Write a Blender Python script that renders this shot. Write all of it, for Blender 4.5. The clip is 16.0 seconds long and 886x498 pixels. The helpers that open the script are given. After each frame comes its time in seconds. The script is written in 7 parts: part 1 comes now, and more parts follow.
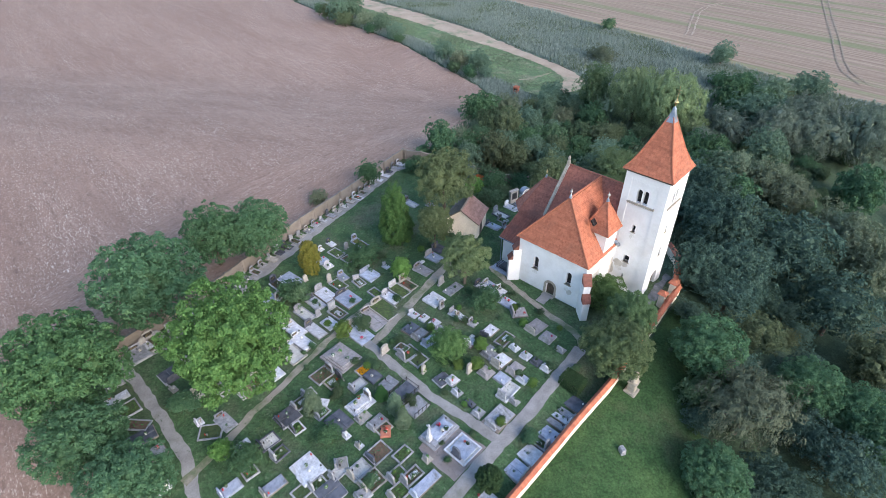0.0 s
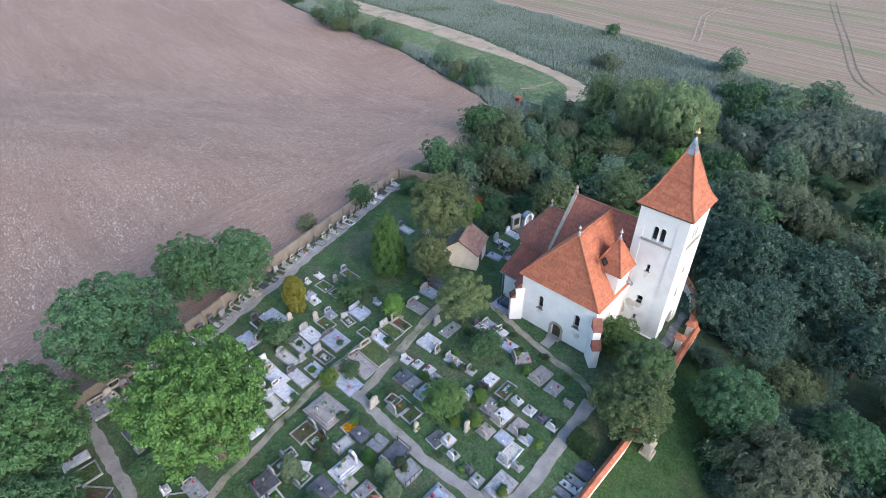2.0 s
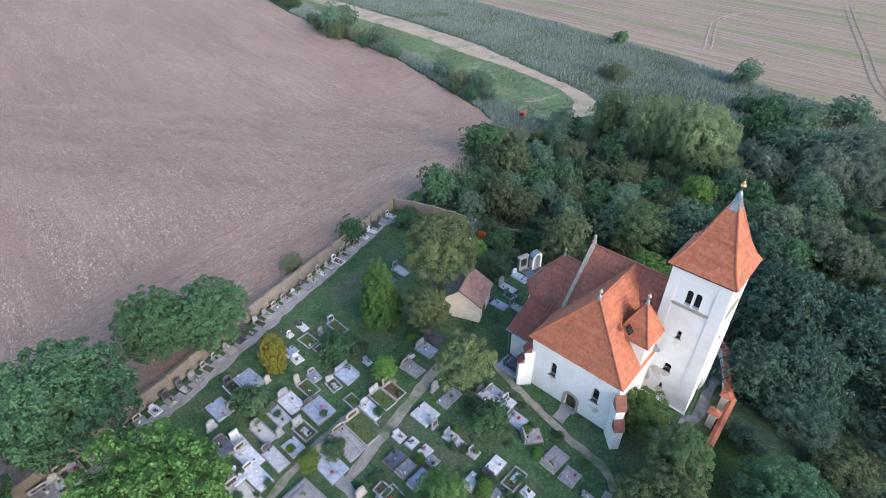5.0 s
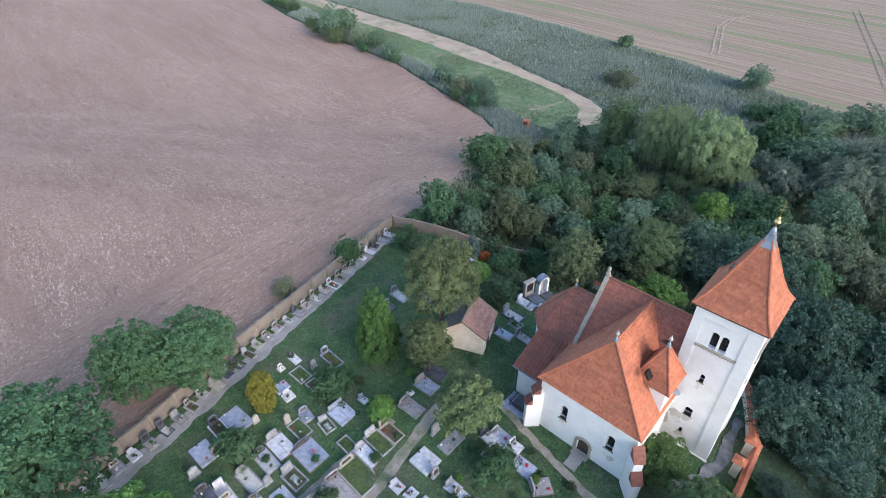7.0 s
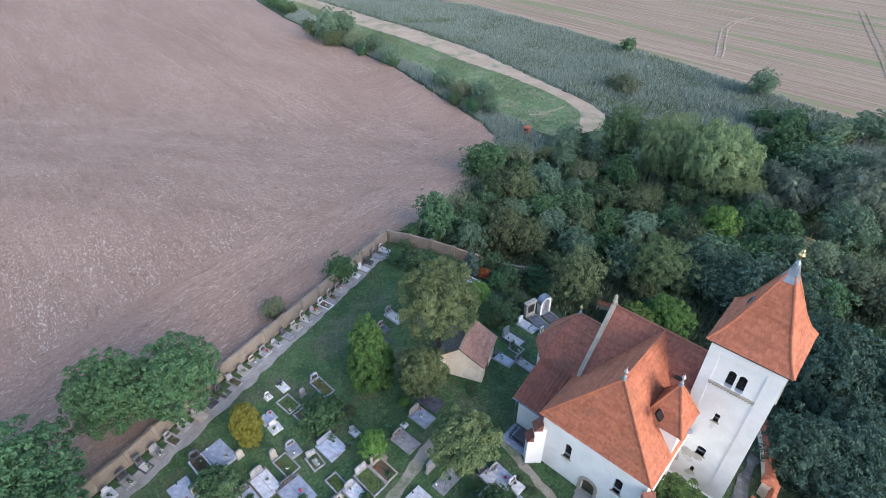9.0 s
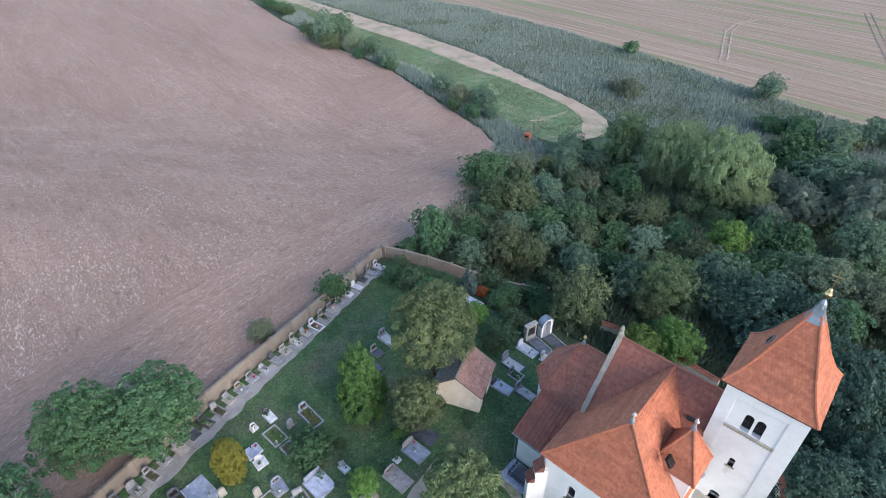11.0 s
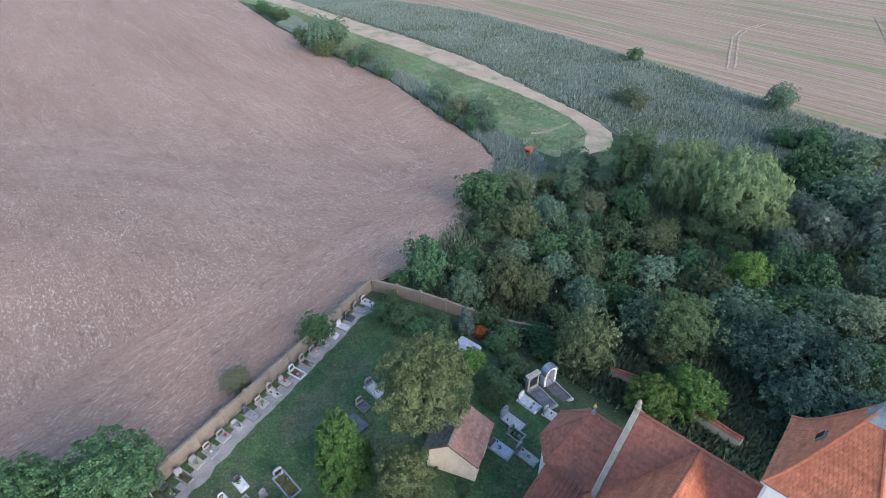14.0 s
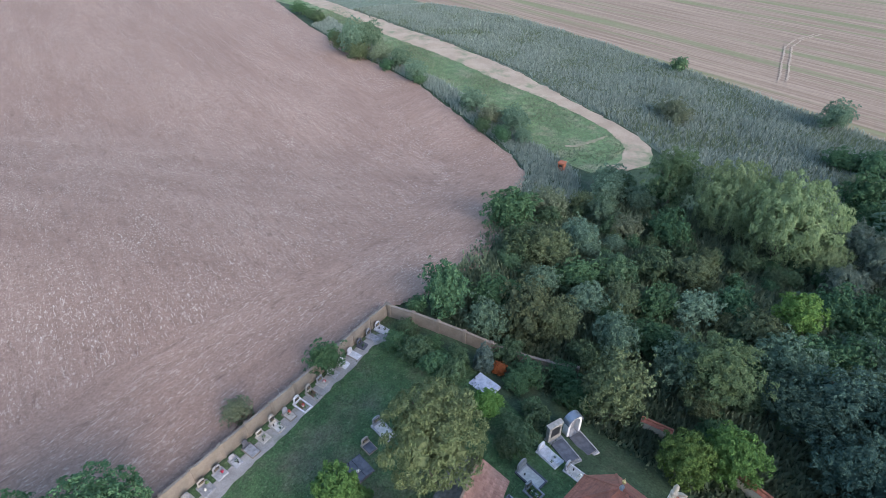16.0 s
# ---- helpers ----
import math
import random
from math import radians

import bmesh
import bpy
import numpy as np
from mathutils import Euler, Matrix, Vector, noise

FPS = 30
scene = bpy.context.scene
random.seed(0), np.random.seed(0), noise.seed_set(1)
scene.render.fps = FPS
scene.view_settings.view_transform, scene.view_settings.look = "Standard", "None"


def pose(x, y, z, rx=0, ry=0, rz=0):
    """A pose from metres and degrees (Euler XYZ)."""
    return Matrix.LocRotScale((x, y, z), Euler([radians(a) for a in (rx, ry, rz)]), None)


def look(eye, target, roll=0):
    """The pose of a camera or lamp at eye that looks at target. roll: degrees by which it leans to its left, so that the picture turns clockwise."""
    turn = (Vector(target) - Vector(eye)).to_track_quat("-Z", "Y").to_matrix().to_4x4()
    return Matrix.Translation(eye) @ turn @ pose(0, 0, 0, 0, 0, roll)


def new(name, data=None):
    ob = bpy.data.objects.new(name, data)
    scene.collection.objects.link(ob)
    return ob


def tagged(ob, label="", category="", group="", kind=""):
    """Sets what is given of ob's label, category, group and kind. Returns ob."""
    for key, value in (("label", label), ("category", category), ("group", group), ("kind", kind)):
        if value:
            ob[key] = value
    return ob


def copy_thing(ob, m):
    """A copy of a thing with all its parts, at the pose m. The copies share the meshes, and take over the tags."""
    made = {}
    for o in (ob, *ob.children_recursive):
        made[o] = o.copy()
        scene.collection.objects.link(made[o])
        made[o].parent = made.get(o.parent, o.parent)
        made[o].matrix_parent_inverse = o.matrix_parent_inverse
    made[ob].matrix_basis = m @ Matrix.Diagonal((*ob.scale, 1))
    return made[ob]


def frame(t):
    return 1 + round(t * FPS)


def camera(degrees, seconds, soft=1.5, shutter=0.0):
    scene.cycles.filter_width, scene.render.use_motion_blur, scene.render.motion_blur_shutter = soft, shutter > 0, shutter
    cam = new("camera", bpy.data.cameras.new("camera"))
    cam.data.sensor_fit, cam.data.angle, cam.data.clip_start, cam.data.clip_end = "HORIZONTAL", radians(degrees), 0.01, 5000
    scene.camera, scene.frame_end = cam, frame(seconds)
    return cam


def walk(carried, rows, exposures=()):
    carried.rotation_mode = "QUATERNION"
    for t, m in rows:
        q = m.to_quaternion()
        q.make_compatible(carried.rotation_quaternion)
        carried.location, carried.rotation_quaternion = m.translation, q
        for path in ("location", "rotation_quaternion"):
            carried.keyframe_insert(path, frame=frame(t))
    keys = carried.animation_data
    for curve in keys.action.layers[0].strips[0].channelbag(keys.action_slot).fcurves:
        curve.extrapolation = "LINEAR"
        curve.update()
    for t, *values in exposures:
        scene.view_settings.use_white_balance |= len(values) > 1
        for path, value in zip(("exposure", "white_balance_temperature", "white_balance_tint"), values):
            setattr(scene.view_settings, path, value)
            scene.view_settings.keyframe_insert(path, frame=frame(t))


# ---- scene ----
cam = camera(79.0, 16.0, soft=0.8)
METRES, EYE, TILT, LEAN, TURN = 37.0, 40.0, -36.5, 0.0, 0.0
ROWS = [
    (0.0, 0.0, 0.0, 0.0, -0.0, -0.01, 0.13),
    (0.5, 0.0033, 0.0336, 0.0258, 0.03, -0.02, 0.12),
    (1.0, 0.0068, 0.0671, 0.0514, 0.06, -0.0, 0.12),
    (1.5, 0.0103, 0.1009, 0.0766, 0.09, 0.0, 0.1),
    (2.0, 0.0133, 0.1338, 0.1017, 0.08, 0.01, 0.09),
    (2.5, 0.0162, 0.167, 0.1261, 0.12, 0.02, 0.06),
    (3.0, 0.0181, 0.1997, 0.1507, 0.13, 0.01, 0.03),
    (3.5, 0.0195, 0.2313, 0.1746, 0.15, -0.0, 0.02),
    (4.0, 0.0198, 0.2619, 0.1975, 0.16, -0.0, 0.02),
    (6.5, 0.0173, 0.3917, 0.2941, 0.23, 0.03, 0.03),
    (7.0, 0.0174, 0.4138, 0.3103, 0.27, 0.03, 0.02),
    (7.5, 0.0182, 0.4327, 0.324, 0.28, 0.03, 0.02),
    (8.0, 0.0209, 0.452, 0.3375, 0.28, 0.04, 0.05),
    (8.5, 0.0248, 0.4706, 0.3514, 0.32, 0.02, 0.06),
    (9.0, 0.0285, 0.4892, 0.3649, 0.35, 0.01, 0.05),
    (11.5, 0.043, 0.5798, 0.4333, 0.45, -0.03, 0.05),
    (12.0, 0.0451, 0.6006, 0.4488, 0.45, -0.02, 0.06),
    (12.5, 0.0478, 0.6231, 0.4648, 0.49, -0.01, 0.1),
    (13.0, 0.0509, 0.6468, 0.482, 0.49, 0.02, 0.11),
    (13.5, 0.0545, 0.6717, 0.5003, 0.49, 0.02, 0.11),
    (14.0, 0.059, 0.697, 0.5192, 0.5, 0.03, 0.1),
    (14.5, 0.0638, 0.7231, 0.5382, 0.57, 0.03, 0.05),
    (15.0, 0.0698, 0.7491, 0.5569, 1.37, 0.04, -0.49),
    (15.5, 0.075, 0.7745, 0.575, 2.47, 0.03, -1.3),
    (16.0, 0.0791, 0.7993, 0.5925, 3.67, -0.01, -2.2),
]
walk(cam, [(t, pose(0, 0, EYE, TILT, LEAN, TURN) @ pose(METRES * x, METRES * y, METRES * z, 90 + pitch, roll, yaw)) for t, x, y, z, yaw, pitch, roll in ROWS])

# ---- light ----
SUN_AZ, SUN_EL = 139.0, 25.0
world = bpy.data.worlds.new("sky")
scene.world = world
world.use_nodes = True
wn = world.node_tree
wn.nodes.clear()
sky = wn.nodes.new("ShaderNodeTexSky")
sky.sky_type, sky.sun_disc = "NISHITA", False
sky.sun_elevation, sky.sun_rotation = radians(SUN_EL), radians(SUN_AZ)
sky.air_density, sky.dust_density, sky.ozone_density = 1.0, 1.0, 1.5
bg = wn.nodes.new("ShaderNodeBackground")
bg.inputs["Strength"].default_value = 0.15
wo = wn.nodes.new("ShaderNodeOutputWorld")
wn.links.new(sky.outputs[0], bg.inputs[0])
wn.links.new(bg.outputs[0], wo.inputs[0])
sun_data = bpy.data.lights.new("sun", "SUN")
sun_data.energy, sun_data.angle, sun_data.color = 1.3, radians(45), (1.0, 0.88, 0.82)
scene.view_settings.exposure = 1.5
sun = new("sun", sun_data)
saz, sel = radians(SUN_AZ), radians(SUN_EL)
sun.matrix_basis = look((0, 0, 0), (-math.sin(saz) * math.cos(sel), -math.cos(saz) * math.cos(sel), -math.sin(sel)))

# ---- lie of the land ----
TURN_A = radians(-42.5)
CA, SA = math.cos(TURN_A), math.sin(TURN_A)
OX, OY = 14.34, 41.53


def ss(a, b, x):
    t = min(1.0, max(0.0, (x - a) / (b - a)))
    return t * t * (3 - 2 * t)


def loc(x, y):
    """Into the churchyard's own axes: along the church's south wall, and away from it."""
    dx, dy = x - OX, y - OY
    return dx * CA + dy * SA, -dx * SA + dy * CA


def wld(u, v):
    return OX + u * CA - v * SA, OY + u * SA + v * CA


def height(x, y):
    u, v = loc(x, y)
    z = 0.9 * ss(-14, 4, x) - 0.5 * ss(-6, -20, v) * ss(-40, -16, u)
    z += 0.4 * ss(2, 7, v) * ss(-6, -1, u)
    z -= 0.8 * ss(3.2, 7, u) + 4.6 * ss(6.8, 24, u)
    z -= 2.6 * ss(11, 21, v) * ss(-42, -26, u)
    far = ss(72, 135, y + 0.12 * x)
    return z * (1 - far) - 7.0 * far


# ---- materials ----
def nodes_of(name, rough, metal=0.0, spec=0.5):
    m = bpy.data.materials.new(name)
    m.use_nodes = True
    nt = m.node_tree
    b = nt.nodes["Principled BSDF"]
    b.inputs["Roughness"].default_value = rough
    b.inputs["Metallic"].default_value = metal
    b.inputs["Specular IOR Level"].default_value = spec
    return m, nt, b


def noise_node(nt, vec, scale, detail=4.0, rough=0.55):
    n = nt.nodes.new("ShaderNodeTexNoise")
    n.inputs["Scale"].default_value, n.inputs["Detail"].default_value, n.inputs["Roughness"].default_value = scale, detail, rough
    nt.links.new(vec, n.inputs["Vector"])
    return n.outputs["Fac"]


def ramp(nt, fac, lo, hi):
    r = nt.nodes.new("ShaderNodeMapRange")
    r.inputs[1].default_value, r.inputs[2].default_value = lo, hi
    nt.links.new(fac, r.inputs[0])
    return r.outputs[0]


def mix(nt, fac, a, b, mode="MIX"):
    n = nt.nodes.new("ShaderNodeMix")
    n.data_type, n.blend_type = "RGBA", mode
    for sock, val in ((n.inputs["Factor"], fac), (n.inputs["A"], a), (n.inputs["B"], b)):
        if isinstance(val, (int, float)):
            sock.default_value = val
        elif isinstance(val, tuple):
            sock.default_value = (*val, 1.0)
        else:
            nt.links.new(val, sock)
    return n.outputs["Result"]


def calc(nt, op, a, b=0.0):
    n = nt.nodes.new("ShaderNodeMath")
    n.operation = op
    for sock, val in ((n.inputs[0], a), (n.inputs[1], b)):
        if isinstance(val, (int, float)):
            sock.default_value = val
        else:
            nt.links.new(val, sock)
    return n.outputs[0]


def value_shift(nt, col, fac, amount, hue=0.0):
    """Lightens and darkens col by up to amount, as fac goes from 0 to 1."""
    h = nt.nodes.new("ShaderNodeHueSaturation")
    nt.links.new(col, h.inputs["Color"])
    nt.links.new(ramp_to(nt, fac, 1 - amount, 1 + amount), h.inputs["Value"])
    if hue:
        nt.links.new(ramp_to(nt, fac, 0.5 - hue, 0.5 + hue), h.inputs["Hue"])
    return h.outputs[0]


def ramp_to(nt, fac, lo, hi):
    r = nt.nodes.new("ShaderNodeMapRange")
    r.inputs[3].default_value, r.inputs[4].default_value = lo, hi
    nt.links.new(fac, r.inputs[0])
    return r.outputs[0]


def bumped(nt, b, fac, strength, dist):
    n = nt.nodes.new("ShaderNodeBump")
    n.inputs["Strength"].default_value, n.inputs["Distance"].default_value = strength, dist
    nt.links.new(fac, n.inputs["Height"])
    nt.links.new(n.outputs[0], b.inputs["Normal"])


def place(nt):
    return nt.nodes.new("ShaderNodeNewGeometry").outputs["Position"]


def own(nt):
    return nt.nodes.new("ShaderNodeTexCoord").outputs["Object"]


def surface(name, a, b, scale=1.5, fine=14.0, rough=0.8, bump=0.3, dist=0.02, island=0.0, thing=0.0, hue=0.0, metal=0.0, spec=0.5, grain=0.22, stain=None, stain_at=(0.58, 0.72), at_place=False):
    m, nt, bs = nodes_of(name, rough, metal, spec)
    vec = place(nt) if at_place else own(nt)
    col = mix(nt, ramp(nt, noise_node(nt, vec, scale), 0.35, 0.65), a, b)
    f = noise_node(nt, vec, fine, 3.0)
    col = value_shift(nt, col, f, grain)
    if stain:
        col = mix(nt, ramp(nt, noise_node(nt, vec, scale * 0.45, 6.0, 0.65), *stain_at), col, stain)
    if island:
        col = value_shift(nt, col, nt.nodes.new("ShaderNodeNewGeometry").outputs["Random Per Island"], island, hue)
    if thing:
        col = value_shift(nt, col, nt.nodes.new("ShaderNodeObjectInfo").outputs["Random"], thing, hue)
    nt.links.new(col, bs.inputs["Base Color"])
    if bump:
        bumped(nt, bs, f, bump, dist)
    return m


def leaf_material(name, a, b, thing=0.18, hue=0.018, rough=0.75):
    m, nt, bs = nodes_of(name, rough, 0.0, 0.12)
    geo = nt.nodes.new("ShaderNodeNewGeometry")
    col = mix(nt, geo.outputs["Random Per Island"], a, b)
    col = value_shift(nt, col, ramp(nt, noise_node(nt, own(nt), 2.0, 3.0), 0.25, 0.75), 0.20)
    col = value_shift(nt, col, nt.nodes.new("ShaderNodeObjectInfo").outputs["Random"], thing, hue)
    nt.links.new(col, bs.inputs["Base Color"])
    tr = nt.nodes.new("ShaderNodeBsdfTranslucent")
    nt.links.new(col, tr.inputs[0])
    ms = nt.nodes.new("ShaderNodeMixShader")
    ms.inputs[0].default_value = 0.22
    out = nt.nodes["Material Output"]
    nt.links.new(bs.outputs[0], ms.inputs[1])
    nt.links.new(tr.outputs[0], ms.inputs[2])
    nt.links.new(ms.outputs[0], out.inputs["Surface"])
    return m


def turned(nt, vec, degrees, sx, sy):
    """vec turned about z and stretched, for furrows and mown lines."""
    n = nt.nodes.new("ShaderNodeMapping")
    n.vector_type = "TEXTURE"
    n.inputs["Rotation"].default_value = (0, 0, radians(degrees))
    n.inputs["Scale"].default_value = (sx, sy, 1)
    nt.links.new(vec, n.inputs[0])
    return n.outputs[0]


def field_material(name, straw_share, run=-50):
    m, nt, bs = nodes_of(name, 0.95, 0, 0.15)
    p = place(nt)
    big = noise_node(nt, turned(nt, p, run, 60.0, 18.0), 1.0, 5.0, 0.6)
    col = mix(nt, ramp(nt, big, 0.30, 0.70), (0.246, 0.164, 0.131), (0.310, 0.214, 0.172))
    furrow = noise_node(nt, turned(nt, p, run, 7.0, 0.8), 1.0, 4.0, 0.6)
    col = value_shift(nt, col, furrow, 0.24)
    fine = noise_node(nt, p, 3.4, 5.0, 0.75)
    col = value_shift(nt, col, ramp(nt, fine, 0.25, 0.75), 0.30)
    clod = ramp(nt, noise_node(nt, p, 1.1, 4.0, 0.7), 0.30, 0.46)
    col = mix(nt, calc(nt, "SUBTRACT", 0.34, calc(nt, "MULTIPLY", clod, 0.34)), col, (0.125, 0.082, 0.066))
    straw = ramp(nt, noise_node(nt, turned(nt, p, run, 0.62, 0.20), 1.0, 5.0, 0.82), 0.56, 0.60)
    where = ramp(nt, noise_node(nt, turned(nt, p, run, 30.0, 5.0), 1.0, 6.0, 0.7), 0.36, 0.66)
    col = mix(nt, calc(nt, "MULTIPLY", calc(nt, "MULTIPLY", straw, where), straw_share), col, (0.72, 0.62, 0.53))
    coarse = ramp(nt, noise_node(nt, turned(nt, p, run, 1.5, 0.55), 1.0, 4.0, 0.78), 0.56, 0.66)
    col = mix(nt, calc(nt, "MULTIPLY", coarse, 0.24 * straw_share), col, (0.60, 0.50, 0.42))
    dark = ramp(nt, noise_node(nt, turned(nt, p, run, 2.6, 0.7), 1.0, 4.0, 0.75), 0.42, 0.33)
    col = mix(nt, calc(nt, "MULTIPLY", dark, 0.55), col, (0.14, 0.092, 0.074))
    nt.links.new(col, bs.inputs["Base Color"])
    bumped(nt, bs, calc(nt, "ADD", fine, calc(nt, "MULTIPLY", furrow, 0.7)), 0.9, 0.12)
    return m


def grass_material(name, a, b, dry, dry_at=(0.56, 0.74), fleck=0.0):
    m, nt, bs = nodes_of(name, 0.9, 0, 0.2)
    p = place(nt)
    col = mix(nt, ramp(nt, noise_node(nt, p, 0.45, 5.0, 0.6), 0.32, 0.68), a, b)
    col = value_shift(nt, col, ramp(nt, noise_node(nt, p, 1.5, 4.0, 0.65), 0.30, 0.70), 0.22)
    col = mix(nt, ramp(nt, noise_node(nt, p, 0.16, 6.0, 0.65), *dry_at), col, dry)
    fine = noise_node(nt, p, 5.0, 6.0, 0.75)
    col = value_shift(nt, col, ramp(nt, fine, 0.28, 0.72), 0.60)
    if fleck:
        col = mix(nt, calc(nt, "MULTIPLY", ramp(nt, noise_node(nt, p, 3.1, 3.0, 0.6), 0.60, 0.70), fleck), col, (0.21, 0.25, 0.16))
    nt.links.new(col, bs.inputs["Base Color"])
    bumped(nt, bs, fine, 0.8, 0.06)
    return m


def stubble_material():
    m, nt, bs = nodes_of("stubble", 0.95, 0, 0.15)
    p = place(nt)
    lines = noise_node(nt, turned(nt, p, -49, 60.0, 1.1), 1.0, 3.0, 0.6)
    bands = noise_node(nt, turned(nt, p, -49, 160.0, 7.0), 1.0, 3.0, 0.55)
    col = mix(nt, ramp(nt, lines, 0.36, 0.64), (0.225, 0.165, 0.125), (0.330, 0.255, 0.196))
    col = mix(nt, calc(nt, "MULTIPLY", ramp(nt, bands, 0.50, 0.62), 0.75), col, (0.17, 0.20, 0.10))
    col = value_shift(nt, col, noise_node(nt, p, 0.6, 5.0, 0.65), 0.22)
    nt.links.new(col, bs.inputs["Base Color"])
    bumped(nt, bs, lines, 0.5, 0.1)
    return m


def tile_material(name, a, b, lichen, lichen_at):
    m, nt, bs = nodes_of(name, 0.75, 0, 0.35)
    v = own(nt)
    geo = nt.nodes.new("ShaderNodeNewGeometry")
    col = mix(nt, geo.outputs["Random Per Island"], a, b)
    col = value_shift(nt, col, noise_node(nt, v, 9.0, 3.0), 0.26)
    col = value_shift(nt, col, noise_node(nt, v, 2.2, 4.0), 0.16)
    courses = nt.nodes.new("ShaderNodeMapping")
    courses.inputs["Scale"].default_value = (0.5, 0.5, 4.2)
    nt.links.new(v, courses.inputs[0])
    col = value_shift(nt, col, ramp(nt, noise_node(nt, courses.outputs[0], 1.0, 3.0, 0.7), 0.3, 0.7), 0.20)
    col = mix(nt, ramp(nt, noise_node(nt, v, 0.55, 6.0, 0.65), *lichen_at), col, lichen)
    nt.links.new(col, bs.inputs["Base Color"])
    bumped(nt, bs, noise_node(nt, v, 30.0, 2.0), 0.25, 0.01)
    return m


EARTH, HEADLAND = field_material("ploughed_earth", 0.88), field_material("headland_earth", 0.62, 57)
LAWN = grass_material("lawn", (0.038, 0.082, 0.036), (0.076, 0.134, 0.060), (0.118, 0.118, 0.082), (0.48, 0.70), 0.45)
# darker than LAWN: the shade of the woods is put into this colour
SHADED_LUSH = grass_material("shaded_lush_grass", (0.026, 0.062, 0.022), (0.046, 0.090, 0.032), (0.080, 0.092, 0.048), (0.56, 0.78), 0.10)
WILD = grass_material("wild_grass", (0.032, 0.058, 0.034), (0.058, 0.090, 0.052), (0.085, 0.095, 0.064))
MEADOW = grass_material("meadow_grass", (0.085, 0.150, 0.072), (0.150, 0.220, 0.110), (0.215, 0.225, 0.150), (0.50, 0.66))
MARSH = grass_material("marsh_growth", (0.105, 0.140, 0.100), (0.155, 0.185, 0.140), (0.17, 0.18, 0.14))
STUBBLE = stubble_material()
GRAVEL = surface("grey_gravel", (0.225, 0.216, 0.212), (0.315, 0.304, 0.298), 0.8, 9.0, 0.95, 0.6, 0.03, grain=0.34, stain=(0.15, 0.16, 0.11), stain_at=(0.56, 0.72), at_place=True)
DIRT = surface("dry_dirt", (0.31, 0.24, 0.178), (0.39, 0.31, 0.235), 0.25, 3.0, 0.95, 0.5, 0.05, stain=(0.18, 0.20, 0.12), stain_at=(0.53, 0.64), at_place=True)
PLASTER = surface("white_limewash", (0.70, 0.695, 0.69), (0.77, 0.765, 0.765), 0.8, 5.0, 0.9, 0.12, 0.02, grain=0.06, stain=(0.62, 0.60, 0.575), stain_at=(0.54, 0.78))
BARE = surface("bare_grey_render", (0.44, 0.41, 0.37), (0.56, 0.53, 0.48), 1.6, 8.0, 0.95, 0.5, 0.03)
CREAM = surface("cream_plaster", (0.66, 0.57, 0.46), (0.76, 0.67, 0.56), 0.8, 6.0, 0.9, 0.3, 0.02, stain=(0.42, 0.36, 0.29), stain_at=(0.60, 0.80))
CONCRETE = surface("tan_concrete", (0.158, 0.136, 0.116), (0.215, 0.188, 0.162), 0.7, 7.0, 0.92, 0.4, 0.02, stain=(0.165, 0.142, 0.115), stain_at=(0.58, 0.76), thing=0.10)
SANDSTONE = surface("weathered_sandstone", (0.27, 0.245, 0.20), (0.38, 0.345, 0.29), 2.0, 12.0, 0.9, 0.5, 0.02, stain=(0.14, 0.135, 0.105))
TILE = tile_material("orange_clay_tile", (0.315, 0.105, 0.060), (0.425, 0.150, 0.086), (0.225, 0.095, 0.062), (0.52, 0.80))
OLD_TILE = tile_material("old_red_clay_tile", (0.255, 0.094, 0.066), (0.36, 0.134, 0.094), (0.185, 0.088, 0.068), (0.50, 0.76))
BROWN_TILE = tile_material("dark_brown_clay_tile", (0.15, 0.058, 0.042), (0.22, 0.085, 0.062), (0.12, 0.07, 0.055), (0.50, 0.76))
FADED_TILE = tile_material("faded_pink_clay_tile", (0.235, 0.130, 0.105), (0.32, 0.19, 0.155), (0.20, 0.145, 0.12), (0.50, 0.74))
DARK_TILE = tile_material("grey_slate_tile", (0.10, 0.105, 0.11), (0.17, 0.175, 0.185), (0.13, 0.13, 0.10), (0.55, 0.75))
LEAD = surface("blue_grey_sheet_metal", (0.21, 0.25, 0.31), (0.31, 0.35, 0.41), 2.0, 20.0, 0.45, 0.15, 0.01, metal=0.7)
GOLD = surface("gilded_metal", (0.46, 0.35, 0.17), (0.58, 0.45, 0.24), 4.0, 20.0, 0.3, 0.0, metal=1.0)
PALE_METAL = surface("tarnished_pale_metal", (0.34, 0.32, 0.30), (0.50, 0.48, 0.46), 4.0, 20.0, 0.45, 0.0, metal=0.5)
IRON = surface("dark_wrought_iron", (0.02, 0.02, 0.022), (0.045, 0.04, 0.04), 5.0, 30.0, 0.55, 0.2, 0.005, metal=0.6)
TIMBER = surface("dark_oak", (0.055, 0.04, 0.03), (0.10, 0.072, 0.05), 3.0, 25.0, 0.7, 0.4, 0.01)
GLASS = surface("dark_window_glass", (0.012, 0.014, 0.017), (0.022, 0.024, 0.028), 2.0, 6.0, 0.12, 0.0)
BARK = surface("brown_bark", (0.085, 0.066, 0.05), (0.14, 0.115, 0.09), 3.0, 16.0, 0.95, 0.8, 0.04)
SOIL = surface("grave_soil", (0.10, 0.068, 0.045), (0.16, 0.11, 0.075), 4.0, 20.0, 0.95, 0.7, 0.03)
PEBBLE = surface("pale_pebbles", (0.42, 0.41, 0.39), (0.58, 0.57, 0.55), 6.0, 26.0, 0.9, 0.8, 0.03)
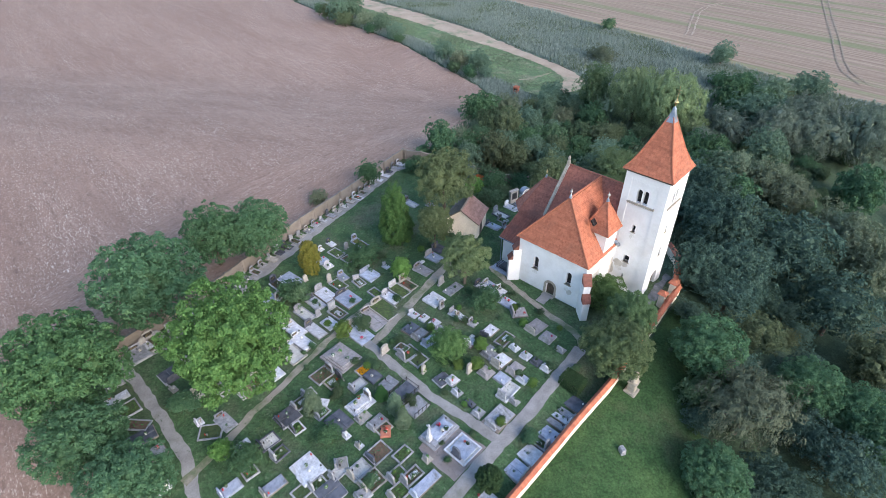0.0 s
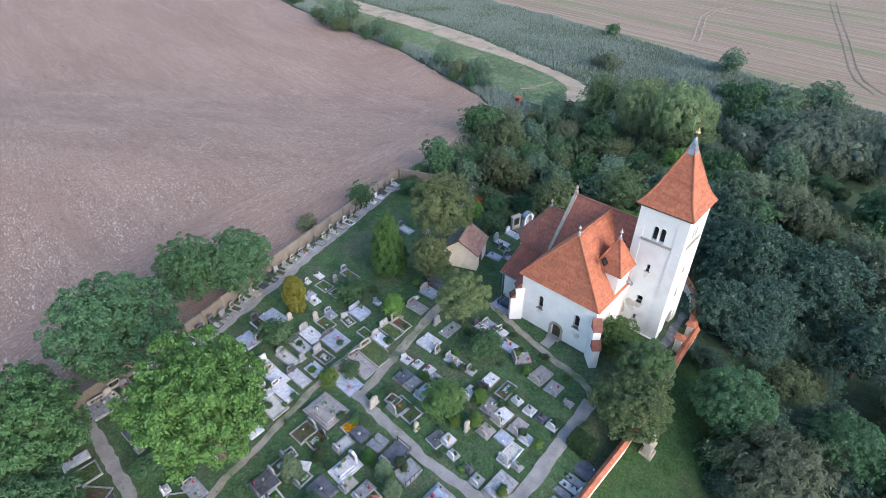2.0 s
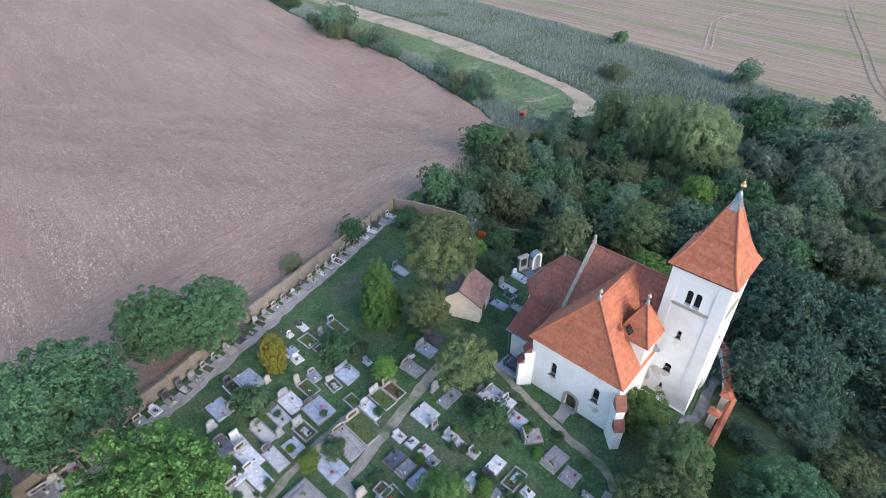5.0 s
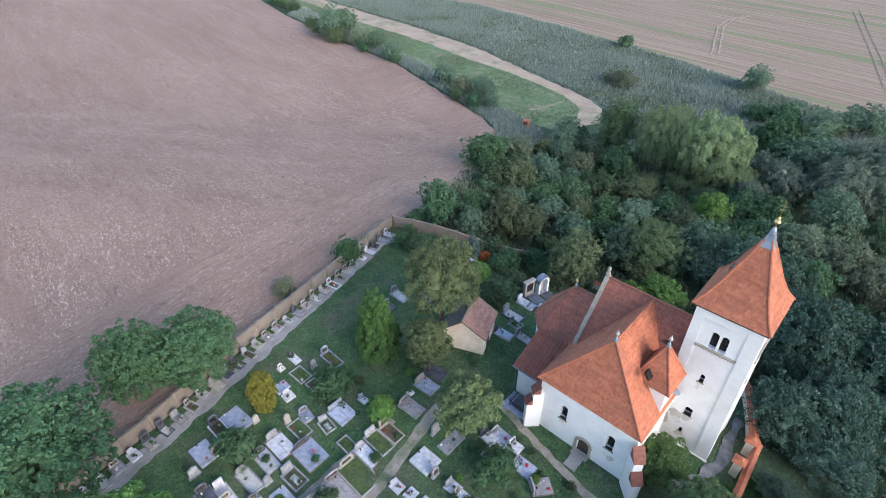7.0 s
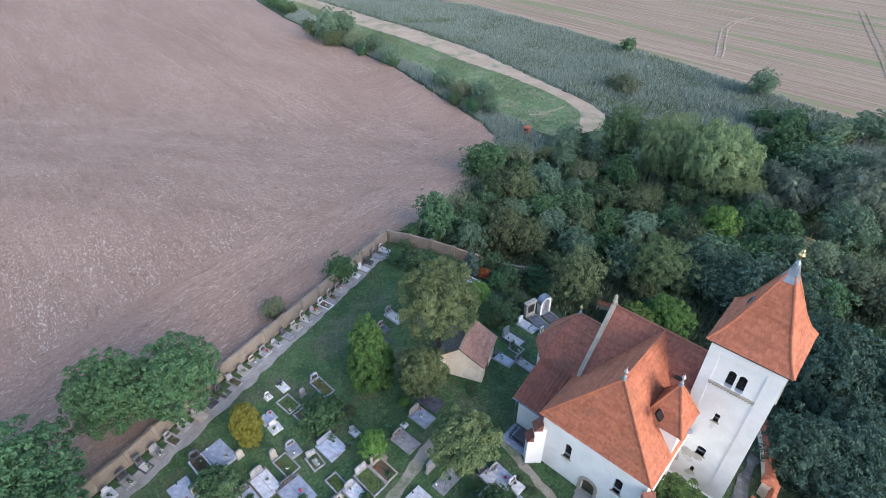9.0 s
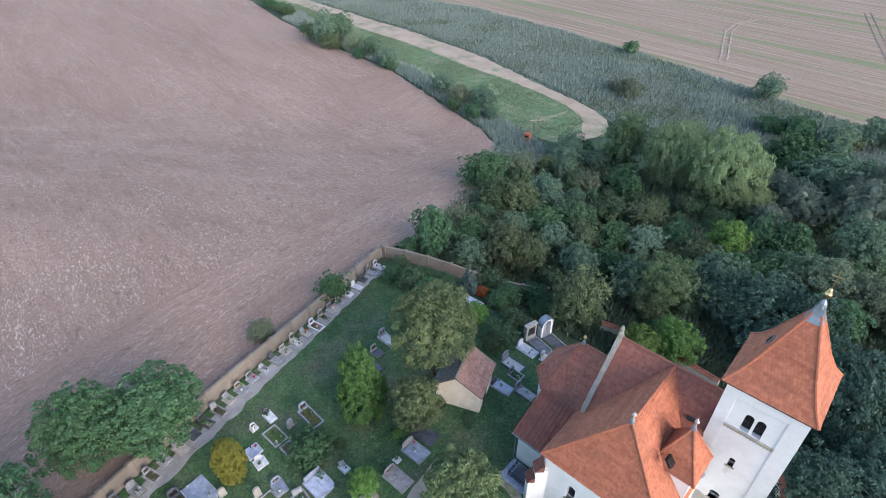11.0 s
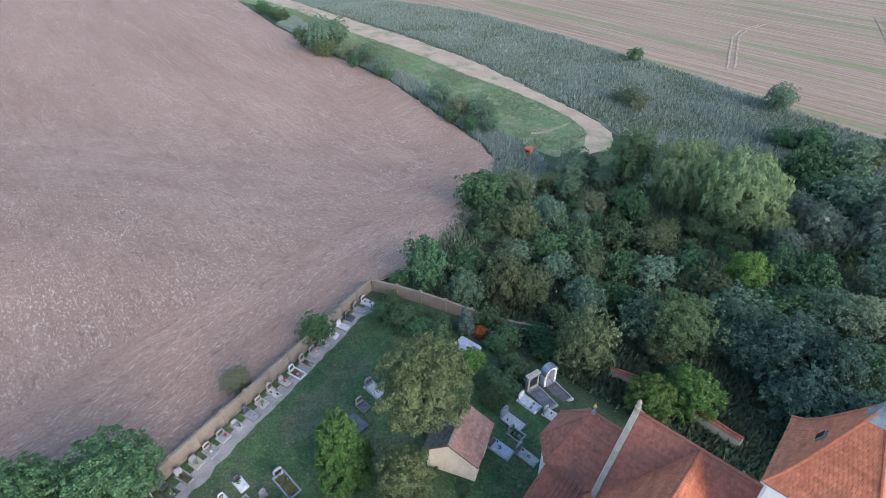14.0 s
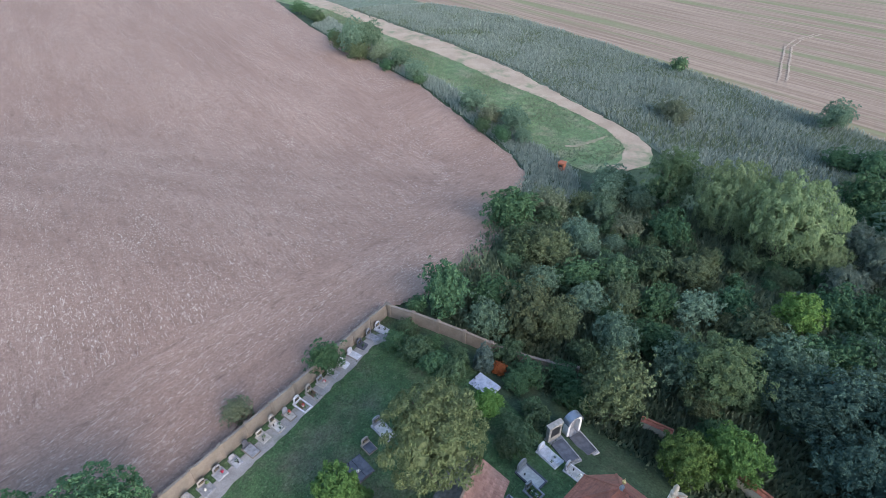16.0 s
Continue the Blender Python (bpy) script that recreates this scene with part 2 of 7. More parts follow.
GRAVE_GRASS = surface("grave_grass", (0.055, 0.085, 0.03), (0.085, 0.12, 0.045), 3.0, 18.0, 0.95, 0.8, 0.04)
HUT_RED = surface("orange_stained_boards", (0.27, 0.085, 0.045), (0.36, 0.12, 0.065), 3.0, 20.0, 0.8, 0.3, 0.01)
STONE = {
    "w": surface("pale_marble", (0.42, 0.43, 0.47), (0.62, 0.63, 0.68), 4.0, 11.0, 0.45, 0.15, 0.01, grain=0.34, thing=0.18, stain=(0.33, 0.32, 0.30)),
    "g": surface("grey_granite", (0.20, 0.205, 0.225), (0.36, 0.365, 0.39), 4.0, 12.0, 0.5, 0.2, 0.01, grain=0.36, thing=0.22, stain=(0.14, 0.14, 0.12)),
    "d": surface("dark_polished_granite", (0.066, 0.070, 0.086), (0.112, 0.118, 0.142), 2.0, 26.0, 0.25, 0.1, 0.005, thing=0.2),
    # blue cast: the sky mirrored in the polish is put into the colour
    "b": surface("sky_tinted_polished_granite", (0.25, 0.285, 0.37), (0.39, 0.43, 0.53), 3.4, 12.0, 0.4, 0.1, 0.005, grain=0.34, thing=0.28, stain=(0.17, 0.18, 0.19), stain_at=(0.54, 0.70)),
    "t": surface("tan_sandstone", (0.27, 0.255, 0.235), (0.39, 0.37, 0.34), 4.0, 12.0, 0.85, 0.4, 0.02, thing=0.15, stain=(0.25, 0.22, 0.18)),
}
STONE["p"] = surface("pinkish_grey_granite", (0.24, 0.225, 0.228), (0.37, 0.345, 0.35), 3.6, 12.0, 0.6, 0.3, 0.01, thing=0.15, stain=(0.19, 0.18, 0.165))
STONE["r"] = surface("brick_red_paving", (0.36, 0.13, 0.085), (0.46, 0.18, 0.12), 3.0, 16.0, 0.9, 0.4, 0.01)
STONE_WORD = {"p": "pinkish-grey granite", "r": "brick-red paved", "w": "pale marble", "g": "grey granite", "d": "dark polished granite", "b": "sky-tinted polished granite", "t": "tan sandstone"}
PLAQUE = surface("black_engraved_granite", (0.018, 0.018, 0.02), (0.035, 0.035, 0.038), 3.0, 20.0, 0.3, 0.0)
WAX_RED = surface("red_glass_lantern", (0.42, 0.02, 0.02), (0.55, 0.045, 0.035), 6.0, 20.0, 0.25, 0.0)
WHITE_POT = surface("white_glazed_pot", (0.72, 0.72, 0.70), (0.80, 0.80, 0.78), 6.0, 20.0, 0.35, 0.0)
PETAL = {
    "orange": leaf_material("orange_petals", (0.72, 0.30, 0.02), (0.80, 0.44, 0.03), 0.05, 0.01),
    "red": leaf_material("red_petals", (0.50, 0.03, 0.04), (0.62, 0.07, 0.10), 0.08, 0.02),
    "white": leaf_material("white_petals", (0.66, 0.66, 0.60), (0.78, 0.77, 0.70), 0.05, 0.01),
    "yellow": leaf_material("yellow_petals", (0.66, 0.50, 0.06), (0.75, 0.60, 0.12), 0.05, 0.01),
}
LEAF = {
    "maple": leaf_material("maple_leaves", (0.066, 0.165, 0.050), (0.118, 0.245, 0.080), 0.12),
    "linden": leaf_material("linden_leaves", (0.058, 0.133, 0.068), (0.106, 0.198, 0.104), 0.08, 0.006),
    "dark": leaf_material("dark_thicket_leaves", (0.087, 0.149, 0.104), (0.151, 0.229, 0.158), 0.18, 0.012),
    "grey": leaf_material("grey_willow_leaves", (0.136, 0.181, 0.141), (0.206, 0.255, 0.197), 0.14),
    "willow": leaf_material("pale_willow_leaves", (0.175, 0.249, 0.128), (0.249, 0.329, 0.179), 0.08),
    "olive": leaf_material("olive_brown_leaves", (0.079, 0.11, 0.059), (0.131, 0.161, 0.089), 0.15, 0.012),
    "ash": leaf_material("grey_green_ash_leaves", (0.102, 0.150, 0.070), (0.166, 0.214, 0.108), 0.10),
    "bush": leaf_material("shrub_leaves", (0.048, 0.111, 0.06), (0.091, 0.171, 0.087), 0.16, 0.012),
    "lime": leaf_material("lime_green_leaves", (0.092, 0.174, 0.045), (0.141, 0.244, 0.072), 0.12),
    "thuja": leaf_material("thuja_sprays", (0.051, 0.119, 0.038), (0.093, 0.178, 0.06), 0.12),
    "golden": leaf_material("golden_conifer_sprays", (0.149, 0.153, 0.032), (0.211, 0.203, 0.05), 0.08),
    "juniper": leaf_material("juniper_sprays", (0.085, 0.140, 0.068), (0.150, 0.215, 0.105), 0.12),
    "yew": leaf_material("yew_sprays", (0.078, 0.151, 0.054), (0.14, 0.227, 0.086), 0.10),
    "deep": leaf_material("deep_green_leaves", (0.045, 0.089, 0.071), (0.088, 0.145, 0.109), 0.14, 0.01),
    "cypress": leaf_material("cypress_sprays", (0.082, 0.150, 0.044), (0.138, 0.218, 0.070), 0.10),
    "globe": leaf_material("clipped_dark_leaves", (0.031, 0.070, 0.030), (0.054, 0.103, 0.043), 0.12),
    "feather": leaf_material("feathery_leaves", (0.088, 0.143, 0.072), (0.135, 0.193, 0.100), 0.08),
    "clump": leaf_material("weed_leaves", (0.062, 0.112, 0.06), (0.105, 0.162, 0.092), 0.25, 0.02),
    "spruce": leaf_material("blue_spruce_needles", (0.073, 0.116, 0.107), (0.114, 0.165, 0.154), 0.08),
    "red": leaf_material("reddish_leaves", (0.24, 0.060, 0.035), (0.34, 0.090, 0.045), 0.25),
    "pale": leaf_material("pale_grey_green_leaves", (0.128, 0.164, 0.106), (0.182, 0.222, 0.15), 0.18),
}
LEAF["dusk"] = leaf_material("dusky_willow_leaves", (0.070, 0.092, 0.064), (0.122, 0.146, 0.100), 0.10)
LEAF["highash"] = LEAF["ash"]
LEAF["maple2"] = leaf_material("layered_maple_leaves", (0.058, 0.132, 0.058), (0.100, 0.190, 0.084), 0.10)
LEAF["limetree"] = LEAF["lime"]
LEAF["weeper"] = leaf_material("silvery_conifer_sprays", (0.105, 0.165, 0.105), (0.175, 0.245, 0.160), 0.10)
LEAF["tuft"] = leaf_material("coarse_grass_blades", (0.060, 0.115, 0.052), (0.105, 0.160, 0.082), 0.05, 0.01)
REED = leaf_material("grey_reeds", (0.14, 0.19, 0.165), (0.30, 0.35, 0.31), 0.05, 0.01)
SEDGE = leaf_material("green_sedge", (0.105, 0.150, 0.095), (0.175, 0.220, 0.145), 0.05, 0.01)


# ---- mesh helpers ----
def part(name, bm, material, parent, label=""):
    me = bpy.data.meshes.new(name)
    bm.to_mesh(me)
    bm.free()
    return part_of(name, me, material, parent, label)


def part_of(name, me, material, parent, label=""):
    if not me.materials:
        me.materials.append(material)
    ob = new(name, me)
    ob.parent = parent
    if label:
        tagged(ob, label)
    return ob


def empty(name, x, y, z, turn=0.0):
    ob = new(name)
    ob.matrix_basis = pose(x, y, z, 0, 0, turn)
    return ob


def box(bm, x0, x1, y0, y1, z0, z1, bevel=0.0, top=(0.0, 0.0)):
    """A box; top: how far its upper rim is drawn in along x and y."""
    a, b = top
    vs = [bm.verts.new(p) for p in ((x0, y0, z0), (x1, y0, z0), (x1, y1, z0), (x0, y1, z0), (x0 + a, y0 + b, z1), (x1 - a, y0 + b, z1), (x1 - a, y1 - b, z1), (x0 + a, y1 - b, z1))]
    fs = [bm.faces.new([vs[i] for i in f]) for f in ((3, 2, 1, 0), (4, 5, 6, 7), (0, 1, 5, 4), (1, 2, 6, 5), (2, 3, 7, 6), (3, 0, 4, 7))]
    if bevel:
        edges = {e for f in fs for e in f.edges}
        bmesh.ops.bevel(bm, geom=list(edges), offset=bevel, segments=1, affect="EDGES")
    return vs


def prism(bm, outline, depth, m):
    """An outline in the x-z plane, made solid from y=0 to y=depth, at the pose m."""
    n = len(outline)
    a = [bm.verts.new(m @ Vector((x, 0, z))) for x, z in outline]
    b = [bm.verts.new(m @ Vector((x, depth, z))) for x, z in outline]
    bm.faces.new(a)
    bm.faces.new(b[::-1])
    for i in range(n):
        bm.faces.new((a[(i + 1) % n], a[i], b[i], b[(i + 1) % n]))


def tube(bm, p0, p1, r0, r1, n=6):
    p0, p1 = Vector(p0), Vector(p1)
    d = (p1 - p0).normalized()
    s = d.orthogonal().normalized()
    t = d.cross(s)
    rings = []
    for p, r in ((p0, r0), (p1, r1)):
        rings.append([bm.verts.new(p + r * (math.cos(k * math.tau / n) * s + math.sin(k * math.tau / n) * t)) for k in range(n)])
    for k in range(n):
        bm.faces.new((rings[0][k], rings[0][(k + 1) % n], rings[1][(k + 1) % n], rings[1][k]))
    bm.faces.new(rings[1])
    bm.faces.new(rings[0][::-1])


def lathe(bm, profile, cx, cy, n=12):
    """profile: (radius, z) from below upwards."""
    rings = [[bm.verts.new((cx + r * math.cos(k * math.tau / n), cy + r * math.sin(k * math.tau / n), z)) for k in range(n)] for r, z in profile]
    for a, b in zip(rings, rings[1:]):
        for k in range(n):
            bm.faces.new((a[k], a[(k + 1) % n], b[(k + 1) % n], b[k]))
    bm.faces.new(rings[0][::-1])
    bm.faces.new(rings[-1])


def arch_outline(half, z0, spring, rise, n=8):
    """An opening with a round head: from z0 up to spring, and rise above that."""
    pts = [(-half, z0), (half, z0)]
    pts += [(half * math.cos(math.pi * k / n), spring + rise * math.sin(math.pi * k / n)) for k in range(n + 1)]
    return pts


def carved(bm, cutters):
    """bm less the solids in cutters, as a mesh."""
    def temp(b):
        bmesh.ops.recalc_face_normals(b, faces=b.faces)
        me = bpy.data.meshes.new("temp")
        b.to_mesh(me)
        b.free()
        return new("temp", me)
    body = temp(bm)
    tools = [temp(c) for c in cutters]
    for tool in tools:
        mod = body.modifiers.new("cut", "BOOLEAN")
        mod.operation, mod.object, mod.solver = "DIFFERENCE", tool, "EXACT"
    dg = bpy.context.evaluated_depsgraph_get()
    me = bpy.data.meshes.new_from_object(body.evaluated_get(dg))
    for ob in (body, *tools):
        old = ob.data
        bpy.data.objects.remove(ob)
        bpy.data.meshes.remove(old)
    me.materials.clear()
    return me


def mesh_from(name, verts, faces):
    me = bpy.data.meshes.new(name)
    verts, faces = np.asarray(verts, dtype=np.float32), np.asarray(faces, dtype=np.int32)
    n, k = faces.shape
    me.vertices.add(len(verts))
    me.vertices.foreach_set("co", verts.ravel())
    me.loops.add(n * k)
    me.loops.foreach_set("vertex_index", faces.ravel())
    me.polygons.add(n)
    me.polygons.foreach_set("loop_start", np.arange(0, n * k, k, dtype=np.int32))
    me.polygons.foreach_set("loop_total", np.full(n, k, dtype=np.int32))
    me.update(calc_edges=True)
    me.validate()
    return me


def tile_plane(bm, outline, tile_w=0.20, tile_h=0.30, lip=0.028, seed=0):
    """Covers a convex, flat roof plane with single tiles. outline: its corners, the eave's two first."""
    rng = random.Random(seed)
    pts = [Vector(p) for p in outline]
    e = (pts[1] - pts[0]).normalized()
    n = e.cross(pts[2] - pts[0]).normalized()
    s = n.cross(e)
    if n.z < 0:
        n = -n
    flat = [((p - pts[0]).dot(e), (p - pts[0]).dot(s)) for p in pts]
    top = max(q[1] for q in flat)

    def span(t):
        xs = []
        for (xa, ta), (xb, tb) in zip(flat, flat[1:] + flat[:1]):
            if abs(tb - ta) < 1e-6:
                if abs(ta - t) < 1e-4:
                    xs += [xa, xb]
                continue
            k = (t - ta) / (tb - ta)
            if -1e-6 <= k <= 1 + 1e-6:
                xs.append(xa + k * (xb - xa))
        return (min(xs), max(xs)) if xs else (0, 0)

    rows = max(1, round(top / tile_h))
    step = top / rows
    for r in range(rows):
        t0, t1 = r * step, (r + 1) * step
        (l0, r0), (l1, r1) = span(t0 + 1e-4), span(t1 - 1e-4)
        x = math.floor(min(l0, l1) / tile_w) * tile_w - (tile_w / 2 if r % 2 else 0)
        while x < max(r0, r1):
            a0, b0, a1, b1 = max(x, l0), min(x + tile_w * 0.96, r0), max(x, l1), min(x + tile_w * 0.96, r1)
            x += tile_w
            if b0 - a0 < 0.01 and b1 - a1 < 0.01:
                continue
            b0, b1 = max(b0, a0), max(b1, a1)
            up = lip * (0.8 + 0.5 * rng.random())
            drop = 0.02 * rng.random()
            low = [pts[0] + e * a0 + s * (t0 - drop), pts[0] + e * b0 + s * (t0 - drop)]
            high = [pts[0] + e * b1 + s * (t1 + 0.03), pts[0] + e * a1 + s * (t1 + 0.03)]
            mid = (low[0] + low[1]) / 2 + n * (up + 0.012) - s * 0.015
            v = [bm.verts.new(low[0] + n * up), bm.verts.new(mid), bm.verts.new(low[1] + n * up), bm.verts.new(high[0] + n * 0.006), bm.verts.new(high[1] + n * 0.006)]
            w = [bm.verts.new(low[0] - n * 0.02), bm.verts.new(low[1] - n * 0.02)]
            bm.faces.new(v)
            bm.faces.new((w[0], w[1], v[2], v[1], v[0]))
            bm.faces.new((w[0], v[0], v[4]))
            bm.faces.new((w[1], v[3], v[2]))


def ridge_caps(bm, p0, p1, r=0.13, length=0.42):
    p0, p1 = Vector(p0), Vector(p1)
    n = max(1, round((p1 - p0).length / length))
    for k in range(n):
        a, b = p0.lerp(p1, k / n), p0.lerp(p1, (k + 1.08) / n)
        tube(bm, a, b, r, r * 0.84, 7)


def deck(bm, outline, thick=0.10):
    """The boards under a roof plane."""
    pts = [Vector(p) for p in outline]
    n = (pts[1] - pts[0]).cross(pts[2] - pts[0]).normalized()
    if n.z < 0:
        n = -n
    a = [bm.verts.new(p - n * 0.025) for p in pts]
    b = [bm.verts.new(p - n * (0.025 + thick)) for p in pts]
    bm.faces.new(a)
    bm.faces.new(b[::-1])
    for i in range(len(pts)):
        j = (i + 1) % len(pts)
        bm.faces.new((a[j], a[i], b[i], b[j]))


# ---- ground, fields, paths ----
def line_at(pts, k):
    """The place at k (0 to 1) along the points."""
    steps = [math.dist(a, b) for a, b in zip(pts, pts[1:])]
    want = k * sum(steps)
    for (a, b), s in zip(zip(pts, pts[1:]), steps):
        if want <= s or (a, b) == (pts[-2], pts[-1]):
            q = want / s if s else 0
            return a[0] + q * (b[0] - a[0]), a[1] + q * (b[1] - a[1])
        want -= s


def smooth_line(pts, n):
    """The points rounded off, as n + 1 places."""
    raw = [line_at(pts, k / n) for k in range(n + 1)]
    for _ in range(2):
        raw = [raw[0]] + [((a[0] + 2 * b[0] + c[0]) / 4, (a[1] + 2 * b[1] + c[1]) / 4) for a, b, c in zip(raw, raw[1:], raw[2:])] + [raw[-1]]
    return raw


def sheet(name, rows, lift, material, label, category):
    """A sheet laid over the land. rows: rows of (x, y)."""
    verts = [(x, y, height(x, y) + lift) for row in rows for x, y in row]
    k = len(rows[0])
    faces = [(i * k + j, i * k + j + 1, (i + 1) * k + j + 1, (i + 1) * k + j) for i in range(len(rows) - 1) for j in range(k - 1)]
    me = mesh_from(name, verts, faces)
    if me.polygons[0].normal.z < 0:
        me.flip_normals()
    me.materials.append(material)
    me.polygons.foreach_set("use_smooth", [True] * len(me.polygons))
    return tagged(new(name, me), label, category, kind="structure")


def strip(name, left, right, n, across, lift, material, label, category, ragged=0.0, ragged_left=1.0):
    a, b = smooth_line(left, n), smooth_line(right, n)
    rows = []
    for i, (p, q) in enumerate(zip(a, b)):
        ja = ragged_left * ragged * noise.noise((p[0] * 0.9, p[1] * 0.9, 3.0))
        jb = ragged * noise.noise((q[0] * 0.9, q[1] * 0.9, 7.0))
        d = math.dist(p, q) or 1.0
        row = []
        for j in range(across + 1):
            k = j / across
            k = k + (1 - k) * ja / d + k * jb / d
            row.append((p[0] + k * (q[0] - p[0]), p[1] + k * (q[1] - p[1])))
        rows.append(row)
    return sheet(name, rows, lift, material, label, category)


LAID = []
TRODDEN = []


def path(name, pts, width, material, label, ragged=0.22, lift=0.03):
    LAID.append(name)
    lift += 0.007 * len(LAID)
    n = max(4, round(sum(math.dist(a, b) for a, b in zip(pts, pts[1:])) / 0.45))
    mid = smooth_line(pts, n)
    TRODDEN.extend((x, y, width / 2 + 0.15) for x, y in mid)
    left, right = [], []
    for i, p in enumerate(mid):
        a, b = mid[max(0, i - 1)], mid[min(n, i + 1)]
        d = math.dist(a, b)
        nx, ny = -(b[1] - a[1]) / d, (b[0] - a[0]) / d
        wl = width / 2 + ragged * noise.noise((p[0], p[1], 1.5)) + 0.5 * ragged * noise.noise((p[0] * 3, p[1] * 3, 4.5))
        wr = width / 2 + ragged * noise.noise((p[0], p[1], 9.5)) + 0.5 * ragged * noise.noise((p[0] * 3, p[1] * 3, 2.5))
        left.append((p[0] + nx * wl, p[1] + ny * wl))
        right.append((p[0] - nx * wr, p[1] - ny * wr))
    rows = [[(l[0] + k / 3 * (r[0] - l[0]), l[1] + k / 3 * (r[1] - l[1])) for k in range(4)] for l, r in zip(left, right)]
    return sheet(name, rows, lift, material, label, "path")


def graded(fine_from, fine_to, step, out_from, out_to):
    vals = list(np.arange(fine_from, fine_to + 1e-6, step))
    d, s = vals[0], step
    low = []
    while d > out_from:
        s *= 1.5
        d -= s
        low.append(d)
    d, s = vals[-1], step
    high = []
    while d < out_to:
        s *= 1.5
        d += s
        high.append(d)
    return low[::-1] + vals + high


ROWS_Y, COLS_X = graded(-10, 260, 1.5, -2500, 3500), graded(-80, 110, 1.5, -3000, 3000)
sheet("ground", [[(x, y) for x in COLS_X] for y in ROWS_Y], 0.0, WILD, "uneven wild grass and herbs under the trees", "ground")

FIELD_EDGE = [(40, -60), (-15.4, 9.1), (-24.6, 20), (-33.8, 30.8), (-33.2, 37.2), (-25.4, 47), (-20.1, 57), (-13.7, 67.3), (-7.0, 79.0), (-1.4, 82.2), (3.6, 90), (6.6, 99), (9.0, 110), (11.0, 123), (8.4, 131.5), (0.3, 145.3), (-13.4, 169), (-29.7, 188), (-57, 224), (-76, 254), (-200, 440), (-900, 1500)]


def edge_x(y):
    for (xa, ya), (xb, yb) in zip(FIELD_EDGE, FIELD_EDGE[1:]):
        if ya <= y <= yb:
            return xa + (xb - xa) * (y - ya) / (yb - ya)
    return FIELD_EDGE[-1][0]


field_rows = []
for y in graded(-20, 260, 1.2, -55, 1400):
    y = max(-59.0, y)
    x0 = edge_x(y) + 0.6 * noise.noise((0, y * 0.4, 0)) + 0.35 * noise.noise((0, y * 1.6, 5))
    field_rows.append([(x0 - d, y) for d in graded(0, 90, 2.0, -0.1, 1500)[1:]])
sheet("ploughed_field", field_rows, 0.24, EARTH, "bare pinkish-brown ploughed field strewn with straw", "field")

edge_near = [(-31, 39.2), (-25.4, 47), (-20.1, 57), (-13.7, 67.3), (-7.0, 79.0), (-1.4, 82.2), (3.6, 90), (6.6, 99), (9.0, 110), (10.8, 122), (8.3, 131.0), (0.0, 145.0), (-13.8, 168.5)]
edge_back = [(-46, 44), (-42, 53), (-36, 63), (-27, 75), (-17, 88), (-11, 96), (-8, 104), (-6, 111), (-4, 117), (-4, 125), (-6, 133), (-12, 143), (-24, 162)]
strip("field_headland", [(x - 0.5, y) for x, y in edge_near], edge_back, 150, 24, 0.30, HEADLAND, "smoother brown headland along the ploughed field", "field", 2.6)

# the churchyard's mown grass
yard_left = [(-13, 9), (-23.8, 20.3), (-32.6, 31.4), (-31.4, 37.2), (-24.6, 47), (-19.3, 57), (-12.9, 67.3), (-6.4, 78.2)]
yard_right = [wld(6.8, -34), wld(6.9, -12), wld(7.0, -5), wld(6.6, 2), wld(6.3, 10), wld(-30, 14.5)]
strip("lawn", yard_left, yard_right, 70, 50, 0.02, LAWN, "mown churchyard grass, patchy and dry in places", "lawn")
strip("outer_lawn", [wld(6.9, -34), wld(6.95, -10), wld(7.0, 0), wld(6.9, 8)], [wld(27, -34), wld(19, -12), wld(14, -2), wld(10.5, 8)], 60, 24, 0.02, SHADED_LUSH, "rough mown grass outside the churchyard wall", "lawn", 2.4, 0.0)

path("path_west", [(-33, 37.5), (-30.2, 34.5), (-25.1, 29.6), (-21.5, 25.8), (-20.2, 23.4), (-18.4, 20.5), (-16.5, 17.5)], 1.0, GRAVEL, "grey gravel churchyard path")
TRODDEN_EARTH = surface("trodden_earth", (0.25, 0.222, 0.185), (0.33, 0.295, 0.25), 0.9, 8.0, 0.95, 0.5, 0.03, grain=0.32, stain=(0.115, 0.145, 0.075), stain_at=(0.47, 0.62), at_place=True)
path("path_main", [(-20.7, 23.3), (-20.1, 24.2), (-18.5, 27.0), (-16.95, 30.2), (-15.1, 33.2), (-13.55, 36.0), (-12.0, 38.5), (-10.36, 41.3), (-8.0, 43.8), (-5.4, 46.2), (-3.9, 47.8)], 0.75, TRODDEN_EARTH, "trodden earth path between the graves", 0.22)
path("path_row", [(1.1, 50.5), (-1.06, 47.4), (-3.52, 43.47), (-6.0, 39.75), (-7.5, 37.4)], 0.95, TRODDEN_EARTH, "worn earth path beside tall headstones", 0.2)
path("path_cross", [(-7.8, 38.3), (-7.0, 37.6), (-4.6, 34.85), (-1.26, 31.35), (1.2, 29.3), (2.8, 28.1), (4.6, 26.5)], 0.92, GRAVEL, "pale gravel path between the grave rows")
path("path_south", [(-3.0, 17.5), (0.6, 21.6), (3.9, 25.4), (7.8, 29.6), (11.8, 34.3), (13.4, 36.4)], 1.15, GRAVEL, "pale gravel path along the wall graves", 0.15)
path("path_church", [(13.6, 36.6), (13.6, 38.3), (10.8, 41.5), (7.4, 46.2), (5.6, 49.4)], 0.7, TRODDEN_EARTH, "narrow gravel path along the church", 0.2)
